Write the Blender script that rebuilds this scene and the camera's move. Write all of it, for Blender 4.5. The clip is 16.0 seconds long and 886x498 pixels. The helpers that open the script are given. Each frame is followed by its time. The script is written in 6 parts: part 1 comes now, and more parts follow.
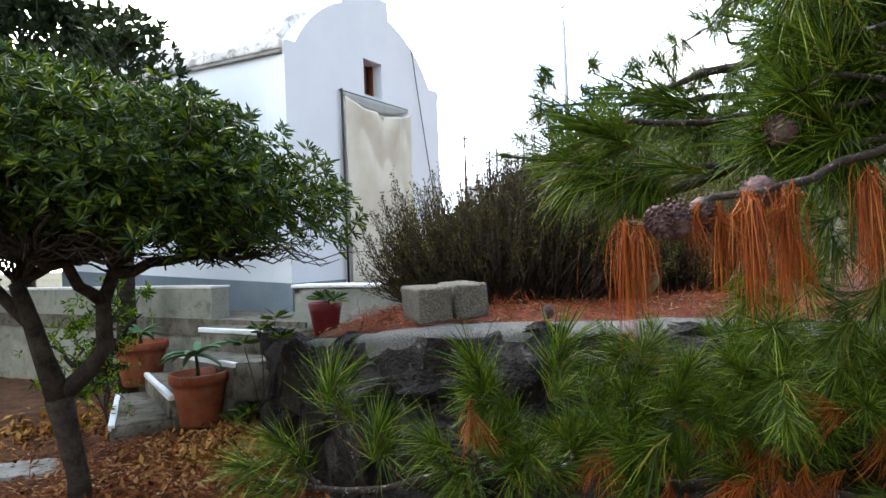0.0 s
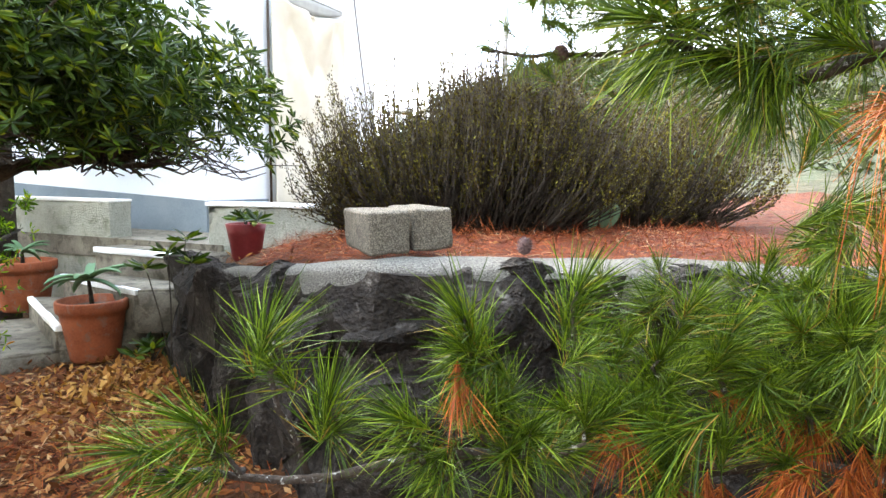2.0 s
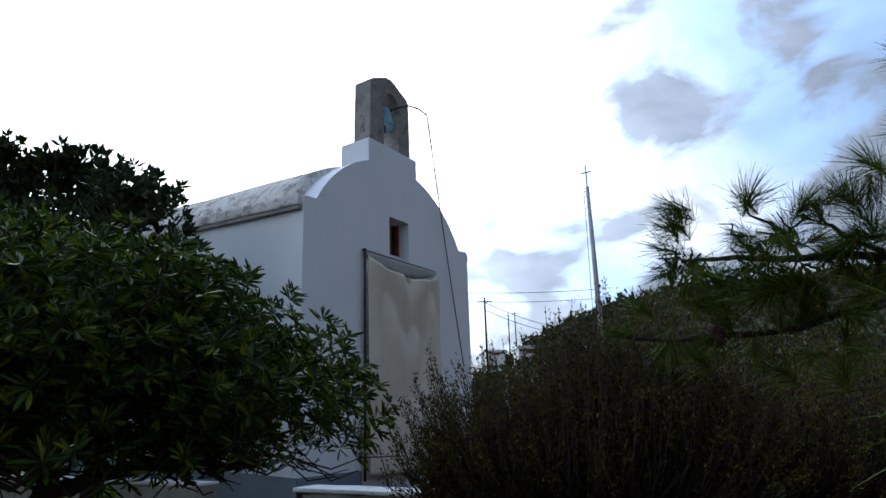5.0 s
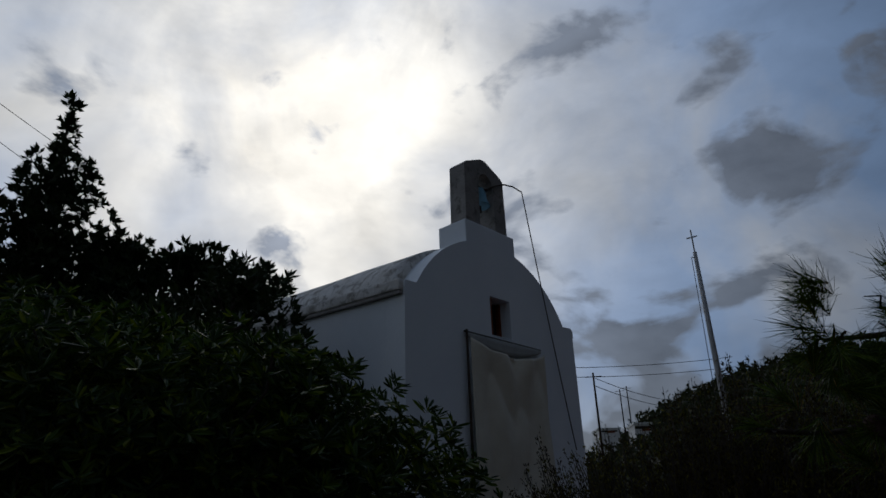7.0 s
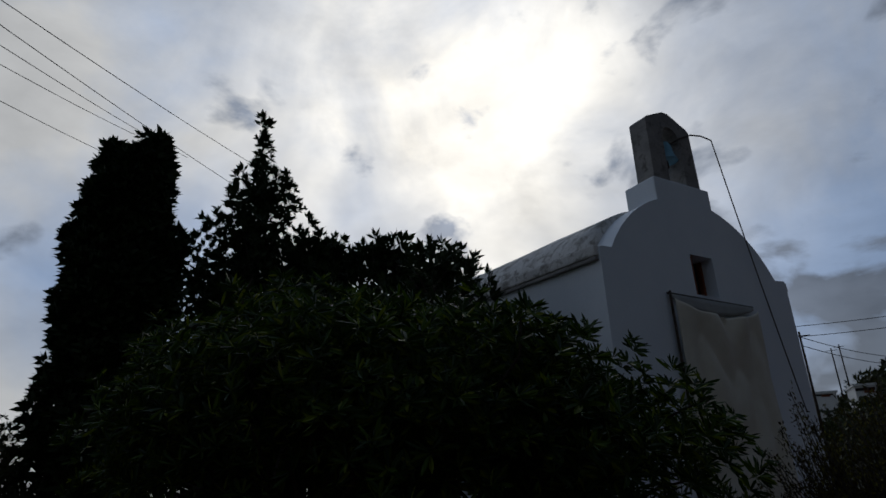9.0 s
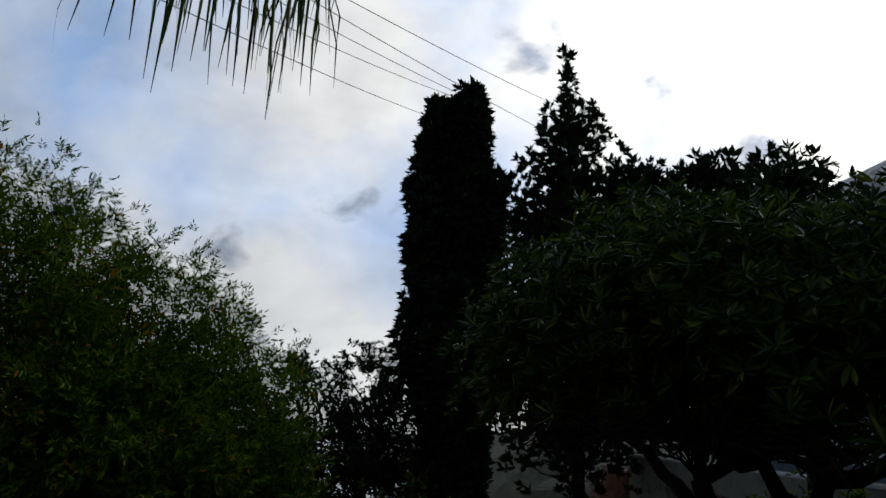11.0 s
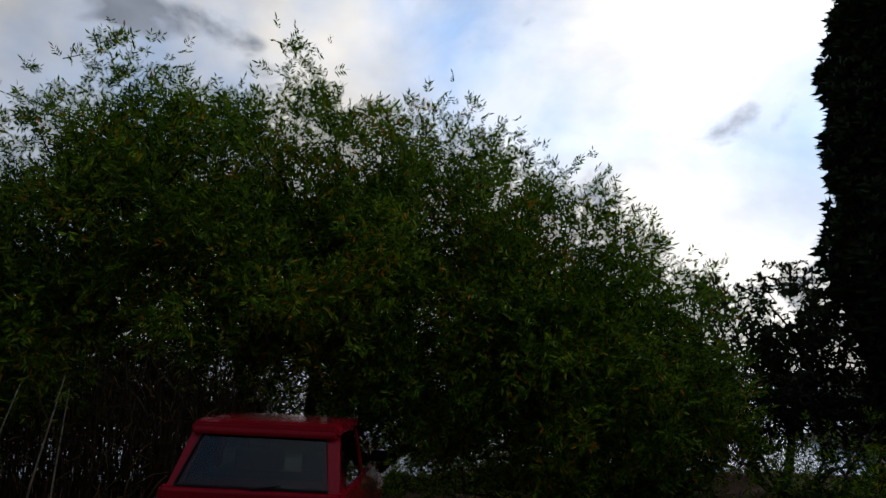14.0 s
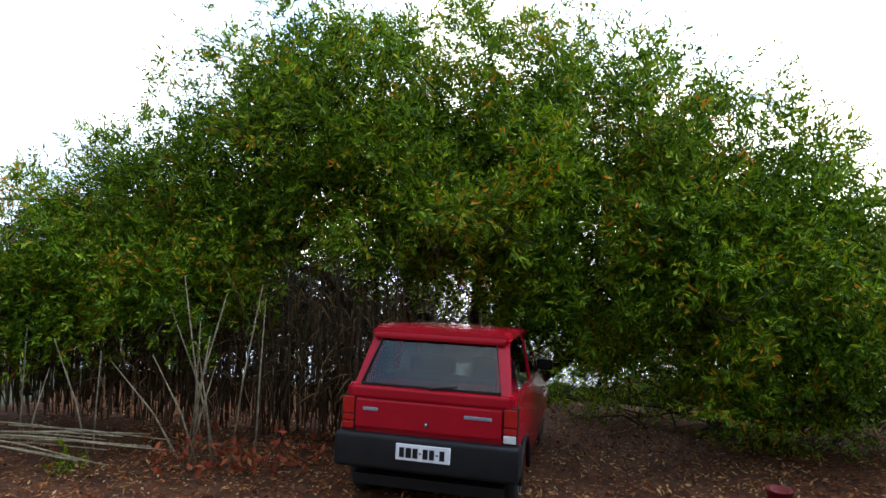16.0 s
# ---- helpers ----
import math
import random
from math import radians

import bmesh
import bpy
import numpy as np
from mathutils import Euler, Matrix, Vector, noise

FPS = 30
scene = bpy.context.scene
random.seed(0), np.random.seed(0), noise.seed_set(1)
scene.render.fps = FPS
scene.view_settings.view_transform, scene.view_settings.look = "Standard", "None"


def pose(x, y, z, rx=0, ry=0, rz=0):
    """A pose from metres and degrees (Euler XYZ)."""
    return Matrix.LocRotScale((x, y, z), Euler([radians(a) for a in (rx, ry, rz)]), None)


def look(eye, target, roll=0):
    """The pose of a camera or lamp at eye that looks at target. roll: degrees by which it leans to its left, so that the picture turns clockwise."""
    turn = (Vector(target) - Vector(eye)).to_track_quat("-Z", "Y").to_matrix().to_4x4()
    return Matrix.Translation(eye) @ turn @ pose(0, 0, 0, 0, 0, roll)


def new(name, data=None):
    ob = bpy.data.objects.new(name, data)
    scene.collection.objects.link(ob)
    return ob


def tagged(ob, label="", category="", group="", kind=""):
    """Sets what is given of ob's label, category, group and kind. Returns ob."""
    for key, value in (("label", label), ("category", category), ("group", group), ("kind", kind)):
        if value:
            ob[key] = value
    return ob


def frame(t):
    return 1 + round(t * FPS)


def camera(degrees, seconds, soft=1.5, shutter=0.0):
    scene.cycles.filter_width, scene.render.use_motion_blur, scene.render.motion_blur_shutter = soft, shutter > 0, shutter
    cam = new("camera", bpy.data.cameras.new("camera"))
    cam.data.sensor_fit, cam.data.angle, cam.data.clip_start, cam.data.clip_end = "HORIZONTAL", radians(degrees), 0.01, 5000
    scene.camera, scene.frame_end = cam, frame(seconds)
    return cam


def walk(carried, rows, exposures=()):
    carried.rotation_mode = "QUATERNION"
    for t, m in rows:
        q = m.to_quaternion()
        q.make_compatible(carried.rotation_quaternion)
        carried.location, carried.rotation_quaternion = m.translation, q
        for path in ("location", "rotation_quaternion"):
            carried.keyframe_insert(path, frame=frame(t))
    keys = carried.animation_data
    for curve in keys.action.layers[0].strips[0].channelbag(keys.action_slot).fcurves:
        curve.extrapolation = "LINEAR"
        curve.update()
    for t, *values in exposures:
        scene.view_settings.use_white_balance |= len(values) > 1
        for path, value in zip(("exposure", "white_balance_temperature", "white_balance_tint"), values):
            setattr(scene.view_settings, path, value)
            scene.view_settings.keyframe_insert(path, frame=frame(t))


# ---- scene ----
# ---- camera and walk ----
LENS = 69.55
cam = camera(LENS, 16.0)
PATH = [
    (0, -0.009, 0.008, 1.701, 90.58, 2.27, 0.33),
    (0.5, -0.006, 0.223, 1.696, 88.83, 1.46, 1.14),
    (1, -0.041, 0.387, 1.683, 86.49, 0.56, -2.06),
    (1.5, -0.138, 0.525, 1.665, 86.06, -0.13, -6.18),
    (2, -0.174, 0.664, 1.662, 83.92, -0.46, -6.62),
    (2.5, -0.152, 0.880, 1.750, 89.57, -0.05, -5.22),
    (2.8, -0.156, 0.959, 1.806, 93.06, 0.36, -3.73),
    (3, -0.156, 1.008, 1.828, 93.90, 0.52, -2.55),
    (3.5, -0.195, 1.079, 1.857, 97.76, 1.11, -2.49),
    (4, -0.235, 1.105, 1.880, 99.87, 1.80, -2.69),
    (4.4, -0.238, 1.128, 1.912, 102.41, 1.63, -0.55),
    (4.7, -0.236, 1.141, 1.929, 103.78, 1.68, 0.86),
    (6.8, -0.233, 1.213, 2.016, 112.19, 2.07, 8.94),
    (7, -0.240, 1.218, 2.014, 112.24, 1.88, 11.18),
    (7.5, -0.265, 1.225, 2.002, 112.06, 1.75, 16.48),
    (8, -0.337, 1.210, 2.007, 111.70, 1.93, 20.33),
    (8.5, -0.441, 1.198, 2.014, 112.33, 2.20, 22.95),
    (9, -0.544, 1.150, 1.964, 110.86, 2.36, 27.21),
    (9.5, -0.597, 1.167, 1.940, 109.77, 0.96, 35.57),
    (10, -0.672, 1.189, 1.915, 107.27, -0.46, 45.44),
    (10.2, -0.702, 1.173, 1.906, 106.94, -0.59, 47.15),
    (12.3, -0.985, 0.981, 1.804, 102.73, -2.75, 64.83),
    (12.5, -1.011, 0.964, 1.796, 102.50, -2.68, 66.14),
    (12.8, -1.079, 0.930, 1.788, 101.99, -2.77, 71.44),
    (13, -1.123, 0.901, 1.782, 101.53, -3.08, 75.92),
    (13.2, -1.143, 0.903, 1.779, 101.03, -3.34, 79.41),
    (13.5, -1.157, 0.898, 1.757, 100.23, -2.97, 82.62),
    (14, -1.182, 0.858, 1.716, 98.68, -2.74, 87.27),
    (14.5, -1.187, 0.809, 1.686, 96.47, -2.51, 90.45),
    (15, -1.194, 0.796, 1.666, 94.69, -2.66, 93.51),
    (15.2, -1.193, 0.789, 1.662, 93.95, -2.46, 94.52),
    (15.5, -1.192, 0.770, 1.658, 93.07, -2.68, 97.08),
    (15.7, -1.189, 0.756, 1.650, 92.48, -2.36, 98.37),
    (16, -1.188, 0.734, 1.633, 90.98, -2.06, 100.67),
]
EXPOSURES = [
    (0.0, 0.42, 7600, 10), (0.5, 0.68, 7700, 10), (1.0, 1.05, 8000, 10), (1.5, 1.38, 8150, 10), (2.0, 1.6, 8250, 10), (2.5, 1.65, 8200, 10),
    (3.0, 1.4, 7800, 10), (3.5, 0.72, 7250, 10), (4.0, 0.05, 6850, 10), (4.4, -0.65, 6600, 10), (4.7, -1.25, 6500, 10), (6.0, -3.2, 6500, 10),
    (6.8, -4.1, 6500, 10), (8.0, -4.1, 6500, 10), (9.0, -4.05, 6500, 10), (9.5, -3.85, 6500, 10), (10.0, -3.65, 6500, 10), (12.5, -3.0, 6900, 11),
    (13.5, -2.85, 7100, 12), (14.0, -2.7, 7100, 12), (14.5, -2.2, 7100, 12), (15.0, -1.6, 7200, 11), (15.5, -0.65, 7250, 10), (16.0, -0.05, 7300, 10)]
walk(cam, [(t, pose(x, y, z, rx, ry, rz)) for t, x, y, z, rx, ry, rz in PATH], EXPOSURES)

# ---- world and sun ----
SUN_AZ, SUN_EL = radians(-24.0), radians(33.0)
SUN_DIR = Vector((math.sin(SUN_AZ) * math.cos(SUN_EL), math.cos(SUN_AZ) * math.cos(SUN_EL), math.sin(SUN_EL)))


class Nodes:
    """A short way to write node trees."""

    def __init__(self, tree):
        self.tree = tree
        tree.nodes.clear()

    def put(self, kind):
        return self.tree.nodes.new(kind)

    def link(self, a, b):
        self.tree.links.new(a, b)

    def math(self, op, a, b=None, c=None, clamp=False):
        node = self.tree.nodes.new("ShaderNodeMath")
        node.operation, node.use_clamp = op, clamp
        for i, v in enumerate((a, b, c)):
            if v is None:
                continue
            if isinstance(v, (int, float)):
                node.inputs[i].default_value = v
            else:
                self.link(v, node.inputs[i])
        return node.outputs[0]

    def noise(self, vec, scale, detail=6.0, rough=0.55, distort=0.0):
        node = self.tree.nodes.new("ShaderNodeTexNoise")
        node.inputs["Scale"].default_value = scale
        node.inputs["Detail"].default_value = detail
        node.inputs["Roughness"].default_value = rough
        node.inputs["Distortion"].default_value = distort
        if vec is not None:
            self.link(vec, node.inputs["Vector"])
        return node.outputs["Fac"]

    def ramp(self, fac, stops):
        node = self.tree.nodes.new("ShaderNodeValToRGB")
        while len(node.color_ramp.elements) < len(stops):
            node.color_ramp.elements.new(0.5)
        for e, (p, c) in zip(node.color_ramp.elements, stops):
            e.position, e.color = p, (*c, 1) if len(c) == 3 else c
        self.link(fac, node.inputs["Fac"])
        return node.outputs["Color"]

    def mix(self, fac, a, b, blend="MIX"):
        node = self.tree.nodes.new("ShaderNodeMix")
        node.data_type, node.blend_type = "RGBA", blend
        for i, v in ((0, fac), (6, a), (7, b)):
            if isinstance(v, (int, float)):
                node.inputs[i].default_value = v
            elif isinstance(v, tuple):
                node.inputs[i].default_value = (*v, 1)
            else:
                self.link(v, node.inputs[i])
        return node.outputs[2]

    def vmath(self, op, a, b=None):
        node = self.tree.nodes.new("ShaderNodeVectorMath")
        node.operation = op
        for i, v in enumerate((a, b)):
            if v is None:
                continue
            if isinstance(v, (tuple, Vector)):
                node.inputs[i].default_value = tuple(v)
            elif isinstance(v, (int, float)):
                node.inputs["Scale"].default_value = v
            else:
                self.link(v, node.inputs[i])
        return node


def make_world():
    world = bpy.data.worlds.new("sky")
    scene.world = world
    world.use_nodes = True
    n = Nodes(world.node_tree)
    way = n.put("ShaderNodeTexCoord").outputs["Generated"]
    way = n.vmath("NORMALIZE", way).outputs[0]
    sky = n.put("ShaderNodeTexSky")
    sky.sky_type, sky.sun_disc, sky.sun_elevation, sky.sun_rotation = "NISHITA", False, SUN_EL, SUN_AZ
    true_c = n.vmath("DOT_PRODUCT", way, SUN_DIR).outputs["Value"]
    ragged = n.noise(way, 4.5, 5, 0.55, 0.5)
    c = n.math("MINIMUM", n.math("MULTIPLY_ADD", n.math("SUBTRACT", ragged, 0.5), 0.13, true_c), 1.0)
    half = n.math("MULTIPLY_ADD", c, 0.5, 0.5)
    broad = n.math("MULTIPLY", n.math("POWER", half, 5.0), 5.6)
    tight = n.math("MULTIPLY", n.math("POWER", n.math("MAXIMUM", c, 0.0), 24.0), 8.5)
    # the deck is thinner towards the west
    west = n.math("MULTIPLY_ADD", n.vmath("DOT_PRODUCT", way, Vector((-0.93, 0.25, 0.26))).outputs["Value"], 0.5, 0.5)
    base = n.math("MULTIPLY_ADD", n.math("POWER", west, 2.2), 3.4, 0.78)
    lum = n.math("ADD", n.math("ADD", broad, tight), base)
    sep = n.put("ShaderNodeSeparateXYZ")
    n.link(way, sep.inputs[0])
    # flattened heaps of cloud, thickest low in the north-east
    tall = n.vmath("MULTIPLY", way, (1.0, 1.0, 1.7)).outputs[0]
    veil = n.noise(way, 2.4, 6, 0.52, 0.3)
    wisps = n.noise(tall, 4.6, 7, 0.56, 0.25)
    puffs = n.noise(tall, 6.3, 6, 0.50, 0.25)
    inner = n.noise(tall, 11.0, 5, 0.55, 0.3)
    low = n.math("SUBTRACT", 1.0, n.math("MULTIPLY", n.math("SUBTRACT", sep.outputs[2], 0.12), 2.6), clamp=True)
    right = n.vmath("DOT_PRODUCT", way, Vector((0.914, 0.407, 0.0))).outputs["Value"]
    right = n.math("MULTIPLY", n.math("MINIMUM", n.math("MAXIMUM", right, -0.7), 0.55), n.math("MULTIPLY", sep.outputs[1], 2.0, clamp=True))
    dark = n.math("MULTIPLY_ADD", n.math("SUBTRACT", puffs, 0.5), 5.6, n.math("MULTIPLY", right, 0.85))
    dark = n.math("ADD", dark, n.math("MULTIPLY_ADD", low, 0.45, -0.62))
    mask = n.math("POWER", n.math("MULTIPLY_ADD", dark, 1.9, 0.10, clamp=True), 1.2)
    thin = n.math("MULTIPLY", n.math("SUBTRACT", n.math("MULTIPLY_ADD", sep.outputs[2], -0.16, n.math("MULTIPLY_ADD", right, -0.12, veil)), 0.325), 4.5, clamp=True)
    tone = n.mix(thin, (0.50, 0.78, 1.30), (0.96, 0.99, 1.02))
    tone = n.mix(n.math("POWER", n.math("MAXIMUM", c, 0.0), 9.0), tone, (1.05, 1.02, 0.95))
    gain = n.math("MULTIPLY", lum, n.math("MULTIPLY_ADD", wisps, 0.9, n.math("MULTIPLY_ADD", thin, 0.16, 0.45)))
    clear = n.vmath("SCALE", tone)
    n.link(gain, clear.inputs["Scale"])
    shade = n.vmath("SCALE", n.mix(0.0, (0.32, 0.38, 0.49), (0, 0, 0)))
    n.link(n.math("MULTIPLY", lum, n.math("MULTIPLY_ADD", inner, 1.1, 0.45)), shade.inputs["Scale"])
    body = n.mix(n.math("MULTIPLY", mask, 0.92), clear.outputs[0], shade.outputs[0])
    blue = n.vmath("SCALE", sky.outputs[0])
    blue.inputs["Scale"].default_value = 0.05
    total = n.vmath("ADD", body, blue.outputs[0])
    bg, out = n.put("ShaderNodeBackground"), n.put("ShaderNodeOutputWorld")
    bg.inputs["Strength"].default_value = 1.0
    n.link(total.outputs[0], bg.inputs["Color"])
    n.link(bg.outputs[0], out.inputs["Surface"])


make_world()
sun_data = bpy.data.lights.new("sun", "SUN")
sun_data.energy, sun_data.angle, sun_data.color = 0.6, radians(14), (1.0, 0.95, 0.88)
sun = new("sun", sun_data)
sun.matrix_world = look(Vector((0, 0, 30)) + SUN_DIR * 40, (0, 0, 30))


# ---- materials ----
def surf(name, c1, c2, scale=4.0, rough=0.8, bump=0.3, fine=60.0, dist=0.01, c3=None, metal=0.0, spot=0.62, per=0.0, spec=0.2):
    """A worn surface: two tones in large patches, fine grain, and stains of a third tone."""
    m = bpy.data.materials.new(name)
    m.use_nodes = True
    n = Nodes(m.node_tree)
    at = n.put("ShaderNodeTexCoord").outputs["Object"]
    large, grain = n.noise(at, scale, 5, 0.6), n.noise(at, fine, 4, 0.6)
    both = n.math("MULTIPLY_ADD", n.math("SUBTRACT", grain, 0.5), 0.55, large)
    col = n.ramp(both, [(0.32, c1), (0.68, c2)])
    if c3:
        stain = n.noise(at, scale * 2.3, 7, 0.65, 0.4)
        col = n.mix(n.math("MULTIPLY", n.math("SUBTRACT", stain, spot - 0.08), 9.0, clamp=True), col, c3)
    if per:
        info = n.put("ShaderNodeObjectInfo")
        col = n.mix(1.0, col, n.ramp(info.outputs["Random"], [(0, (1 - per,) * 3), (1, (1 + per,) * 3)]), "MULTIPLY")
    b, out = n.put("ShaderNodeBsdfPrincipled"), n.put("ShaderNodeOutputMaterial")
    n.link(col, b.inputs["Base Color"])
    n.link(n.math("MULTIPLY_ADD", grain, 0.25, rough - 0.12, clamp=True), b.inputs["Roughness"])
    b.inputs["Metallic"].default_value = metal
    b.inputs["Specular IOR Level"].default_value = spec
    if bump:
        bn = n.put("ShaderNodeBump")
        bn.inputs["Strength"].default_value, bn.inputs["Distance"].default_value = bump, dist
        n.link(n.math("MULTIPLY_ADD", large, 1.5, grain), bn.inputs["Height"])
        n.link(bn.outputs[0], b.inputs["Normal"])
    n.link(b.outputs[0], out.inputs["Surface"])
    return m


def pebbly(name, c1, c2, cell=95.0, patch=2.5, stain=(0.06, 0.055, 0.048), bump=0.9):
    """Washed aggregate: small stones of many tones in a grey matrix, patchy with dirt."""
    m = bpy.data.materials.new(name)
    m.use_nodes = True
    n = Nodes(m.node_tree)
    at = n.put("ShaderNodeTexCoord").outputs["Object"]
    vor = n.put("ShaderNodeTexVoronoi")
    vor.inputs["Scale"].default_value = cell
    n.link(at, vor.inputs["Vector"])
    one = n.put("ShaderNodeSeparateXYZ")
    n.link(vor.outputs["Color"], one.inputs[0])
    large, grain = n.noise(at, patch, 6, 0.6), n.noise(at, 260.0, 3, 0.6)
    col = n.ramp(n.math("MULTIPLY_ADD", n.math("SUBTRACT", large, 0.5), 0.8, one.outputs[0]), [(0.05, c1), (0.95, c2)])
    col = n.mix(n.math("MULTIPLY", n.math("SUBTRACT", vor.outputs["Distance"], 0.42), 2.6, clamp=True), col, stain)
    col = n.mix(n.math("MULTIPLY", n.math("SUBTRACT", n.noise(at, patch * 2.6, 7, 0.65), 0.56), 5.0, clamp=True), col, stain)
    b, out, bn = n.put("ShaderNodeBsdfPrincipled"), n.put("ShaderNodeOutputMaterial"), n.put("ShaderNodeBump")
    n.link(col, b.inputs["Base Color"])
    b.inputs["Roughness"].default_value, b.inputs["Specular IOR Level"].default_value = 0.92, 0.2
    bn.inputs["Strength"].default_value, bn.inputs["Distance"].default_value = bump, 0.008
    n.link(n.math("MULTIPLY_ADD", vor.outputs["Distance"], -1.2, n.math("MULTIPLY", grain, 0.5)), bn.inputs["Height"])
    n.link(bn.outputs[0], b.inputs["Normal"])
    n.link(b.outputs[0], out.inputs["Surface"])
    return m


def leafy(name, tones, rough=0.5, through_light=0.3, spec=0.15):
    """Leaves: a tone of its own for every leaf, some light through the blade."""
    m = bpy.data.materials.new(name)
    m.use_nodes = True
    n = Nodes(m.node_tree)
    rand = n.put("ShaderNodeNewGeometry").outputs["Random Per Island"]
    at = n.put("ShaderNodeTexCoord").outputs["Object"]
    patch = n.noise(at, 1.3, 3, 0.5)
    fac = n.math("MULTIPLY_ADD", n.math("SUBTRACT", patch, 0.5), 0.7, rand)
    col = n.ramp(fac, tones)
    b, tr = n.put("ShaderNodeBsdfPrincipled"), n.put("ShaderNodeBsdfTranslucent")
    mixer, out = n.put("ShaderNodeMixShader"), n.put("ShaderNodeOutputMaterial")
    n.link(col, b.inputs["Base Color"])
    n.link(n.mix(1.0, col, (1.15, 1.25, 0.6), "MULTIPLY"), tr.inputs["Color"])
    b.inputs["Roughness"].default_value = rough
    b.inputs["Specular IOR Level"].default_value = spec
    mixer.inputs[0].default_value = through_light
    n.link(b.outputs[0], mixer.inputs[1])
    n.link(tr.outputs[0], mixer.inputs[2])
    n.link(mixer.outputs[0], out.inputs["Surface"])
    return m


def glassy(name, tint, rough=0.02):
    m = bpy.data.materials.new(name)
    m.use_nodes = True
    n = Nodes(m.node_tree)
    tr, gl = n.put("ShaderNodeBsdfTransparent"), n.put("ShaderNodeBsdfGlossy")
    fr, mixer, out = n.put("ShaderNodeFresnel"), n.put("ShaderNodeMixShader"), n.put("ShaderNodeOutputMaterial")
    tr.inputs["Color"].default_value = (*tint, 1)
    gl.inputs["Roughness"].default_value = rough
    fr.inputs["IOR"].default_value = 1.5
    n.link(fr.outputs[0], mixer.inputs[0])
    n.link(tr.outputs[0], mixer.inputs[1])
    n.link(gl.outputs[0], mixer.inputs[2])
    n.link(mixer.outputs[0], out.inputs["Surface"])
    return m


LIME = surf("limewash", (0.77, 0.82, 0.87), (0.84, 0.88, 0.92), 1.2, 0.85, 0.25, 45, 0.012)
ROOFLIME = surf("weathered_lime", (0.62, 0.60, 0.57), (0.80, 0.79, 0.77), 3.0, 0.9, 0.5, 40, 0.02, (0.36, 0.34, 0.31), spot=0.56)
PLINTH = surf("grey_blue_paint", (0.17, 0.22, 0.26), (0.23, 0.28, 0.32), 2.0, 0.75, 0.25, 50, 0.008)
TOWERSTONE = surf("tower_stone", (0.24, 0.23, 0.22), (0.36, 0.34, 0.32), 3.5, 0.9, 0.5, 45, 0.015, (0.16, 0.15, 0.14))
PLASTER = surf("mossy_plaster", (0.27, 0.275, 0.225), (0.41, 0.41, 0.35), 2.4, 0.92, 1.0, 55, 0.03, (0.19, 0.205, 0.155), spot=0.62)
WHITEEDGE = surf("white_edge_paint", (0.68, 0.68, 0.66), (0.82, 0.82, 0.80), 6.0, 0.8, 0.4, 60, 0.008, (0.40, 0.38, 0.35), spot=0.66)
TREAD = surf("worn_cement", (0.10, 0.088, 0.068), (0.20, 0.178, 0.14), 4.0, 0.9, 0.6, 70, 0.01, (0.075, 0.065, 0.05), spot=0.58)
COPING = pebbly("pebbly_concrete", (0.105, 0.10, 0.09), (0.215, 0.205, 0.185), 170.0, 2.2, (0.06, 0.056, 0.05))
BLOCK = pebbly("aggregate_block", (0.10, 0.088, 0.07), (0.27, 0.235, 0.19), 190.0, 3.0, (0.07, 0.062, 0.05))
ROCK = surf("dark_rock", (0.007, 0.005, 0.004), (0.032, 0.026, 0.022), 5.0, 0.85, 1.0, 40, 0.04, (0.11, 0.10, 0.09), spot=0.67, per=0.35)
TERRA = surf("terracotta", (0.20, 0.050, 0.022), (0.32, 0.095, 0.042), 6.0, 0.8, 0.3, 60, 0.005, (0.22, 0.11, 0.08), per=0.15)
REDPLASTIC = surf("red_plastic", (0.16, 0.018, 0.02), (0.22, 0.03, 0.03), 6.0, 0.45, 0.1, 60, 0.003)
SOIL = surf("pot_soil", (0.06, 0.04, 0.03), (0.14, 0.09, 0.06), 20.0, 0.95, 0.8, 90, 0.02)
EARTH = surf("dry_earth", (0.035, 0.013, 0.006), (0.100, 0.042, 0.018), 2.5, 0.95, 0.8, 40, 0.03, (0.11, 0.045, 0.02), spot=0.6)
NEEDLEBED = surf("fallen_needle_bed", (0.035, 0.010, 0.005), (0.13, 0.030, 0.011), 5.0, 0.95, 0.9, 80, 0.02, (0.10, 0.055, 0.035))
HILLSIDE = surf("dry_hillside", (0.03, 0.030, 0.018), (0.075, 0.066, 0.042), 0.12, 0.95, 0.6, 2.5, 0.4, (0.05, 0.06, 0.035), spot=0.55)
BARK = surf("dark_bark", (0.022, 0.017, 0.013), (0.075, 0.06, 0.047), 12.0, 0.9, 1.0, 70, 0.02)
PINEBARK = surf("pine_bark", (0.022, 0.016, 0.013), (0.065, 0.05, 0.04), 22.0, 0.9, 1.0, 120, 0.01, (0.42, 0.43, 0.41), spot=0.66)
CONE = surf("cone_scales", (0.05, 0.03, 0.03), (0.14, 0.08, 0.075), 60.0, 0.7, 0.3, 160, 0.003)
PALECANE = surf("pale_dry_cane", (0.13, 0.10, 0.06), (0.32, 0.26, 0.16), 9.0, 0.75, 0.3, 60, 0.005, (0.10, 0.07, 0.04))
CANE = surf("dry_cane", (0.035, 0.023, 0.013), (0.11, 0.075, 0.042), 6.0, 0.8, 0.3, 60, 0.005, (0.06, 0.04, 0.025), per=0.3)
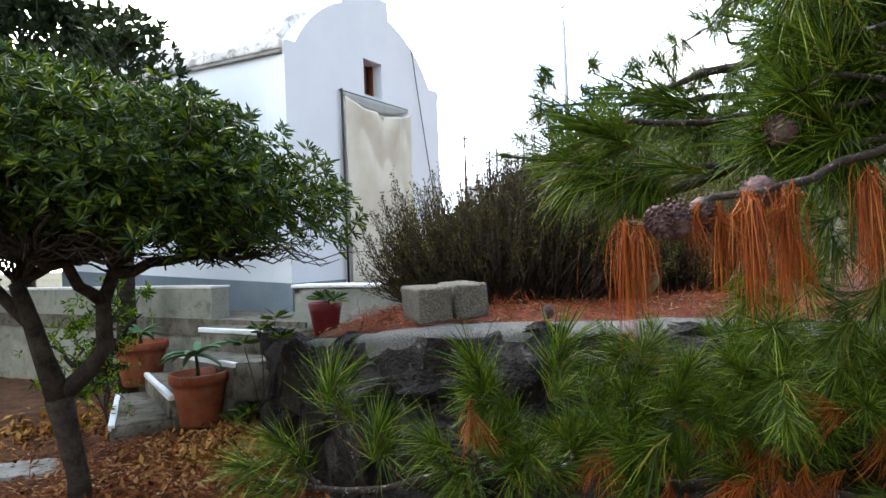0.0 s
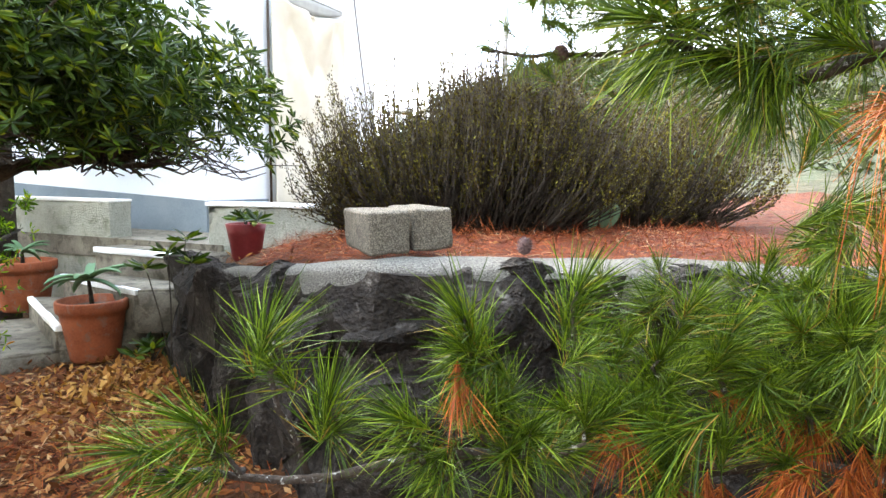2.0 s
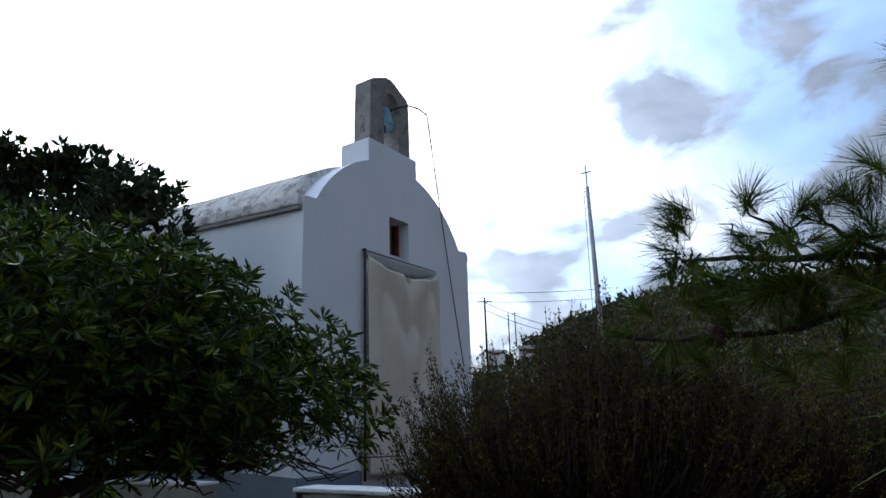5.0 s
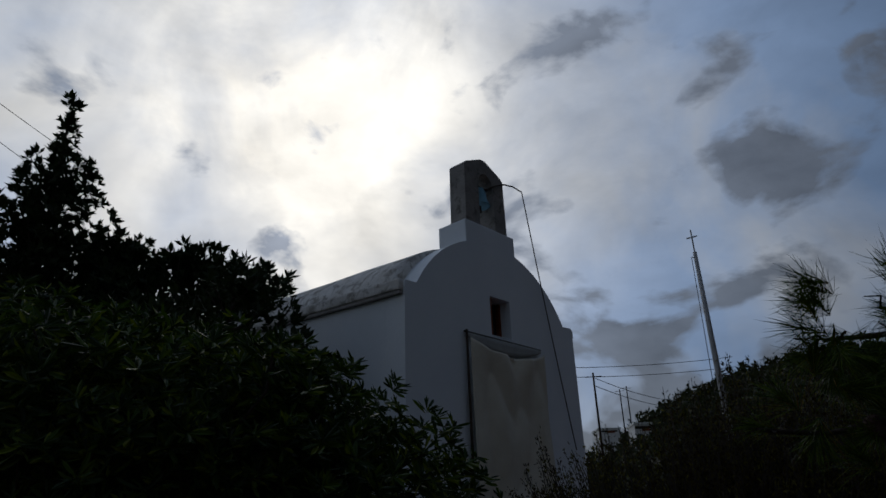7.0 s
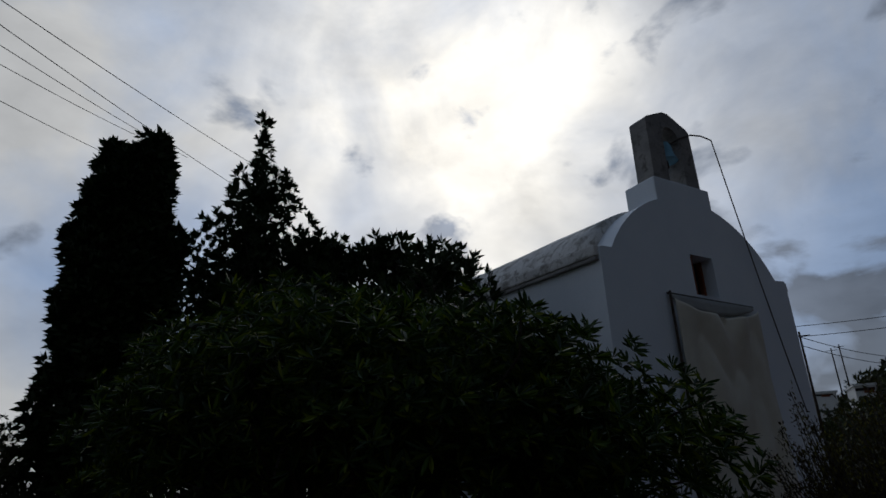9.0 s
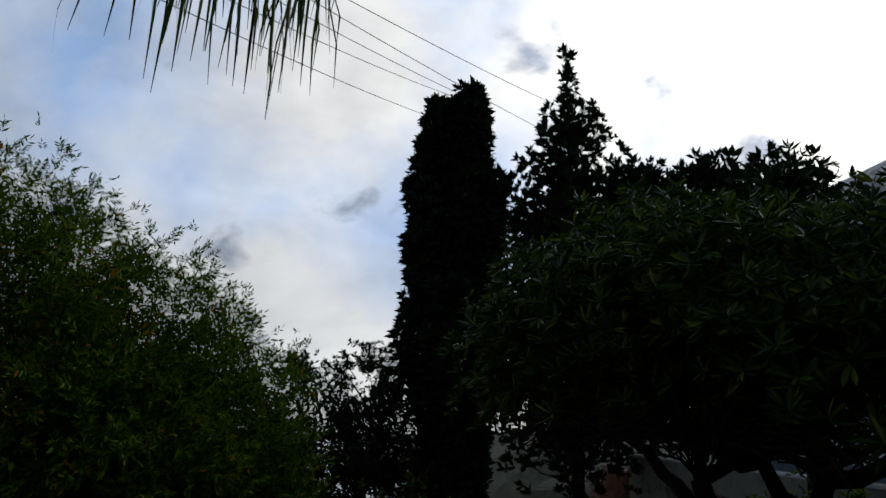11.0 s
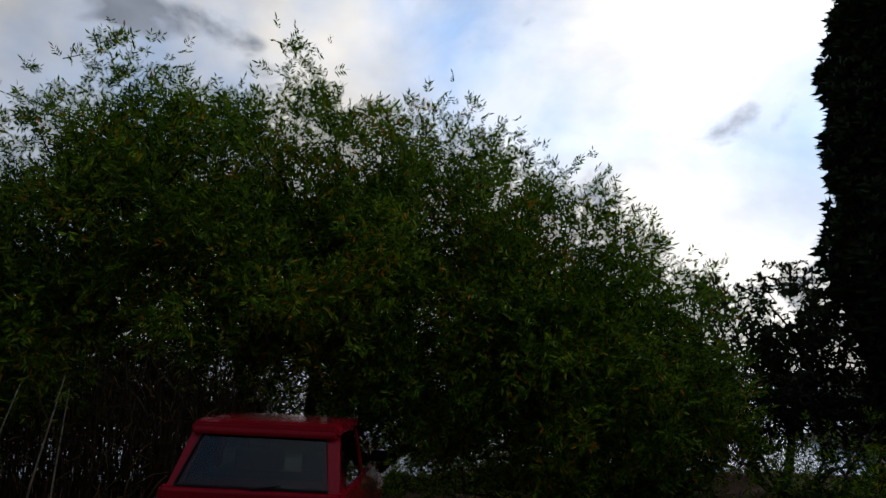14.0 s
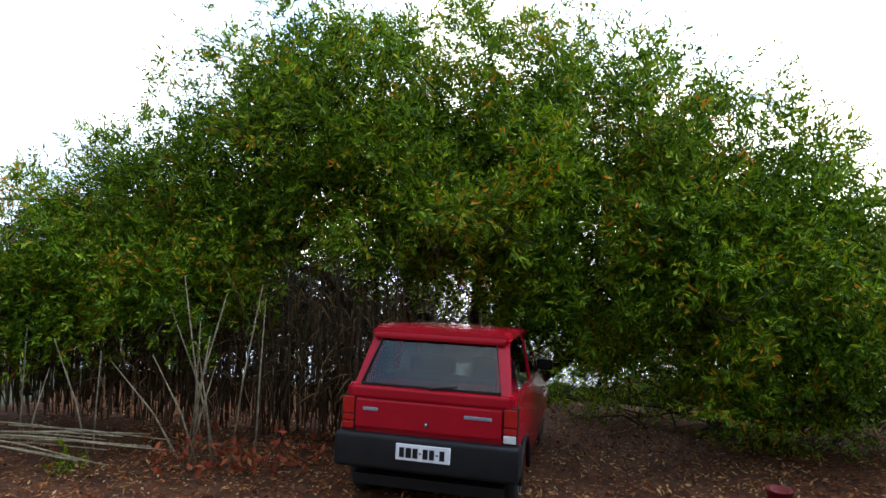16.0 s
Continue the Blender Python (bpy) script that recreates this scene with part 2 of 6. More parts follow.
CLOTH = surf("cream_canvas", (0.64, 0.59, 0.48), (0.74, 0.70, 0.60), 3.0, 0.9, 0.2, 220, 0.002)
CLOTHTOP = surf("grey_canvas_hem", (0.30, 0.30, 0.29), (0.40, 0.40, 0.38), 5.0, 0.9, 0.2, 200, 0.002)
DARKWOOD = surf("dark_wood", (0.03, 0.02, 0.016), (0.07, 0.045, 0.03), 12.0, 0.7, 0.4, 80, 0.004)
REDWOOD = surf("red_brown_wood", (0.16, 0.045, 0.02), (0.24, 0.075, 0.035), 12.0, 0.6, 0.3, 80, 0.003)
IRON = surf("rusty_iron", (0.05, 0.045, 0.04), (0.11, 0.09, 0.075), 20.0, 0.7, 0.3, 120, 0.003)
BLUEPAINT = surf("blue_paint", (0.16, 0.36, 0.48), (0.24, 0.46, 0.58), 8.0, 0.5, 0.2, 60, 0.004)
WIRE = surf("black_wire", (0.025, 0.025, 0.025), (0.05, 0.05, 0.05), 10, 0.6, 0.0)
POLE = surf("grey_pole", (0.30, 0.31, 0.32), (0.42, 0.43, 0.44), 3.0, 0.6, 0.2, 40, 0.004)
SLATE = surf("flagstone", (0.18, 0.17, 0.15), (0.32, 0.30, 0.27), 5.0, 0.9, 0.6, 60, 0.015, (0.12, 0.10, 0.08), per=0.15)
REDPAINT = surf("car_paint", (0.30, 0.003, 0.012), (0.36, 0.005, 0.016), 1.5, 0.24, 0.02, 200, 0.001, spec=0.28)
BUMPER = surf("black_plastic", (0.006, 0.006, 0.007), (0.012, 0.012, 0.013), 6.0, 0.55, 0.2, 160, 0.002)
RUBBER = surf("tyre_rubber", (0.015, 0.015, 0.015), (0.03, 0.03, 0.03), 10.0, 0.85, 0.3, 90, 0.004)
RIM = surf("steel_rim", (0.35, 0.35, 0.36), (0.50, 0.50, 0.51), 10.0, 0.4, 0.1, 90, 0.002, metal=0.8)
TAILRED = surf("red_lens", (0.30, 0.008, 0.008), (0.42, 0.015, 0.012), 8.0, 0.25, 0.2, 120, 0.003)
TAILCLEAR = surf("clear_lens", (0.50, 0.48, 0.46), (0.66, 0.64, 0.62), 8.0, 0.25, 0.2, 120, 0.003)
PLATEWHITE = surf("plate_white", (0.66, 0.67, 0.68), (0.74, 0.75, 0.76), 8.0, 0.5, 0.0)
BADGE = surf("badge_grey", (0.16, 0.20, 0.23), (0.24, 0.28, 0.31), 8.0, 0.4, 0.0)
SEATCLOTH = surf("seat_cloth", (0.035, 0.04, 0.045), (0.07, 0.075, 0.08), 10.0, 0.9, 0.2, 120, 0.002)
HOUSEWHITE = surf("far_house_white", (0.66, 0.66, 0.65), (0.78, 0.78, 0.77), 0.5, 0.9, 0.0)
DARKVOID = surf("dark_interior", (0.012, 0.011, 0.010), (0.03, 0.027, 0.025), 4.0, 0.9, 0.0)
GLASS = glassy("car_glass", (0.55, 0.62, 0.62))

OLEANDER = leafy("glossy_evergreen_leaf", [(0.0, (0.008, 0.018, 0.003)), (0.5, (0.022, 0.050, 0.006)), (0.85, (0.058, 0.100, 0.009)), (1.0, (0.17, 0.20, 0.014))], 0.42, 0.2, 0.16)
PINEGREEN = leafy("pine_needle", [(0.0, (0.009, 0.020, 0.003)), (0.5, (0.040, 0.080, 0.006)), (0.92, (0.125, 0.180, 0.014)), (1.0, (0.18, 0.0975, 0.0225))], 0.5, 0.12, 0.12)
PINEDEAD = leafy("dead_needle", [(0.0, (0.10, 0.020, 0.006)), (0.6, (0.27, 0.058, 0.012)), (1.0, (0.42, 0.14, 0.035))], 0.6, 0.2)
HEATH = leafy("heath_leaf", [(0.0, (0.022, 0.013, 0.007)), (0.45, (0.054, 0.037, 0.010)), (0.8, (0.098, 0.086, 0.015)), (1.0, (0.19, 0.17, 0.035))], 0.7, 0.12, 0.08)
PISTACHE = leafy("fresh_green_leaflet", [(0.0, (0.012, 0.030, 0.003)), (0.45, (0.060, 0.130, 0.006)), (0.8, (0.165, 0.280, 0.012)), (0.975, (0.31, 0.36, 0.018)), (1.0, (0.50, 0.16, 0.012))], 0.5, 0.24, 0.10)
CYPRESSLEAF = leafy("cypress_spray", [(0.0, (0.010, 0.018, 0.008)), (1.0, (0.035, 0.055, 0.022))], 0.7, 0.1)
OLIVE = leafy("grey_green_leaf", [(0.0, (0.0135, 0.0165, 0.00675)), (1.0, (0.0465, 0.054, 0.024))], 0.55, 0.2)
REDLEAF = leafy("red_leaf", [(0.0, (0.14, 0.02, 0.012)), (0.6, (0.30, 0.05, 0.02)), (1.0, (0.36, 0.14, 0.04))], 0.6, 0.25)
LITTER = leafy("fallen_leaf", [(0.0, (0.06, 0.018, 0.007)), (0.5, (0.16, 0.052, 0.015)), (0.85, (0.26, 0.115, 0.04)), (1.0, (0.40, 0.26, 0.13))], 0.8, 0.1)
CARLITTER = leafy("red_brown_litter", [(0.0, (0.055, 0.014, 0.005)), (0.5, (0.17, 0.050, 0.014)), (0.85, (0.30, 0.12, 0.04)), (1.0, (0.45, 0.28, 0.13))], 0.8, 0.1)
YELLOWLITTER = leafy("yellow_dry_leaf", [(0.0, (0.10, 0.035, 0.010)), (0.6, (0.28, 0.115, 0.025)), (1.0, (0.44, 0.24, 0.07))], 0.7, 0.15)
REDNEEDLES = leafy("fallen_red_needle", [(0.0, (0.051, 0.0085, 0.0034)), (0.6, (0.19, 0.032, 0.0075)), (0.93, (0.32, 0.09, 0.022)), (1.0, (0.391, 0.255, 0.153))], 0.8, 0.1)
CACTUS = surf("prickly_pear_skin", (0.07, 0.12, 0.065), (0.11, 0.175, 0.10), 9.0, 0.6, 0.3, 70, 0.004, (0.30, 0.30, 0.20), spot=0.68)
SUCCULENT = leafy("aloe_leaf", [(0.0, (0.06, 0.12, 0.06)), (0.6, (0.11, 0.21, 0.11)), (1.0, (0.16, 0.27, 0.15))], 0.45, 0.15)
DRYCANELEAF = leafy("dry_cane_leaf", [(0.0, (0.035, 0.016, 0.008)), (0.6, (0.10, 0.05, 0.022)), (1.0, (0.22, 0.14, 0.06))], 0.8, 0.2)


# ---- building helpers ----
def mesh_of(name, verts, faces, material, smooth=False):
    me = bpy.data.meshes.new(name)
    me.from_pydata([tuple(v) for v in verts], [], [tuple(f) for f in faces])
    me.materials.append(material)
    if smooth:
        me.polygons.foreach_set("use_smooth", [True] * len(me.polygons))
    me.update()
    return me


def bm_mesh(name, bm, material, smooth=False):
    me = bpy.data.meshes.new(name)
    bmesh.ops.recalc_face_normals(bm, faces=bm.faces)
    bm.to_mesh(me)
    bm.free()
    me.materials.append(material)
    if smooth:
        me.polygons.foreach_set("use_smooth", [True] * len(me.polygons))
    return me


def part(name, me, parent=None, label="", m=None):
    """One mesh object, under its thing where there is one."""
    ob = new(name, me)
    if parent is not None:
        ob.parent = parent
    if m is not None:
        ob.matrix_basis = m
    if label:
        ob["label"] = label
    return ob


def thing(name, m, label, category, group="", kind=""):
    ob = new(name)
    ob.matrix_basis = m
    return tagged(ob, label, category, group, kind)


def box(x0, x1, y0, y1, z0, z1, bevel=0.0, seg=2):
    bm = bmesh.new()
    bmesh.ops.create_cube(bm, size=1)
    for v in bm.verts:
        v.co = Vector((x0 if v.co.x < 0 else x1, y0 if v.co.y < 0 else y1, z0 if v.co.z < 0 else z1))
    if bevel:
        bmesh.ops.bevel(bm, geom=bm.edges[:], offset=bevel, segments=seg, affect="EDGES", profile=0.6)
    return bm


def rough_up(bm, amount, freq, cuts=0, seed=0.0):
    """Worn, uneven faces."""
    if cuts:
        bmesh.ops.subdivide_edges(bm, edges=bm.edges[:], cuts=cuts, use_grid_fill=True)
    bm.normal_update()
    for v in bm.verts:
        p = v.co * freq + Vector((seed, seed * 1.7, seed * 0.3))
        v.co += v.normal * amount * (noise.noise(p) + 0.5 * noise.noise(p * 2.7))
    return bm


def tube_data(points, radii, sides=6):
    """A tapered tube along points: verts and faces."""
    verts, faces = [], []
    pts = [Vector(p) for p in points]
    n = len(pts)
    for i, p in enumerate(pts):
        d = (pts[min(i + 1, n - 1)] - pts[max(i - 1, 0)]).normalized()
        a = d.orthogonal().normalized() if i == 0 else (a - d * a.dot(d)).normalized()
        b = d.cross(a)
        for k in range(sides):
            an = 2 * math.pi * k / sides
            verts.append(p + (a * math.cos(an) + b * math.sin(an)) * radii[i])
    for i in range(n - 1):
        for k in range(sides):
            k2 = (k + 1) % sides
            faces.append((i * sides + k, i * sides + k2, i * sides + sides + k2, i * sides + sides + k))
    faces.append(tuple(range(sides - 1, -1, -1)))
    faces.append(tuple(range((n - 1) * sides, n * sides)))
    return verts, faces


def tubes(name, lines, material, sides=6, smooth=True):
    """Several tubes in one mesh. lines: (points, radii)."""
    verts, faces = [], []
    for pts, rad in lines:
        v, f = tube_data(pts, rad, sides)
        o = len(verts)
        verts += v
        faces += [tuple(i + o for i in q) for q in f]
    return mesh_of(name, verts, faces, material, smooth)


def scatter(name, base_v, base_f, mats, material, smooth=False):
    """One mesh that holds a small shape laid out by many 3x4 matrices."""
    base_v = np.asarray(base_v, dtype=np.float32)
    mats = np.asarray(mats, dtype=np.float32)
    m, k = len(mats), len(base_v)
    v = np.einsum("mij,kj->mki", mats[:, :, :3], base_v) + mats[:, None, :, 3]
    loops = np.concatenate([np.asarray(f) for f in base_f])
    sizes = np.array([len(f) for f in base_f])
    all_loops = (loops[None, :] + (np.arange(m) * k)[:, None]).reshape(-1)
    all_sizes = np.tile(sizes, m)
    starts = np.concatenate([[0], np.cumsum(all_sizes)[:-1]])
    me = bpy.data.meshes.new(name)
    me.vertices.add(m * k)
    me.vertices.foreach_set("co", v.reshape(-1))
    me.loops.add(len(all_loops))
    me.loops.foreach_set("vertex_index", all_loops.astype(np.int32))
    me.polygons.add(len(all_sizes))
    me.polygons.foreach_set("loop_start", starts.astype(np.int32))
    me.polygons.foreach_set("loop_total", all_sizes.astype(np.int32))
    me.materials.append(material)
    me.update(calc_edges=True)
    if smooth:
        me.polygons.foreach_set("use_smooth", [True] * len(me.polygons))
    return me


def frames(pos, heading, size, rng, spin=True):
    """3x4 matrices: local y along heading, a random turn about it, sizes given."""
    pos, h = np.asarray(pos, float), np.asarray(heading, float)
    h = h / (np.linalg.norm(h, axis=1, keepdims=True) + 1e-9)
    r = rng.normal(size=h.shape) if spin else np.tile([0.0, 0.0, 1.0], (len(h), 1)) + rng.normal(size=h.shape) * 0.25
    x = np.cross(h, r)
    x /= np.linalg.norm(x, axis=1, keepdims=True) + 1e-9
    z = np.cross(x, h)
    s = np.broadcast_to(np.asarray(size, float), (len(pos),))[:, None]
    return np.stack([x * s, h * s, z * s, pos], axis=2)


LEAF_V = [(0, 0, 0), (0.115, 0.4, 0.03), (0.115, 0.75, 0.0), (0, 1.0, -0.06), (-0.115, 0.75, 0.0), (-0.115, 0.4, 0.03), (0, 0.5, -0.03)]
LEAF_F = [(0, 1, 6), (1, 2, 6), (2, 3, 6), (3, 4, 6), (4, 5, 6), (5, 0, 6)]
SMALL_V = [(0, 0, 0), (0.2, 0.5, 0.03), (0, 1.0, -0.04), (-0.2, 0.5, 0.03)]
SMALL_F = [(0, 1, 2, 3)]
BLADE_V = [(0, 0, 0), (0.10, 0.4, 0.03), (0.10, 0.78, 0.0), (0, 1.0, -0.06), (-0.10, 0.78, 0.0), (-0.10, 0.4, 0.03)]
BLADE_F = [(0, 1, 2, 3), (0, 3, 4, 5)]

SLIM_V = [(x * 0.78, y, z) for x, y, z in BLADE_V]
LONG_V = [(x * 0.80, y, z) for x, y, z in LEAF_V]


def rosette(leaves, length, rng, up=0.5, blade=(LEAF_V, LEAF_F)):
    """A whorl of leaves round a shoot tip that points along +y."""
    v, f = [], []
    for i in range(leaves):
        a, t = i * 2.4 + rng.uniform(-0.3, 0.3), up + rng.uniform(-0.35, 0.45)
        d = Vector((math.cos(a) * math.cos(t), math.sin(t), math.sin(a) * math.cos(t)))
        m = frames([(0, rng.uniform(-0.25, 0.0) * length, 0)], [d], length * rng.uniform(0.7, 1.1), rng)[0]
        o = len(v)
        v += [tuple(m[:, :3] @ np.array(p) + m[:, 3]) for p in blade[0]]
        f += [tuple(k + o for k in q) for q in blade[1]]
    return v, f


NARROW_V = [(0, 0, 0), (0.125, 0.45, 0.03), (0, 1.0, -0.05), (-0.125, 0.45, 0.03)]


def pinnate(pairs, length, rng):
    """A compound leaf: leaflets in pairs along a stalk."""
    v, f = [], []
    for i in range(pairs * 2 + 1):
        t = 0.25 + 0.75 * (i // 2) / pairs
        side = (1 if i % 2 else -1) if i < pairs * 2 else 0
        d = Vector((side * 0.9, 0.55 if side else 1.0, rng.uniform(-0.35, 0.25)))
        m = frames([(0, t * length * 0.7, -0.12 * t * t * length)], [d], length * rng.uniform(0.34, 0.46), rng)[0]
        o = len(v)
        v += [tuple(m[:, :3] @ np.array(p) + m[:, 3]) for p in NARROW_V]
        f += [tuple(k + o for k in q) for q in SMALL_F]
    return v, f


def in_lobes(lobes, count, rng, shell=0.55):
    """Points in the outer part of a bunch of ellipsoids, and their outward directions."""
    vol = np.array([l[3] * l[4] * l[5] for l in lobes]) ** 0.75
    pick = rng.choice(len(lobes), size=count, p=vol / vol.sum())
    L = np.array(lobes)[pick]
    d = rng.normal(size=(count, 3))
    d /= np.linalg.norm(d, axis=1, keepdims=True)
    r = 1 - shell * rng.random(count) ** 1.6
    lump = 1 + 0.13 * np.sin(d[:, 0] * 5 + pick) * np.cos(d[:, 1] * 6 + 2 * pick) + 0.06 * np.sin(d[:, 2] * 11 + d[:, 0] * 9)
    off = d * L[:, 3:6] * (r * lump)[:, None]
    return L[:, :3] + off, d


def limbs(base, tips, rng, r0, r1, wander=0.12, steps=6, fork=0.35):
    """Curved limbs from a trunk point out to the tips."""
    out = []
    base = Vector(base)
    for tip in tips:
        tip = Vector(tip)
        pts, rad = [], []
        span = (tip - base).length
        for i in range(steps + 1):
            t = i / steps
            p = base.lerp(tip, t)
            p.z += math.sin(t * math.pi) * span * rng.uniform(-0.04, 0.10)
            if 0 < i:
                p += Vector(rng.normal(size=3)) * wander * span * 0.25 * (0.4 + t * 0.6)
            pts.append(p)
            rad.append(r0 + (r1 - r0) * t ** 0.7)
        out.append((pts, rad))
    return out


# ---- ground ----
EDGE = [(6.0, 1.9), (3.0, 2.75), (1.4, 3.18), (0.6, 3.32), (-0.25, 3.42), (-0.75, 4.2), (-1.12, 4.95), (-1.5, 5.8), (-1.42, 6.80), (-2.68, 7.62), (-9.0, 11.56), (-30.0, 24.75)]


def smooth(a, b, x):
    t = min(1.0, max(0.0, (x - a) / (b - a)))
    return t * t * (3 - 2 * t)


def terrace_side(x, y):
    """Metres inside (plus) or outside (minus) the terrace edge."""
    best, sign = 1e9, 1
    for (ax, ay), (bx, by) in zip(EDGE, EDGE[1:]):
        dx, dy = bx - ax, by - ay
        t = min(1, max(0, ((x - ax) * dx + (y - ay) * dy) / (dx * dx + dy * dy)))
        px, py = x - ax - t * dx, y - ay - t * dy
        d = math.hypot(px, py)
        if d < best:
            best, sign = d, 1 if dx * py - dy * px < 0 else -1
    return best * sign


def lower(x, y):
    xx, yy = max(-9.0, min(4.0, x)), max(-4.0, min(7.0, y))
    return -0.003 + 0.0503 * xx + 0.053 * yy


def upper(x, y):
    return 1.04 + 0.24 * smooth(-1.3, -0.1, x) - 0.02 * smooth(0.5, 2.0, x)


def ground_z(x, y):
    s = terrace_side(x, y)
    k = smooth(0.04, 0.16, s)
    z = lower(x, y) * (1 - k) + upper(x, y) * k
    z += 0.03 * noise.noise(Vector((x * 1.1, y * 1.1, 0))) + 0.012 * noise.noise(Vector((x * 5, y * 5, 3)))
    d = math.hypot(x, y)
    az = math.degrees(math.atan2(x, y))
    if d > 18:
        rise = smooth(-12, 9, az) * (1 - smooth(70, 120, az))
        z += rise * (d - 18) * 0.175 * (1 - smooth(75, 160, d) * 0.55) * (0.82 + 0.46 * smooth(4, 18, az))
        z += rise * smooth(20, 60, d) * 1.6 * noise.noise(Vector((x * 0.05, y * 0.05, 7)))
        z -= (1 - rise) * smooth(18, 90, d) * 6
    # the land falls away to the sea in the west
    away = -x * 0.985 + y * 0.17
    z -= smooth(13.2, 60.0, away) * (1 - smooth(-54, -46, az)) * 75
    return z


def make_ground():
    near_x = np.arange(-12, 6.01, 0.16)
    near_y = np.arange(-7, 13.01, 0.16)
    far = [20, 28, 40, 55, 72, 90, 120, 170, 260, 500, 1200, 3000]
    xs = sorted([-12 - f for f in far]) + list(near_x) + [6 + f for f in [1, 2.5, 5, 8, 12, 17] + far]
    ys = sorted([-7 - f for f in far]) + list(near_y) + [13 + f for f in [1, 2.5, 5, 8, 12, 17] + far]
    verts = [(x, y, ground_z(x, y)) for y in ys for x in xs]
    w = len(xs)
    faces = [(j * w + i, j * w + i + 1, (j + 1) * w + i + 1, (j + 1) * w + i) for j in range(len(ys) - 1) for i in range(w - 1)]
    me = mesh_of("ground", verts, faces, EARTH, True)
    me.materials.append(NEEDLEBED)
    me.materials.append(HILLSIDE)
    for p in me.polygons:
        c = p.center
        if math.hypot(c.x, c.y) > 18:
            p.material_index = 2
        elif terrace_side(c.x, c.y) > 0.1 and c.x > -1.0:
            p.material_index = 1
    tagged(part("ground", me), "dry earth with fallen leaves rising to a scrubby hillside", "ground", kind="structure")


make_ground()


def make_sea():
    m = bpy.data.materials.new("sea_water")
    m.use_nodes = True
    n = Nodes(m.node_tree)
    at = n.put("ShaderNodeTexCoord").outputs["Object"]
    b, out, bn = n.put("ShaderNodeBsdfPrincipled"), n.put("ShaderNodeOutputMaterial"), n.put("ShaderNodeBump")
    n.link(n.ramp(n.noise(at, 0.01, 4), [(0.3, (0.10, 0.16, 0.20)), (0.7, (0.16, 0.22, 0.26))]), b.inputs["Base Color"])
    b.inputs["Roughness"].default_value = 0.22
    bn.inputs["Strength"].default_value, bn.inputs["Distance"].default_value = 0.3, 0.4
    n.link(n.noise(at, 0.25, 6), bn.inputs["Height"])
    n.link(bn.outputs[0], b.inputs["Normal"])
    n.link(b.outputs[0], out.inputs["Surface"])
    verts = [(-3000 + 118.0 * i, -3000 + 240.0 * j, -42.0) for j in range(26) for i in range(26)]
    faces = [(j * 26 + i, j * 26 + i + 1, (j + 1) * 26 + i + 1, (j + 1) * 26 + i) for j in range(25) for i in range(25)]
    tagged(part("water", mesh_of("water", verts, faces, m)), "pale sea far below the garden under a bright sky", "sea", kind="structure")


make_sea()

# ---- chapel ----
U, B = Vector((0.532, 0.847, 0)), Vector((-0.847, 0.532, 0))
CHAPEL = Matrix(((U.x, B.x, 0, -1.439), (U.y, B.y, 0, 9.036), (0, 0, 1, 0), (0, 0, 0, 1)))
X0, X1, XC, DEEP = -1.04, 2.575, 0.745, 5.6


def shear(bm):
    for v in bm.verts:
        v.co.z += 0.05 * v.co.y
    return bm


def arc(steps=28, half=1.585, high=0.93, z0=4.57):
    """A flat segment of a circle, from springing to springing."""
    r = (half * half + high * high) / (2 * high)
    out = []
    for i in range(steps + 1):
        d = half * (2 * i / steps - 1)
        out.append((XC + d, z0 + high - r + math.sqrt(r * r - d * d)))
    return out


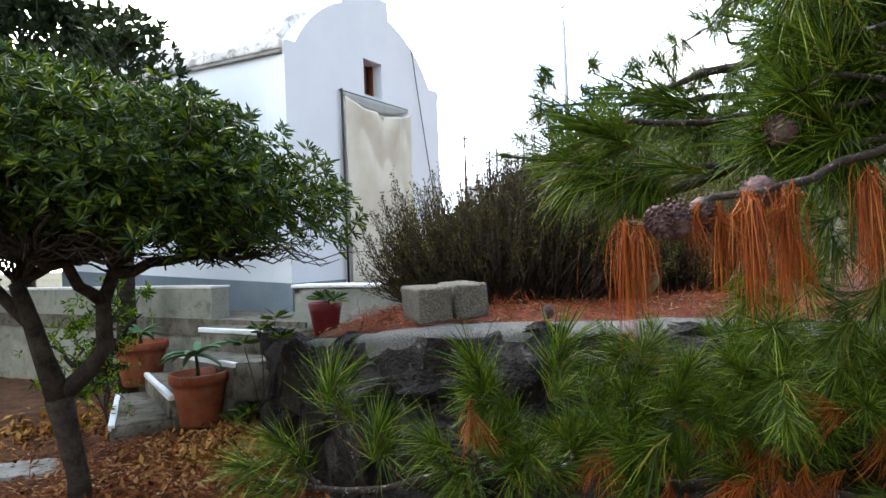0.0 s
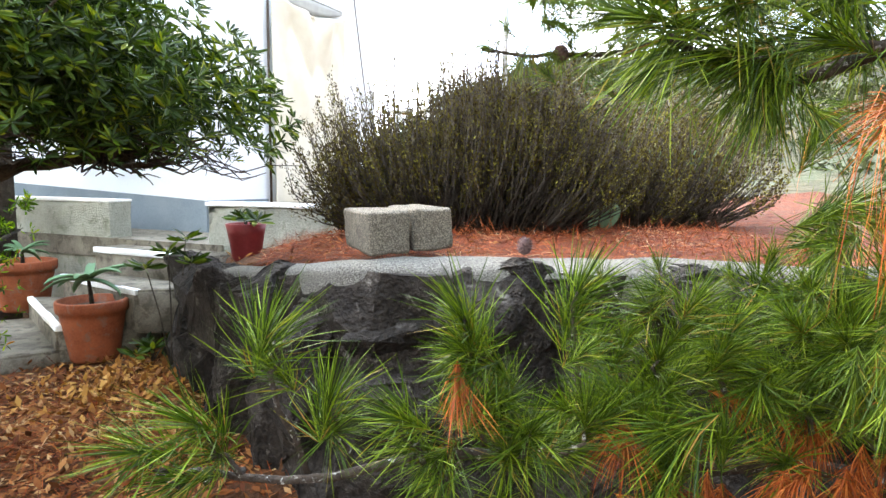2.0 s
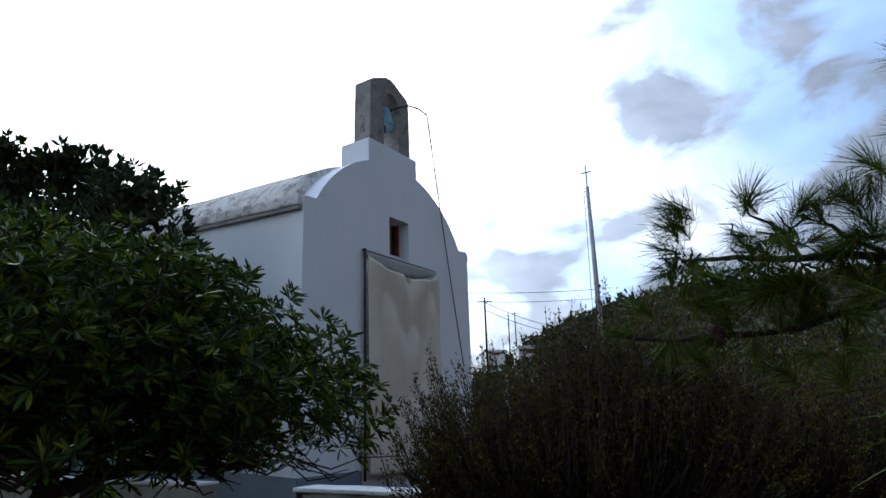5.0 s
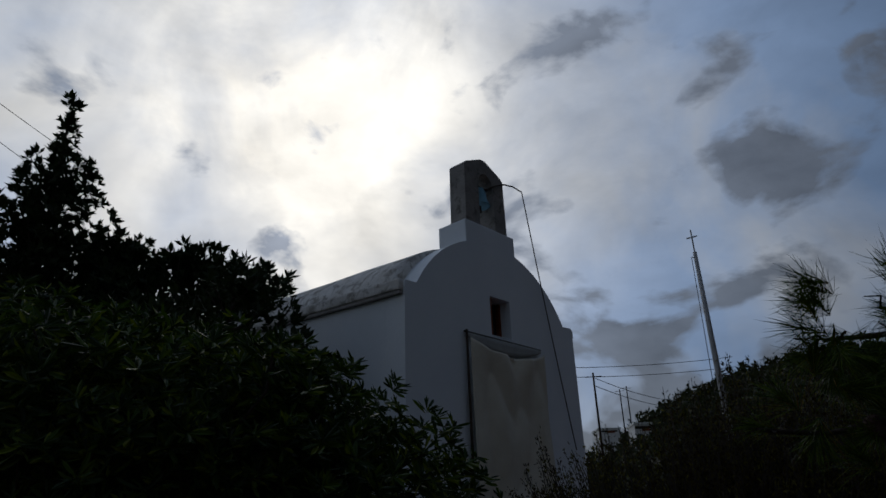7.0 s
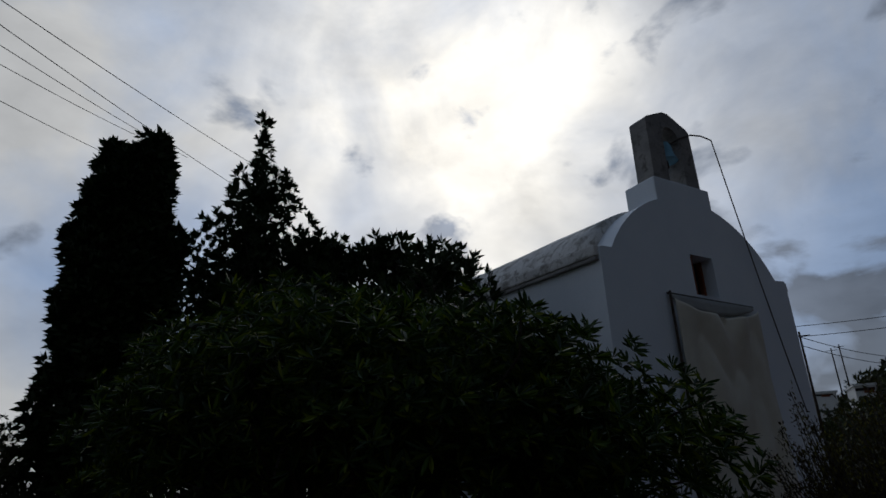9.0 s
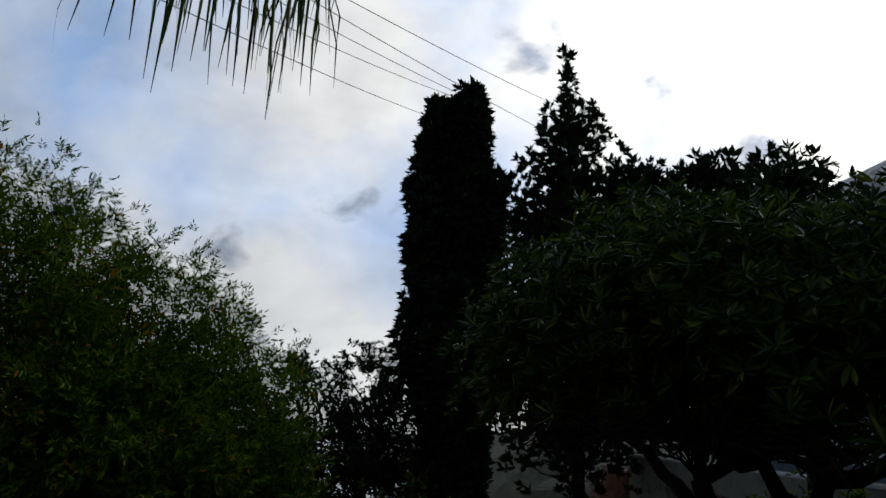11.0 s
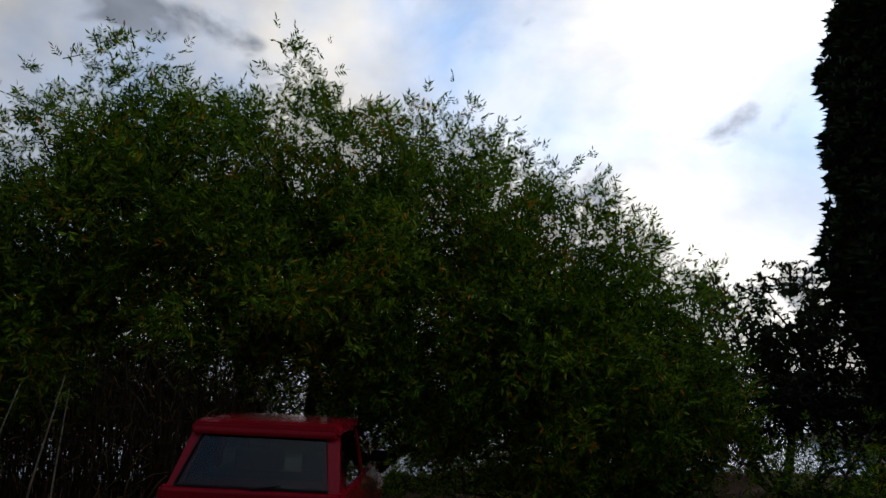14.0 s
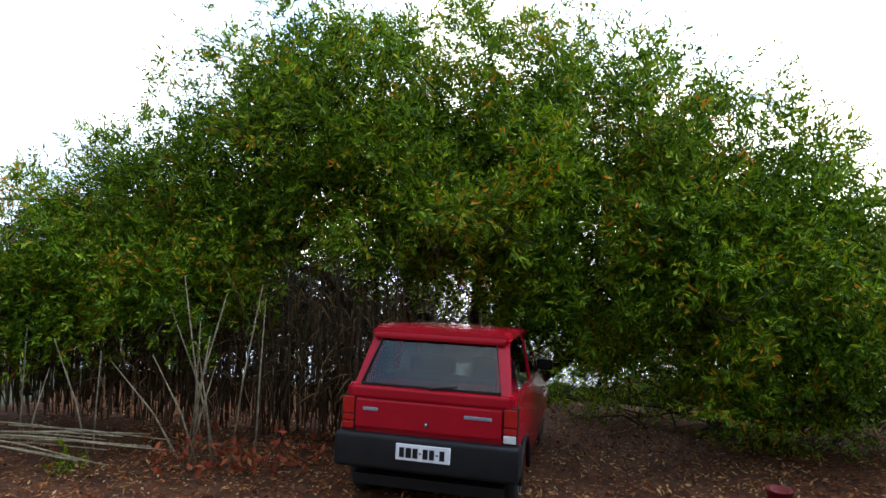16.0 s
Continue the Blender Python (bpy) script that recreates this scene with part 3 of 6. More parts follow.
def chapel():
    c = thing("chapel", CHAPEL, "small whitewashed barrel-vaulted chapel with a grey plinth", "chapel")
    # front wall with the window's opening
    bm = bmesh.new()
    outline = [(X0, 1.0), (X0, 4.54), (X0 + 0.03, 4.565)] + arc() + [(X1 - 0.03, 4.585), (X1, 4.56), (X1, 1.0)]
    hole = [(0.56, 4.15), (1.0, 4.15), (1.0, 4.70), (0.56, 4.70)]
    edges = []
    for loop in (outline, hole):
        vs = [bm.verts.new((x, 0, z)) for x, z in loop]
        edges += [bm.edges.new((vs[i], vs[(i + 1) % len(vs)])) for i in range(len(vs))]
    bmesh.ops.triangle_fill(bm, edges=edges, use_beauty=True)
    ext = bmesh.ops.extrude_face_region(bm, geom=bm.faces[:])
    bmesh.ops.translate(bm, verts=[g for g in ext["geom"] if isinstance(g, bmesh.types.BMVert)], vec=(0, 0.34, 0))
    bmesh.ops.recalc_face_normals(bm, faces=bm.faces)
    part("front_wall", bm_mesh("front_wall", bm, LIME), c)
    for nm, x0, x1 in (("side_wall", X0, X0 + 0.4), ("side_wall", X1 - 0.4, X1)):
        bm = box(x0, x1, 0.342, DEEP, 1.0, 4.46, 0)
        part(nm, bm_mesh(nm, shear(rough_up(bm, 0.012, 1.1, 8)), LIME), c)
    part("back_wall", bm_mesh("back_wall", shear(box(X0 + 0.4, X1 - 0.4, DEEP - 0.4, DEEP, 1.0, 4.9)), LIME), c)
    # vault
    prof = [(XC - 1.60 * math.cos(math.pi * i / 24), 4.56 + 0.90 * math.sin(math.pi * i / 24) ** 0.92) for i in range(25)]
    verts, faces, rings = [], [], 14
    for j in range(rings + 1):
        y = 0.30 + (DEEP - 0.25) * j / rings
        for x, z in prof:
            w = 0.02 * noise.noise(Vector((x * 1.3, y * 0.9, z)))
            verts.append((x, y, z - 0.05 + w + 0.05 * y))
    k = len(prof)
    faces = [(j * k + i, j * k + i + 1, (j + 1) * k + i + 1, (j + 1) * k + i) for j in range(rings) for i in range(k - 1)]
    faces.append(tuple(range(rings * k, rings * k + k)))
    faces.append(tuple(range(k - 1, -1, -1)))
    part("roof", mesh_of("roof", verts, faces, ROOFLIME, True), c, "weathered lime-plastered barrel vault")
    for x0, x1 in ((X0 - 0.07, X0 + 0.42), (X1 - 0.42, X1 + 0.07)):
        bm = box(x0, x1, 0.02, DEEP + 0.05, 4.432, 4.575, 0.03)
        part("cornice", bm_mesh("cornice", shear(bm), ROOFLIME), c)
        # narrow strip under the cornice, in the darker tower stone colour
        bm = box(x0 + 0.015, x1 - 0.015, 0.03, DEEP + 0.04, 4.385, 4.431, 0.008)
        part("eave_strip", bm_mesh("eave_strip", shear(bm), TOWERSTONE), c, "dark grey strip below the cornice")
    # plinth band
    for x0, x1, y0, y1 in ((X0 - 0.012, X0 - 0.002, -0.012, DEEP), (X1 + 0.002, X1 + 0.012, -0.012, DEEP), (X0 - 0.012, -0.02, -0.012, -0.002), (1.62, X1 + 0.012, -0.012, -0.002)):
        part("plinth", bm_mesh("plinth", shear(box(x0, x1, y0, y1, 0.95, 1.42)), PLINTH), c, "grey-blue painted plinth")
    # window
    w = part("window", bm_mesh("window", box(0.56, 1.0, 0.24, 0.335, 4.15, 4.70), DARKVOID), c, "small deep window with a red-brown shutter")
    part("frame", bm_mesh("frame", box(0.562, 0.60, 0.13, 0.238, 4.152, 4.698, 0.006), REDWOOD), w)
    part("frame", bm_mesh("frame", box(0.962, 0.998, 0.17, 0.238, 4.152, 4.698, 0.006), REDWOOD), w)
    part("shutter", bm_mesh("shutter", box(0.605, 0.635, 0.03, 0.232, 4.16, 4.69, 0.005), REDWOOD), w, "half-open red-brown shutter")
    part("sill", bm_mesh("sill", box(0.562, 0.998, 0.0, 0.235, 4.13, 4.158, 0.004), LIME), w)
    # bell tower
    bm = box(0.14, 1.235, 0.008, 0.52, 5.20, 5.745, 0.02)
    part("tower_base", bm_mesh("tower_base", bm, LIME), c)
    t = part("bell_tower", tower_mesh(), c, "grey stone bell arch with a pointed top")
    bell(c)
    return c


def tower_mesh():
    bm = bmesh.new()
    outer = [(0.21, 5.742), (0.21, 6.68), (0.25, 6.72), (0.60, 6.875), (0.72, 6.875), (1.08, 6.71), (1.13, 6.66), (1.13, 5.742)]
    inner = [(0.52, 5.742), (0.52, 6.47)] + [(0.69 + 0.17 * math.cos(math.pi * (1 - i / 10)), 6.47 + 0.18 * math.sin(math.pi * i / 10)) for i in range(1, 10)] + [(0.86, 6.47), (0.86, 5.742)]
    ring = outer[::1] + inner[::-1]
    vs = [bm.verts.new((x, 0.05, z)) for x, z in ring]
    es = [bm.edges.new((vs[i], vs[(i + 1) % len(vs)])) for i in range(len(vs))]
    bmesh.ops.triangle_fill(bm, edges=es, use_beauty=True)
    ext = bmesh.ops.extrude_face_region(bm, geom=bm.faces[:])
    bmesh.ops.translate(bm, verts=[g for g in ext["geom"] if isinstance(g, bmesh.types.BMVert)], vec=(0, 0.29, 0))
    for v in bm.verts:
        f = 1 - 0.04 * (v.co.z - 5.74)
        v.co.x = 0.68 + (v.co.x - 0.68) * f
    return bm_mesh("bell_tower", bm, TOWERSTONE)


def lathe(profile, sides=20):
    verts = [(r * math.cos(2 * math.pi * k / sides), r * math.sin(2 * math.pi * k / sides), z) for r, z in profile for k in range(sides)]
    faces = [(i * sides + k, i * sides + (k + 1) % sides, (i + 1) * sides + (k + 1) % sides, (i + 1) * sides + k) for i in range(len(profile) - 1) for k in range(sides)]
    faces.append(tuple(range(sides - 1, -1, -1)))
    faces.append(tuple(range((len(profile) - 1) * sides, len(profile) * sides)))
    return verts, faces


def bell(c):
    v, f = lathe([(0.02, 0.30), (0.07, 0.29), (0.10, 0.22), (0.115, 0.10), (0.15, 0.02), (0.16, 0.0), (0.14, 0.005)])
    b = part("bell", mesh_of("bell", v, f, BLUEPAINT, True), c, "pale blue painted bell", pose(0.69, 0.18, 6.16))
    part("clapper", tubes("clapper", [([(0, 0, 0.2), (0, 0, -0.10)], [0.012, 0.03])], IRON), b)
    part("yoke", tubes("yoke", [([(-0.18, 0, 0.32), (0.18, 0, 0.32)], [0.025, 0.025])], IRON), b)
    part("bell_arm", tubes("bell_arm", [([(0.72, 0.14, 6.40), (0.86, 0.04, 6.50), (1.05, -0.02, 6.58), (1.25, -0.04, 6.61), (1.47, -0.05, 6.59)], [0.012] * 5)], IRON), c)
    pts = [(1.47 + 0.80 * t, -0.05, 6.59 - 3.85 * t - 0.10 * math.sin(t * math.pi)) for t in [i / 14 for i in range(15)]]
    part("bell_rope", tubes("bell_rope", [(pts, [0.009] * 15)], IRON, 5), c)


def door_curtain():
    """A canvas sheet hung before the doorway from a bar."""
    d = thing("door_curtain", CHAPEL, "cream canvas curtain hung over the chapel doorway", "curtain")
    nx, nz = 40, 60
    W, Z0, Z1 = 1.58, 1.35, 4.02
    verts = []
    for j in range(nz + 1):
        t = j / nz
        for i in range(nx + 1):
            s = i / nx
            sag = 0.17 * (4 * s * (1 - s)) ** 0.8 * (1 - t) ** 6
            fold = 0.05 * math.sin(s * 9 + t * 2.2 + 0.5) * (0.3 + t) + 0.03 * math.sin(s * 21 - t * 3.1) * (1 - 0.5 * t)
            swag = 0.11 * math.sin(8.0 * t + 3.2 * abs(2 * s - 1)) * (1 - t) ** 1.2 * math.sin(s * math.pi)
            verts.append((0.02 + W * s, -0.075 - abs(fold + swag) - 0.02 * math.sin(s * math.pi), Z1 - (Z1 - Z0) * t - sag))
    k = nx + 1
    faces = [(j * k + i, j * k + i + 1, (j + 1) * k + i + 1, (j + 1) * k + i) for j in range(nz) for i in range(nx)]
    me = mesh_of("sheet", verts, faces, CLOTH, True)
    sheet = part("sheet", me, d)
    mod = sheet.modifiers.new("thickness", "SOLIDIFY")
    mod.thickness = 0.004
    verts = [(0.0 + 1.6 * i / 12, -0.03 - 0.015 * j / 3, 4.09 - (0.05 + 0.15 * (1 - (2 * i / 12 - 1) ** 2)) * j / 3) for j in range(4) for i in range(13)]
    faces = [(j * 13 + i, j * 13 + i + 1, (j + 1) * 13 + i + 1, (j + 1) * 13 + i) for j in range(3) for i in range(12)]
    hem = part("hem", mesh_of("hem", verts, faces, CLOTHTOP, True), d, "grey canvas hem at the top")
    mod = hem.modifiers.new("thickness", "SOLIDIFY")
    mod.thickness = 0.006
    part("batten", tubes("batten", [([(-0.01, -0.05, 4.12), (-0.01, -0.05, 1.3)], [0.017, 0.017])], DARKWOOD), d)
    part("bar", tubes("bar", [([(-0.03, -0.025, 4.10), (1.62, -0.025, 4.09)], [0.014, 0.014])], IRON), d)


chapel()
door_curtain()


# ---- parapets, steps, terrace paving ----
def along_side(u, b, z=0.0):
    """A place by its distance before the chapel's side wall line and along it."""
    p = Vector((-1.439, 9.036, 0)) + U * u + B * b
    return Vector((p.x, p.y, z))


def parapet(name, p0, p1, thick, z0, z1, seed, label):
    d = p1 - p0
    L = d.length
    m = Matrix.Translation((p0.x, p0.y, 0)) @ Matrix.Rotation(math.atan2(d.y, d.x), 4, "Z")
    t = thing(name, m, label, "wall", kind="structure")
    bm = box(0, L, 0, thick, z0, z1 - 0.02, 0.015)
    part("body", bm_mesh("body", rough_up(bm, 0.02, 2.2, 10, seed), PLASTER, True), t)
    bm = box(-0.012, L + 0.012, -0.012, thick + 0.012, z1 - 0.022, z1 + 0.012, 0.010)
    part("coping", bm_mesh("coping", rough_up(bm, 0.006, 3, 5, seed), WHITEEDGE), t, "white-painted coping")


pl, pr = Vector((-2.80, 7.52, 0)), Vector((-1.66, 6.78, 0))
line = Vector((0.847, -0.532, 0))
parapet("parapet_wall", pl - line * 7.5, pl, 0.26, 0.0, 1.44, 1.0, "mossy plastered parapet wall with white-painted top")
parapet("parapet_wall", pr, pr + line * 1.45, 0.26, 0.7, 1.44, 2.0, "mossy plastered parapet wall beside the steps")


def steps():
    s = thing("garden_steps", Matrix.Identity(4), "worn cement steps with white-painted edges up to the terrace", "steps", kind="structure")
    # the outline of each tread, its height, its drop, and which of its sides carry white paint
    treads = [([(-2.80, 7.10), (-1.53, 6.25), (-1.25, 6.70), (-2.50, 7.60)], 1.00, 0.34, (0,)),
              ([(-3.05, 6.98), (-2.05, 6.02), (-1.55, 6.05), (-1.45, 6.55), (-2.75, 7.35)], 0.76, 0.36, (0,)),
              ([(-3.52, 7.30), (-2.62, 5.90), (-2.40, 6.02), (-1.95, 6.30), (-2.95, 7.25)], 0.50, 0.36, (0, 1)),
              ([(-3.74, 7.10), (-3.06, 5.66), (-2.62, 5.90), (-2.55, 6.30), (-3.40, 7.25)], 0.30, 0.36, (0,))]
    for i, (ring, z, drop, white) in enumerate(treads):
        bm = bmesh.new()
        f = bm.faces.new([bm.verts.new((x, y, z)) for x, y in ring])
        ext = bmesh.ops.extrude_face_region(bm, geom=[f])
        bmesh.ops.translate(bm, verts=[g for g in ext["geom"] if isinstance(g, bmesh.types.BMVert)], vec=(0, 0, -drop))
        bmesh.ops.bevel(bm, geom=bm.edges[:], offset=0.02, segments=2, affect="EDGES")
        bmesh.ops.triangulate(bm, faces=bm.faces[:])
        bmesh.ops.subdivide_edges(bm, edges=bm.edges[:], cuts=3)
        rough_up(bm, 0.014, 2.6, 0, i * 3.0)
        st = part("step", bm_mesh("step", bm, TREAD, True), s)
        for k in white:
            p0, p1 = Vector((*ring[k], 0)), Vector((*ring[(k + 1) % len(ring)], 0))
            L, ang = (p1 - p0).length, math.atan2(p1.y - p0.y, p1.x - p0.x)
            eb = box(0.0, L, -0.012, 0.045, z - 0.045, z + 0.008, 0.012)
            rough_up(eb, 0.008, 7, 5, i * 2.0 + k)
            part("edge", bm_mesh("edge", eb, WHITEEDGE, True), st, "chipped white-painted edge", Matrix.Translation(p0) @ Matrix.Rotation(ang, 4, "Z"))
    verts = [along_side(-2.04, -1.2, 1.06), along_side(-1.04, -1.2, 1.06), along_side(-1.04, 6, 1.06), along_side(-2.04, 6, 1.06)]
    bm = bmesh.new()
    f = bm.faces.new([bm.verts.new(v) for v in verts])
    ext = bmesh.ops.extrude_face_region(bm, geom=[f])
    bmesh.ops.translate(bm, verts=[g for g in ext["geom"] if isinstance(g, bmesh.types.BMVert)], vec=(0, 0, -0.2))
    tagged(part("terrace_floor", bm_mesh("terrace_floor", bm, TREAD)), "worn cement floor of the chapel terrace", "floor", kind="structure")


steps()


# ---- rock wall and coping ----
def boulder(size, seed):
    """A broken block: flat faces between random corners, chipped and pitted."""
    r = np.random.default_rng(int(seed * 1000))
    bm = bmesh.new()
    for i in range(16):
        d = Vector(r.normal(size=3)).normalized()
        k = 1.0 / max(abs(d.x), abs(d.y), abs(d.z)) ** 0.6
        bm.verts.new((d.x * k * size[0], d.y * k * size[1], d.z * k * size[2]))
    hull = bmesh.ops.convex_hull(bm, input=bm.verts[:])
    loose = [g for g in hull["geom_interior"] if isinstance(g, bmesh.types.BMVert)]
    bmesh.ops.delete(bm, geom=loose, context="VERTS")
    bmesh.ops.bevel(bm, geom=bm.edges[:], offset=min(size) * 0.07, segments=1, affect="EDGES", clamp_overlap=True)
    bmesh.ops.triangulate(bm, faces=bm.faces[:])
    bmesh.ops.subdivide_edges(bm, edges=[e for e in bm.edges if e.calc_length() > 0.05], cuts=4)
    rough_up(bm, 0.030, 6.0, 0, seed)
    return rough_up(bm, 0.010, 24.0, 0, seed + 3)


def rock_wall():
    w = thing("retaining_wall", Matrix.Identity(4), "dark volcanic rock retaining wall below a concrete ledge", "wall", kind="structure")
    rng = np.random.default_rng(4)
    line_pts = [Vector((x, y, 0)) for x, y in [(3.4, 2.60), (1.4, 3.16), (0.6, 3.30), (-0.25, 3.42), (-0.75, 4.2), (-1.12, 4.95), (-1.5, 5.8)]]
    for a, b in zip(line_pts, line_pts[1:]):
        d = (b - a)
        side = Vector((-d.y, d.x, 0)).normalized()
        L, s = d.length, 0.0
        while s < L:
            step = rng.uniform(0.30, 0.55)
            p = a + d * ((s + step / 2) / L)
            z = lower(p.x, p.y) - 0.05
            top = upper(p.x, p.y) - (0.26 if abs(p.x + 0.1) < 0.3 and abs(p.y - 3.4) < 0.3 else 0.11)
            while z < top - 0.05:
                h = min(rng.uniform(0.30, 0.56), top - z + 0.10)
                bm = boulder((step * 0.68, 0.235, h * 0.66), rng.uniform(0, 90))
                m = Matrix.Translation(p + Vector((0, 0, z + h / 2)) + side * rng.uniform(-0.06, 0.05)) @ Matrix.Rotation(math.atan2(d.y, d.x) + rng.uniform(-0.2, 0.2), 4, "Z") @ Matrix.Rotation(rng.uniform(-0.2, 0.2), 4, "Y")
                part("rock", bm_mesh("rock", bm, ROCK), w, m=m)
                z += h * 0.9
            s += step
    # ledge of cast concrete on top, uneven along its front
    pts = [(3.4, 2.60), (2.2, 2.94), (1.4, 3.16), (1.0, 3.22), (0.6, 3.27), (0.2, 3.30), (-0.15, 3.34), (-0.40, 3.58), (-0.62, 3.95), (-0.85, 4.35), (-1.05, 4.75)]
    pts = [((1 - f) * a[0] + f * b[0], (1 - f) * a[1] + f * b[1]) for a, b in zip(pts, pts[1:]) for f in (0, 0.33, 0.67)] + pts[-1:]
    # rubble and mortar between and behind the rocks
    core, rows = [], 12
    for x, y in pts:
        nx, ny = (0.25, 0.97) if x > -0.1 else (0.85, 0.52)
        z0, z1 = lower(x, y) - 0.1, upper(x, y) - 0.01
        for j in range(rows + 1):
            z = z0 + (z1 - z0) * j / rows
            lump = 0.075 * noise.noise(Vector((x * 3.3, y * 3.3, z * 4.1))) + 0.035 * noise.noise(Vector((x * 9, y * 9, z * 9)))
            core.append((x + nx * (0.01 + lump), y + ny * (0.01 + lump), z))
    k = rows + 1
    me = mesh_of("mortar_core", core, [(i * k + j, (i + 1) * k + j, (i + 1) * k + j + 1, i * k + j + 1) for i in range(len(pts) - 1) for j in range(rows)], ROCK)
    mod = part("mortar_core", me, w, "dark rubble and mortar between the rocks").modifiers.new("thick", "SOLIDIFY")
    mod.thickness, mod.offset = 0.08, 0
    verts = []
    for i, (x, y) in enumerate(pts):
        z = upper(x, y) + 0.025
        turn = smooth(-0.60, 0.25, x)
        nx, ny, wide = 0.85 - 0.60 * turn, 0.52 + 0.45 * turn, 0.30 + 0.12 * turn
        wob = 0.09 * noise.noise(Vector((x * 4.3, y * 4.1, 1)))
        for t, dz in ((-0.08, -0.11), (-0.08, -0.04), (-0.02, 0.0), (0.35, 0.025), (0.8, 0.015), (1.0, -0.06)):
            verts.append((x + nx * (t * wide + wob), y + ny * (t * wide + wob), z + dz + 0.035 * noise.noise(Vector((x * 7, t * 3, y * 7))) - (0.06 if dz < -0.1 else 0) * (1 + noise.noise(Vector((x * 5, 0, 2))))))
    k = 6
    faces = [(i * k + j, (i + 1) * k + j, (i + 1) * k + j + 1, i * k + j + 1) for i in range(len(pts) - 1) for j in range(k - 1)]
    me = mesh_of("ledge", verts, faces, COPING, True)
    ob = part("ledge", me, w, "pebbly grey concrete ledge")
    sub = ob.modifiers.new("smooth", "SUBSURF")
    sub.levels = sub.render_levels = 2
    sol = ob.modifiers.new("thick", "SOLIDIFY")
    sol.thickness, sol.offset = 0.06, 1


rock_wall()


def concrete_blocks():
    for i, (x, y, z, L) in enumerate(((-0.170, 3.50, 1.325, 0.46), (0.032, 3.585, 1.335, 0.46))):
        m = Matrix.Translation((x, y, z)) @ Matrix.Rotation(radians(15.5 - 2 * i), 4, "Z") @ Matrix.Rotation(radians(-2.5), 4, "Y")
        bm = box(0, 0.197, 0, L, 0, 0.195, 0.022, 3)
        rough_up(bm, 0.008, 14, 3, i * 4.0)
        ob = part("concrete_block", bm_mesh("concrete_block", bm, BLOCK, True), m=m)
        tagged(ob, "rough grey aggregate concrete block lying on the ledge", "block", group="blocks on the ledge")


concrete_blocks()


# ---- pots ----
def pot(name, p, r, h, material, label, tilt=0.0, rim=True):
    t = thing(name, pose(*p, tilt, 0, 0), label, "pot")
    prof = [(r * 0.66, 0.0), (r * 0.70, 0.02), (r * 0.90, h * 0.72)]
    prof += [(r * 0.92, h * 0.80), (r * 1.0, h * 0.81), (r * 1.02, h * 0.88), (r * 1.02, h * 0.98), (r, h)] if rim else [(r, h)]
    prof += [(r * 0.90, h), (r * 0.86, h * 0.86)]
    v, f = lathe(prof, 28)
    v = [(x * (1 + 0.012 * math.sin(5 * z + x * 9)), y, z) for x, y, z in v]
    part("vessel", mesh_of("vessel", v, f, material, True), t)
    v, f = lathe([(r * 0.87, h * 0.80), (r * 0.86, h * 0.87), (r * 0.45, h * 0.885), (0.01, h * 0.89)], 18)
    part("soil", mesh_of("soil", v, f, SOIL, True), t)
    return t


def aloe(p, length, leaves, seed, label, stem=0.12, material=None, lean=(0, 0)):
    rng = np.random.default_rng(seed)
    t = thing("potted_plant", pose(*p), label, "plant")
    part("stem", tubes("stem", [([(0, 0, -0.03), (lean[0] * 0.5, lean[1] * 0.5, stem * 0.6), (lean[0], lean[1], stem)], [0.022, 0.018, 0.014])], BARK), t)
    for i in range(leaves):
        a, e = i * 2.4, rng.uniform(-0.1, 1.0)
        L, w = length * rng.uniform(0.7, 1.1), length * 0.13
        rows = []
        for j in range(7):
            s = j / 6
            bend = e - s * rng.uniform(0.7, 1.0)
            rr = L * s * math.cos(max(-1.2, bend * 0.7))
            zz = stem + L * (math.sin(e) * s - 0.45 * s * s)
            wide = w * (0.65 + 0.7 * s) * (1 - s) ** 0.55 + 0.001
            c, d = Vector((math.cos(a), math.sin(a), 0)), Vector((-math.sin(a), math.cos(a), 0))
            q = c * rr + Vector((lean[0], lean[1], zz))
            rows += [q - d * wide + Vector((0, 0, wide * 0.4)), q - Vector((0, 0, wide * 0.25)), q + d * wide + Vector((0, 0, wide * 0.4))]
        faces = [(j * 3 + k, j * 3 + k + 1, j * 3 + k + 4, j * 3 + k + 3) for j in range(6) for k in range(2)]
        ob = part("leaf", mesh_of("leaf", rows, faces, material or SUCCULENT, True), t)
        mod = ob.modifiers.new("flesh", "SOLIDIFY")
        mod.thickness = 0.006


def sapling(p, height, seed, label, material, leaf=0.10, shoots=3):
    rng = np.random.default_rng(seed)
    t = thing("sapling", pose(*p), label, "plant")
    lines, tips = [], []
    for i in range(shoots):
        a = rng.uniform(0, 6.28)
        tip = Vector((math.cos(a) * 0.16 * (i > 0), math.sin(a) * 0.16 * (i > 0), height * rng.uniform(0.8, 1.0)))
        lines.append(([Vector((0, 0, 0)), tip * 0.5 + Vector((0.01, 0, 0.03)), tip], [0.008, 0.006, 0.004]))
        tips.append(tip)
    part("stem", tubes("stem", lines, BARK), t)
    for tip in tips:
        v, f = rosette(13, leaf, rng, 0.3)
        v = [(x, z, y) for x, y, z in v]
        part("leaf_whorl", mesh_of("leaf_whorl", v, f, material), t, m=Matrix.Translation(tip))


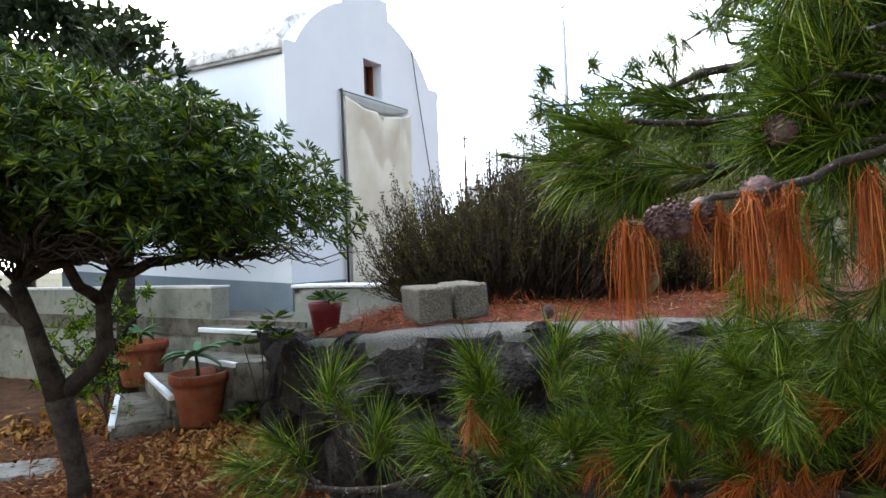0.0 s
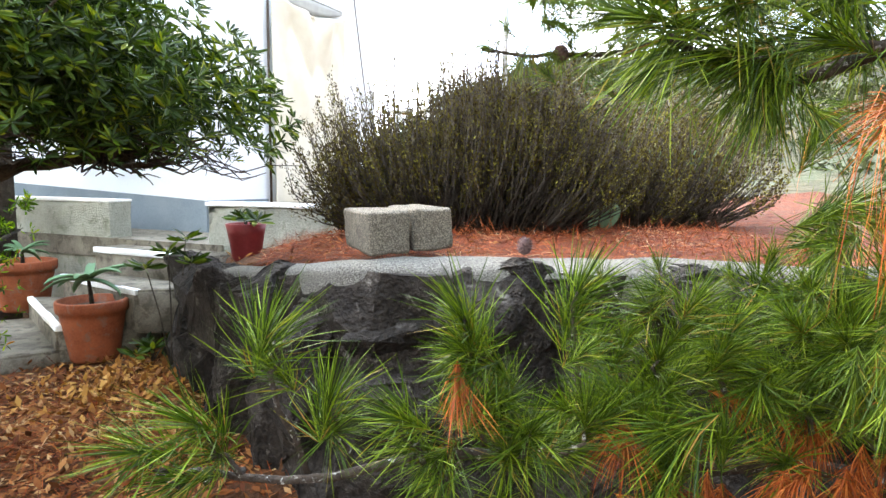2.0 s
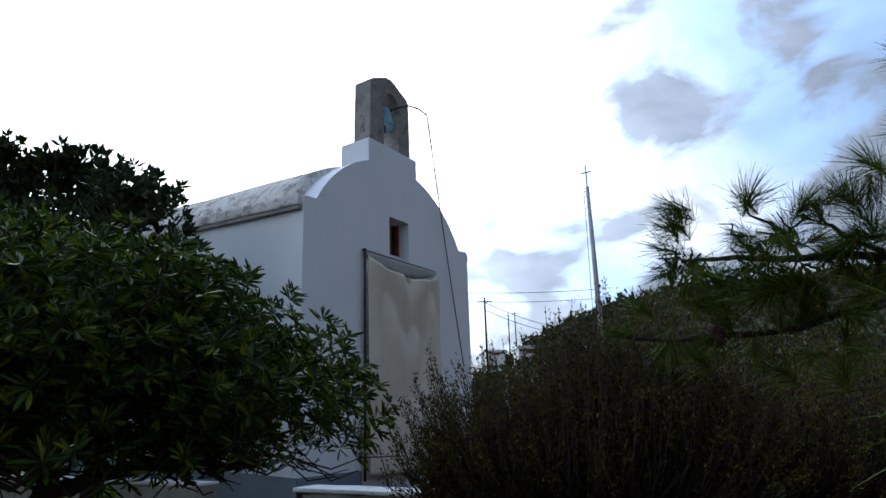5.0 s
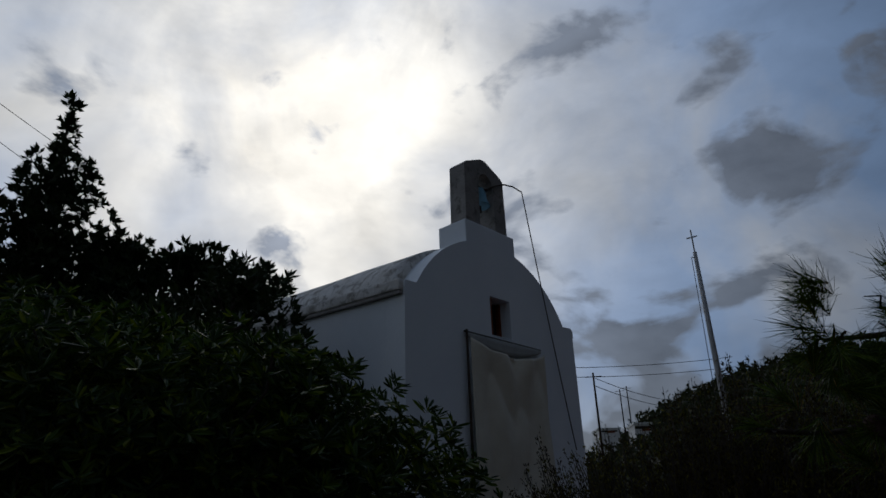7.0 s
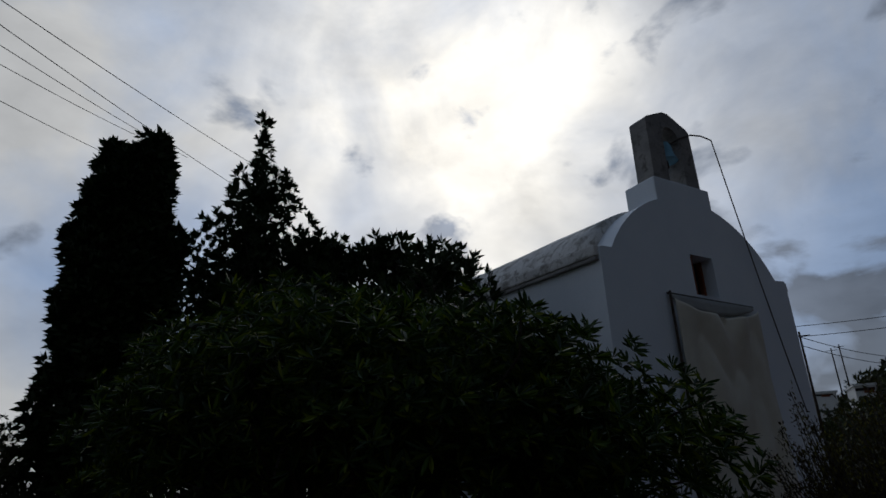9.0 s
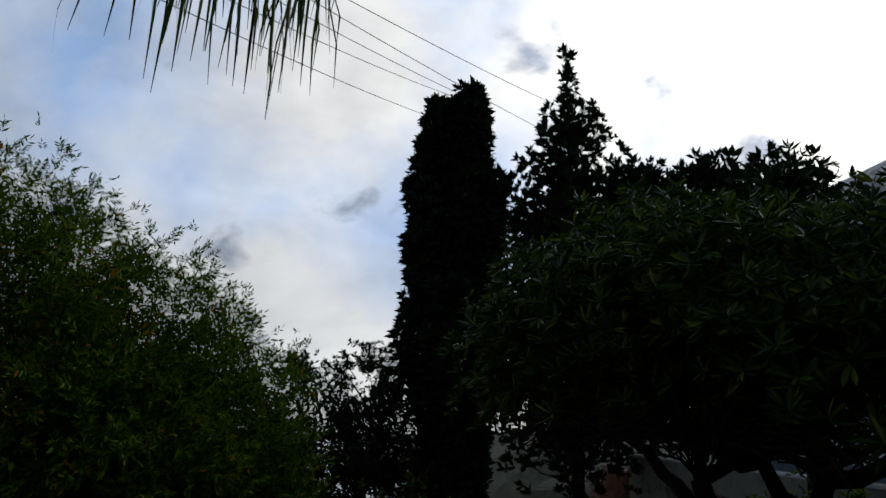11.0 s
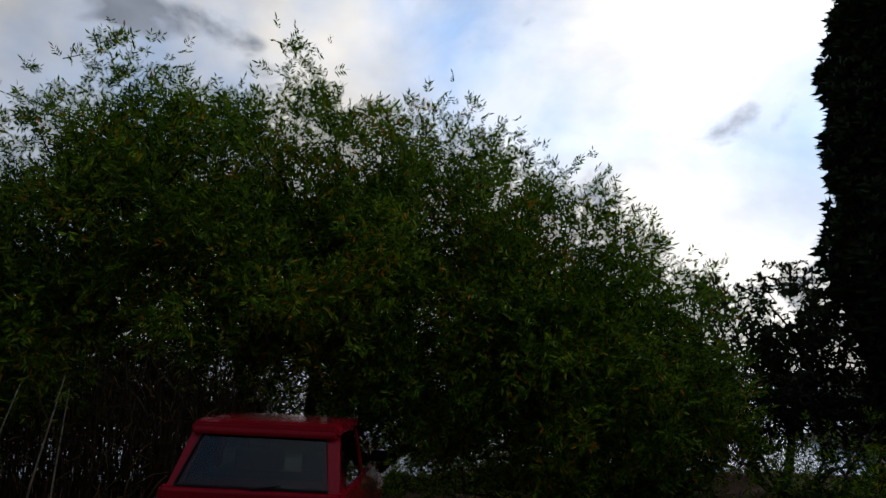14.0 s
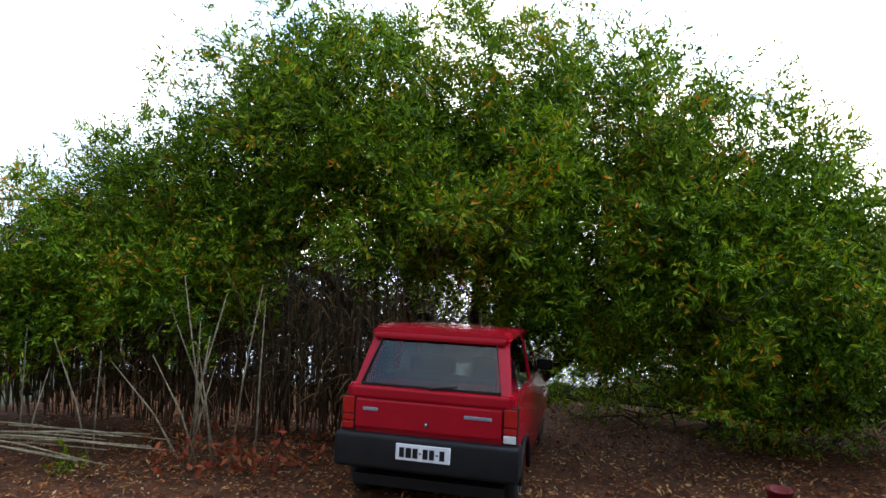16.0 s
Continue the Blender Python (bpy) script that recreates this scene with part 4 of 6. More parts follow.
pot("terracotta_pot", (-2.40, 6.05, 0.20), 0.265, 0.49, TERRA, "large round terracotta pot in front of the steps")
aloe((-2.40, 6.05, 0.62), 0.38, 10, 3, "young agave with broad green leaves and brown withered ones", 0.22, lean=(-0.03, 0.02))
pot("terracotta_pot", (-3.62, 7.45, 0.34), 0.30, 0.50, TERRA, "wide terracotta pot beside the mossy parapet")
aloe((-3.62, 7.45, 0.78), 0.26, 12, 5, "tufted grey-green aloe in a terracotta pot", 0.14)
pot("red_flowerpot", (-1.13, 5.80, 1.03), 0.155, 0.29, REDPLASTIC, "dark red plastic flowerpot on the ledge", rim=False)
sapling((-1.13, 5.80, 1.27), 0.10, 8, "small green seedling in the red pot", OLEANDER, 0.15, 3)
sapling((-1.62, 5.45, 0.25), 1.0, 11, "spindly oleander shoot growing before the rocks", OLEANDER, 0.155, 4)
sapling((-1.85, 5.75, 0.25), 0.12, 12, "low green shoots beside the pot", OLEANDER, 0.14, 4)


# ---- evergreen shrub tree over the steps ----
def evergreen_tree():
    rng = np.random.default_rng(21)
    base = Vector((-2.66, 4.42, lower(-2.66, 4.42) - 0.05))
    t = thing("evergreen_tree", Matrix.Translation(base), "low spreading evergreen tree with glossy leaf whorls and dark forked trunk", "tree")
    fork = Vector((-0.05, -0.03, 0.78))
    side = Vector((0.857, 0.515, 0))
    lines = [([Vector((0.06, 0.03, -0.1)), Vector((0.03, 0.02, 0.25)), Vector((-0.02, 0, 0.55)), fork], [0.085, 0.072, 0.078, 0.095])]
    # two crooked stems part low down, each forks again under the crown
    stem_a = [fork, side * -0.14 + Vector((0, 0, 1.06)), side * -0.24 + Vector((0.02, 0.05, 1.28)), side * -0.34 + Vector((0, 0.1, 1.58))]
    stem_b = [fork, side * 0.12 + Vector((0, 0, 0.94)), side * 0.23 + Vector((0, 0, 1.10)), side * 0.22 + Vector((0, 0.02, 1.42)), side * 0.30 + Vector((0, 0, 1.62))]
    lines += [(stem_a, [0.085, 0.066, 0.058, 0.05]), (stem_b, [0.075, 0.062, 0.062, 0.052, 0.045])]
    mains = [stem_a[-1], stem_b[-1], Vector((-0.75, -0.1, 1.78)), Vector((-0.1, 0.55, 1.74)), Vector((0.15, -0.55, 1.74)), Vector((0.85, 0.35, 1.72))]
    for m, f in ((mains[2], stem_a[2]), (mains[3], stem_a[-1]), (mains[4], stem_b[-2]), (mains[5], stem_b[-1])):
        lines += limbs(f, [m], rng, 0.048, 0.03, 0.10, 5)
    part("trunk", tubes("trunk", lines, BARK, 8), t)
    LOBES = [(0.40, 0.1, 2.05, 1.25, 1.2, 0.78), (-0.55, 0.25, 2.2, 1.3, 1.35, 0.95), (1.32, 0.25, 1.98, 0.70, 0.85, 0.46), (0.70, 0.10, 2.22, 0.85, 0.8, 0.66), (0.55, -0.45, 2.15, 0.82, 0.7, 0.72), (-0.2, -0.5, 2.22, 0.95, 0.75, 0.85), (-0.9, -0.3, 2.15, 0.8, 0.85, 0.8)]
    p, d = in_lobes(LOBES, 10000, rng, 0.5)
    flat = 1.86 - 0.17 * np.clip((p[:, 0] - 0.3) / 0.9, 0, 1) + 0.04 * np.sin(p[:, 0] * 5) + 0.03 * np.cos(p[:, 1] * 6)
    # sparse and twiggy along the underside
    keep = (p[:, 2] > flat) & (rng.random(len(p)) < 0.16 + 0.84 * np.clip((p[:, 2] - flat) / 0.45, 0, 1))
    p, d = p[keep], d[keep]
    branch = []
    for i in range(0, 160):
        q = Vector(p[rng.integers(len(p))])
        m = Vector(min(mains, key=lambda k: (Vector(k) - q).length))
        branch += limbs(m, [q], rng, 0.022, 0.005, 0.2, 6)
    for i in range(330):
        q = p[rng.integers(len(p))].copy()
        q[2] = 1.78 - 0.15 * min(1, max(0, (q[0] - 0.3) / 0.9)) + rng.uniform(-0.05, 0.2)
        m = Vector(min(mains, key=lambda k: (Vector(k) - Vector(q)).length))
        branch += limbs(m, [q], rng, 0.011, 0.003, 0.14, 7)
    tagged(part("twig_mass", tubes("twig_mass", branch, BARK, 5), t), kind="stuff")
    v, f = rosette(12, 0.088, rng, 0.38, (SLIM_V, BLADE_F))
    v2, f2 = rosette(11, 0.094, rng, 0.30, (SLIM_V, BLADE_F))
    head = d * [1, 1, 0.6] + [0, 0, 0.75]
    # whorls on the side of the path are parts of their own
    near = np.argsort(p[:, 1] - 0.6 * p[:, 0] - 0.5 * p[:, 2])[:290]
    rest = np.setdiff1d(np.arange(len(p)), near)
    half = len(rest) // 2
    part("crown", scatter("crown", v, f, frames(p[rest[:half]], head[rest[:half]], rng.uniform(0.75, 1.2, half), rng), OLEANDER), t)
    part("crown", scatter("crown", v2, f2, frames(p[rest[half:]], head[rest[half:]], rng.uniform(0.75, 1.2, len(rest) - half), rng), OLEANDER), t)
    shapes = [mesh_of("leaf_whorl", *rosette(13, 0.092, rng, 0.35, (LONG_V, LEAF_F)), OLEANDER) for i in range(6)]
    for j, i in enumerate(near):
        m = frames(p[i:i + 1], head[i:i + 1], rng.uniform(0.8, 1.2), rng)[0]
        part("leaf_whorl", shapes[j % 6], t, m=Matrix([list(r) for r in m] + [[0, 0, 0, 1]]))


evergreen_tree()


# ---- pine ----
def needle_tuft(count, length, rng, spread=1.0, droop=0.25, width=0.0016):
    """Long needles fanned out round a shoot along +y."""
    v, f = [], []
    for i in range(count):
        a = rng.uniform(0, 6.28)
        e = (rng.beta(1.5, 1.7)) * spread * 1.5
        d = Vector((math.cos(a) * math.sin(e), math.cos(e), math.sin(a) * math.sin(e)))
        L = length * rng.uniform(0.6, 1.1)
        root = Vector((0, rng.uniform(-0.55, 0.05) * length, 0))
        side = d.orthogonal().normalized()
        side.rotate(Matrix.Rotation(rng.uniform(0, 6.28), 3, d))
        o = len(v)
        bow = Vector(rng.normal(size=3)) * 0.07
        for s, w in ((0, 0.8), (0.4, 1.0), (0.75, 0.9), (1.0, 0.15)):
            q = root + d * L * s + bow * L * s * s - Vector((0, 0, 1)) * droop * L * s * s
            v += [q - side * width * w, q + side * width * w]
        f += [(o + k, o + k + 1, o + k + 3, o + k + 2) for k in (0, 2, 4)]
    return v, f


def hanging_bunch(count, length, rng, wide=0.035, width=0.0013):
    """Dead needles that bow out of a twig and hang straight down."""
    v, f = [], []
    for i in range(count):
        a, out = rng.uniform(0, 6.28), abs(rng.normal()) * wide
        root = Vector((rng.normal() * wide * 0.5, rng.normal() * wide * 0.3, rng.normal() * 0.012))
        c, L = Vector((math.cos(a), math.sin(a), 0)), length * rng.uniform(0.55, 1.1)
        side = Vector((-math.sin(a), math.cos(a), 0)) if i % 2 else Vector((1, 0, 0))
        o = len(v)
        for s, w in ((0, 0.8), (0.12, 1.0), (0.4, 1.0), (0.75, 0.9), (1.0, 0.15)):
            q = root + c * out * (1 - (1 - s) ** 3) * 1.3 + Vector((0, 0, 0.02 * math.sin(s * 3.1) - L * s ** 1.25)) + c * 0.01 * math.sin(s * 5 + i)
            v += [q - side * width * w, q + side * width * w]
        f += [(o + k, o + k + 1, o + k + 3, o + k + 2) for k in (0, 2, 4, 6)]
    return v, f


def pine_cone(p, size, seed):
    v, f = [], []
    core, cf = lathe([(0.10, -0.05), (0.36, 0.12), (0.40, 0.4), (0.28, 0.75), (0.05, 1.0)], 10)
    v += [Vector(c) for c in core]
    f += cf
    for i in range(70):
        s = i / 70
        a, r = i * 2.4, 0.44 * math.sin(0.35 + 2.5 * s) ** 0.7
        c = Vector((math.cos(a), math.sin(a), 0))
        d = Vector((-math.sin(a), math.cos(a), 0))
        q = Vector((0, 0, s)) + c * r
        o = len(v)
        w = 0.11 * (1 - 0.5 * s)
        v += [q - d * w - c * 0.1, q + d * w - c * 0.1, q + d * w + c * 0.03 + Vector((0, 0, 0.09)), q + c * 0.09 + Vector((0, 0, 0.04)), q - d * w + c * 0.03 + Vector((0, 0, 0.09))]
        f += [(o, o + 1, o + 2, o + 3), (o, o + 3, o + 4), (o + 2, o + 3, o + 4)]
    return mesh_of("cone", [Vector(q) * size for q in v], f, CONE)


def pine():
    rng = np.random.default_rng(33)
    t = thing("pine_tree", pose(2.9, 2.3, lower(2.9, 2.3)), "pine with long green needles, dead orange bunches and cones", "tree")
    root = Vector((2.9, 2.3, lower(2.9, 2.3)))
    lines = [([Vector((0, 0, -0.1)), Vector((0.05, 0.02, 0.9)), Vector((-0.05, 0, 1.8)), Vector((0.0, 0.1, 2.9)), Vector((0.05, 0.1, 4.2))], [0.17, 0.14, 0.12, 0.09, 0.05])]
    part("trunk", tubes("trunk", lines, PINEBARK, 10), t)
    shapes = [mesh_of("needle_tuft", *needle_tuft(135, 0.185, rng, 0.92, 0.10, 0.0014), PINEGREEN) for i in range(8)]
    shaggy = [mesh_of("needle_tuft", *needle_tuft(130, 0.205, rng, 0.76, 0.14, 0.0014), PINEGREEN) for i in range(4)]
    brown = [mesh_of("dead_needles", *needle_tuft(90, 0.20, rng, 0.62, 0.55), PINEDEAD) for i in range(3)]
    hanging = [mesh_of("dead_needles", *hanging_bunch(130, 0.24, rng, 0.022, 0.001), PINEDEAD) for i in range(3)]
    fresh = [mesh_of("needle_tuft", *hanging_bunch(20, 0.25, rng, 0.05, 0.0024), PINEGREEN) for i in range(2)]

    def twig(pts, r0, r1):
        pts = [Vector(p) - root for p in pts]
        n = len(pts) - 1
        fine = []
        for a, b in zip(pts, pts[1:]):
            for k in range(3):
                fine.append(a.lerp(b, k / 3) + Vector(rng.normal(size=3)) * 0.012)
        fine.append(pts[-1])
        part("branch", tubes("branch", [(fine, [r0 + (r1 - r0) * i / (len(fine) - 1) for i in range(len(fine))])], PINEBARK, 6), t)

    def tuft(p, d, size=1.0, kinds=None):
        kinds = kinds or shapes
        m = frames([Vector(p) - root], [d], size, rng)[0]
        # keep local z upright where the shoot lies level, so that the needles droop down
        y = Vector(d).normalized()
        x = y.cross(Vector((0, 0, 1)))
        x = x.normalized() if x.length > 0.2 else Vector((1, 0, 0))
        z = x.cross(y)
        q = Vector(p) - root
        part("needle_tuft" if kinds is not brown else "dead_needles", kinds[rng.integers(len(kinds))], t,
             m=Matrix(((x.x * size, y.x * size, z.x * size, q.x), (x.y * size, y.y * size, z.y * size, q.y), (x.z * size, y.z * size, z.z * size, q.z), (0, 0, 0, 1))))

    # low boughs before the rock wall: shoots from a lichened branch
    twig([(2.8, 2.35, 0.55), (1.8, 2.4, 0.72), (1.0, 2.42, 0.80), (0.45, 2.38, 0.88), (0.0, 2.35, 0.90), (-0.40, 2.35, 0.86), (-0.72, 2.34, 0.90)], 0.032, 0.008)
    LOW = [(-0.44, 2.32, 1.26, -0.25, 0, 0.9), (-0.28, 2.33, 1.08, -0.1, -0.1, 0.4), (-0.76, 2.3, 0.97, -1, -0.1, 0.15), (-0.62, 2.28, 1.05, -0.5, -0.3, 0.6), (0.08, 2.33, 1.30, -0.1, 0, 1), (0.10, 2.3, 1.16, -0.7, -0.2, 0.25),
           (0.40, 2.35, 1.36, 0.1, 0, 0.9), (0.45, 2.28, 1.02, 0.9, -0.2, 0.35), (0.25, 2.25, 1.00, 0.3, -0.4, 0.5), (0.62, 2.3, 1.18, -0.2, -0.2, 0.8), (0.85, 2.33, 1.25, 0.2, -0.1, 0.8), (0.60, 2.25, 0.86, -0.3, -0.5, -0.1),
           (1.05, 2.3, 1.10, -0.3, -0.3, 0.6), (1.22, 2.35, 1.32, 0.1, -0.1, 0.9), (1.32, 2.3, 1.05, 0.3, -0.4, 0.4), (0.95, 2.22, 0.90, 0.1, -0.6, 0.1), (1.5, 2.3, 1.2, 0.2, -0.3, 0.7), (0.0, 2.3, 0.92, -0.3, -0.5, 0.2), (-0.1, 2.26, 1.05, -0.4, -0.3, 0.6)]
    for x, y, z, dx, dy, dz in LOW:
        twig([(x - dx * 0.12 + 0.05, y + 0.06, 0.88), (x - dx * 0.1, y - dy * 0.1, z - 0.10), (x, y, z)], 0.011, 0.005)
        tuft((x, y, z), Vector((dx, dy, dz)) + Vector(rng.normal(size=3)) * 0.3, rng.uniform(0.9, 1.15))
        if rng.random() < 0.8:
            tuft((x - dx * 0.1, y - dy * 0.1, z - 0.09), (dx + rng.uniform(-0.5, 0.5), dy - 0.2, dz - 0.2), rng.uniform(0.8, 1.0))
    for x, y, z in ((0.06, 2.28, 1.12), (0.72, 2.2, 0.82), (1.2, 2.25, 0.85), (1.0, 2.3, 0.75), (1.5, 2.2, 0.9)):
        tuft((x, y, z), (rng.uniform(-0.3, 0.2), -0.1, -1), 0.75, brown)
    for i in range(64):
        x = rng.uniform(0.15, 2.4)
        p = (x, rng.uniform(2.15, 2.6), rng.uniform(0.40, 0.95 + 0.2 * min(1, x)))
        tuft(p, (rng.uniform(-1.2, 0.6), rng.uniform(-0.9, 0.2), rng.uniform(-0.5, 0.8)), rng.uniform(0.75, 1.15), shaggy if i % 3 == 0 else shapes)
    for i in range(36):
        x = rng.uniform(0.5, 1.7)
        tuft((x, rng.uniform(2.2, 2.6), rng.uniform(0.95, 1.28)), (rng.uniform(-0.8, 0.5), rng.uniform(-0.5, 0.2), rng.uniform(0.2, 1.0)), rng.uniform(0.6, 0.95), shapes if i % 4 else shaggy)
    for i in range(30):
        x = rng.uniform(0.05, 1.15)
        tuft((x, rng.uniform(2.2, 2.45), rng.uniform(1.0, 1.14 + 0.28 * min(1, x + 0.3))), (rng.uniform(-0.9, 0.6), rng.uniform(-0.5, 0.2), rng.uniform(0.1, 1.0)), rng.uniform(0.6, 0.85))
    for i in range(80):
        x = rng.uniform(0.95, 2.0)
        tuft((x, rng.uniform(1.9, 2.25), rng.uniform(1.15, 1.88)), (rng.uniform(-1.0, 0.4), rng.uniform(-0.6, 0.2), rng.uniform(-0.8, 0.4)), rng.uniform(0.75, 1.0), brown if i % 9 == 0 else shaggy if i % 2 else shapes)
    for i in range(46):
        tuft((rng.uniform(0.5, 2.2), rng.uniform(2.1, 2.4), rng.uniform(0.42, 1.05)), (rng.normal() * 0.9, rng.normal() * 0.5 - 0.3, rng.uniform(-1, 0.2)), rng.uniform(0.6, 0.9), brown)
    for i in range(150):
        x = rng.uniform(1.15, 3.2)
        p = (x, rng.uniform(2.3, 3.0), rng.uniform(1.0, 2.9))
        tuft(p, (rng.uniform(-1.0, 0.4), rng.uniform(-0.6, 0.3), rng.uniform(-0.8, 0.5)), rng.uniform(0.9, 1.3), shaggy if i % 2 else shapes)
    for i in range(70):
        x = rng.uniform(0.95, 2.3)
        p = (x, rng.uniform(1.5, 2.1), rng.uniform(2.2, 2.95))
        tuft(p, (rng.uniform(-1.0, 0.2), rng.uniform(-0.5, 0.3), rng.uniform(-0.8, 0.4)), rng.uniform(0.8, 1.1), shaggy if i % 2 else shapes)
        if i % 3 == 0:
            twig([(x + 0.9, 2.3, p[2] + 0.25), (x + 0.4, p[1] + 0.1, p[2] + 0.12), p], 0.018, 0.005)
    for i in range(120):
        x = 0.80 + 1.4 * rng.random()
        p = (x, rng.uniform(1.45, 1.7) + 0.4 * (x - 0.8), rng.uniform(1.88, 2.30 + 0.4 * min(1, x - 0.8)))
        tuft(p, (rng.uniform(-1.0, 0.2), rng.uniform(-0.6, 0.2), rng.uniform(-0.9, 0.4)), rng.uniform(0.8, 1.1), shaggy if i % 2 else shapes)
        if i % 4 == 0:
            twig([(x + 0.7, 2.4, p[2] + rng.uniform(0.0, 0.3)), (x + 0.3, p[1], p[2] + 0.06), p], 0.016, 0.005)
    for i in range(46):
        p = Vector((rng.uniform(1.0, 2.1), rng.uniform(1.5, 2.3), rng.uniform(1.95, 2.85)))
        d = Vector((rng.uniform(-0.5, 0.1), rng.normal() * 0.12, rng.uniform(-0.25, 0.3)))
        twig([p, p + d * 0.5 + Vector((0, 0, 0.03)), p + d], 0.008, 0.002)
    # short shoots on the ledge's near side
    for x, y, z in ((0.72, 3.02, 1.30), (0.92, 2.95, 1.34), (1.15, 2.85, 1.32), (1.35, 2.9, 1.38)):
        twig([(x + 0.1, y - 0.1, 1.0), (x, y, z)], 0.010, 0.005)
        tuft((x, y, z), (-0.2, -0.1, 0.9), 0.6)
    # hanging boughs above, towards the path
    twig([(2.9, 2.35, 2.5), (1.72, 1.93, 2.23), (1.23, 1.89, 2.07), (0.86, 1.85, 1.93), (0.61, 1.81, 1.86), (0.37, 1.81, 1.93)], 0.035, 0.008)
    twig([(2.9, 2.4, 2.9), (1.8, 2.05, 2.56), (1.31, 2.01, 2.36), (0.9, 1.97, 2.24), (0.57, 1.93, 2.15)], 0.035, 0.008)
    twig([(2.9, 2.45, 3.2), (2.1, 2.2, 3.05), (1.5, 1.9, 2.85), (1.1, 1.8, 2.75)], 0.03, 0.008)
    twig([(1.23, 1.89, 2.07), (1.02, 1.68, 1.99), (0.78, 1.6, 1.93)], 0.014, 0.006)
    twig([(2.1, 2.4, 2.4), (1.9, 2.0, 2.2), (1.5, 1.8, 2.1)], 0.018, 0.006)
    UP = [(0.33, 1.81, 1.96, -1, 0, 0.2), (0.42, 1.76, 2.03, -0.8, -0.1, 0.4), (0.51, 1.81, 1.91, -0.7, -0.2, -0.2), (0.59, 1.93, 2.16, -1, 0, 0.2), (0.7, 1.89, 2.11, -0.7, -0.3, 0.1), (0.78, 1.89, 2.03, -0.5, -0.3, -0.3),
          (0.9, 1.48, 2.57, -0.9, -0.1, 0.1), (0.98, 1.81, 2.19, -0.5, -0.3, 0.2), (1.06, 1.81, 2.07, -0.3, -0.4, -0.3), (1.19, 1.89, 2.32, -0.5, -0.2, 0.3), (1.27, 1.81, 2.11, -0.2, -0.5, -0.4), (1.39, 1.89, 2.23, -0.2, -0.5, 0.1),
          (0.8, 1.6, 1.95, -0.6, -0.3, 0), (0.94, 1.64, 2.01, -0.4, -0.3, -0.5), (1.15, 1.6, 2.56, -0.5, -0.3, -0.1), (1.43, 1.72, 2.52, -0.3, -0.4, -0.3), (1.06, 1.97, 2.36, -0.6, 0, 0.3), (1.31, 2.01, 2.44, -0.5, 0, 0.2),
          (1.56, 1.97, 2.36, -0.3, -0.3, 0.2), (1.23, 1.48, 2.03, -0.5, -0.4, 0)]
    for x, y, z, dx, dy, dz in UP:
        tuft((x, y, z), (dx, dy, dz), rng.uniform(0.95, 1.2), shaggy if rng.random() < 0.6 else shapes)
        tuft((x + 0.06, y + 0.02, z - 0.05), (dx * 0.5, dy - 0.2, dz - 0.5), rng.uniform(0.9, 1.1), shaggy)
    for x, y, z, k in ((0.325, 1.20, 1.745, 0.85), (0.350, 1.19, 1.735, 0.6), (0.50, 1.20, 1.77, 0.7), (0.555, 1.19, 1.785, 0.9), (0.63, 1.21, 1.79, 0.95), (0.95, 1.45, 1.85, 1.0), (1.2, 1.5, 1.9, 0.8)):
        part("dead_needles", hanging[rng.integers(3)], t, m=Matrix.Translation(Vector((x, y, z)) - root) @ Matrix.Rotation(rng.uniform(0, 6.28), 4, "Z") @ Matrix.Scale(k, 4))
    for i, (x, y, z, s) in enumerate(((0.385, 1.21, 1.765, 0.062), (0.48, 1.22, 1.79, 0.062), (0.6, 1.22, 1.815, 0.068), (0.8, 1.5, 1.95, 0.075), (0.42, 1.2, 1.715, 0.07))):
        part("cone", pine_cone((x, y, z), s, i), t, "purple-brown closed pine cone", Matrix.Translation(Vector((x, y, z)) - root) @ Matrix.Rotation(2.2 + i, 4, "X") @ Matrix.Rotation(i, 4, "Z"))
    twig([(2.6, 2.3, 2.2), (1.5, 1.75, 2.02), (0.95, 1.45, 1.90), (0.62, 1.22, 1.80), (0.45, 1.2, 1.76), (0.33, 1.2, 1.75)], 0.014, 0.005)
    for i in range(5):
        tuft((0.40 + 0.05 * i, 1.2, 1.75), (rng.normal() * 0.7, rng.normal() * 0.4, rng.uniform(-0.6, 0.4)), 0.35, brown)
    # farther bough seen against the sky
    twig([(2.9, 2.45, 2.5), (2.3, 3.0, 2.5), (1.7, 3.25, 2.47), (1.2, 3.3, 2.44), (0.85, 3.32, 2.46), (0.55, 3.34, 2.46)], 0.032, 0.006)
    twig([(2.3, 3.0, 2.5), (1.75, 3.25, 2.62), (1.55, 3.27, 2.72), (1.42, 3.27, 2.82)], 0.018, 0.005)
    twig([(1.7, 3.25, 2.47), (1.3, 3.3, 2.32), (0.9, 3.33, 2.22), (0.6, 3.35, 2.19), (0.30, 3.37, 2.21)], 0.020, 0.006)
    twig([(1.2, 3.3, 2.44), (1.05, 3.3, 2.55), (1.0, 3.3, 2.64)], 0.010, 0.004)
    twig([(0.95, 3.31, 2.46), (0.85, 3.31, 2.56), (0.78, 3.31, 2.66)], 0.009, 0.004)
    for i in range(34):
        x = rng.uniform(0.5, 1.75)
        z = 2.46 + rng.normal() * 0.05
        twig([(x, 3.31, z), (x - rng.uniform(0.02, 0.12), 3.3 + rng.normal() * 0.03, z + rng.normal() * 0.10)], 0.005, 0.002)
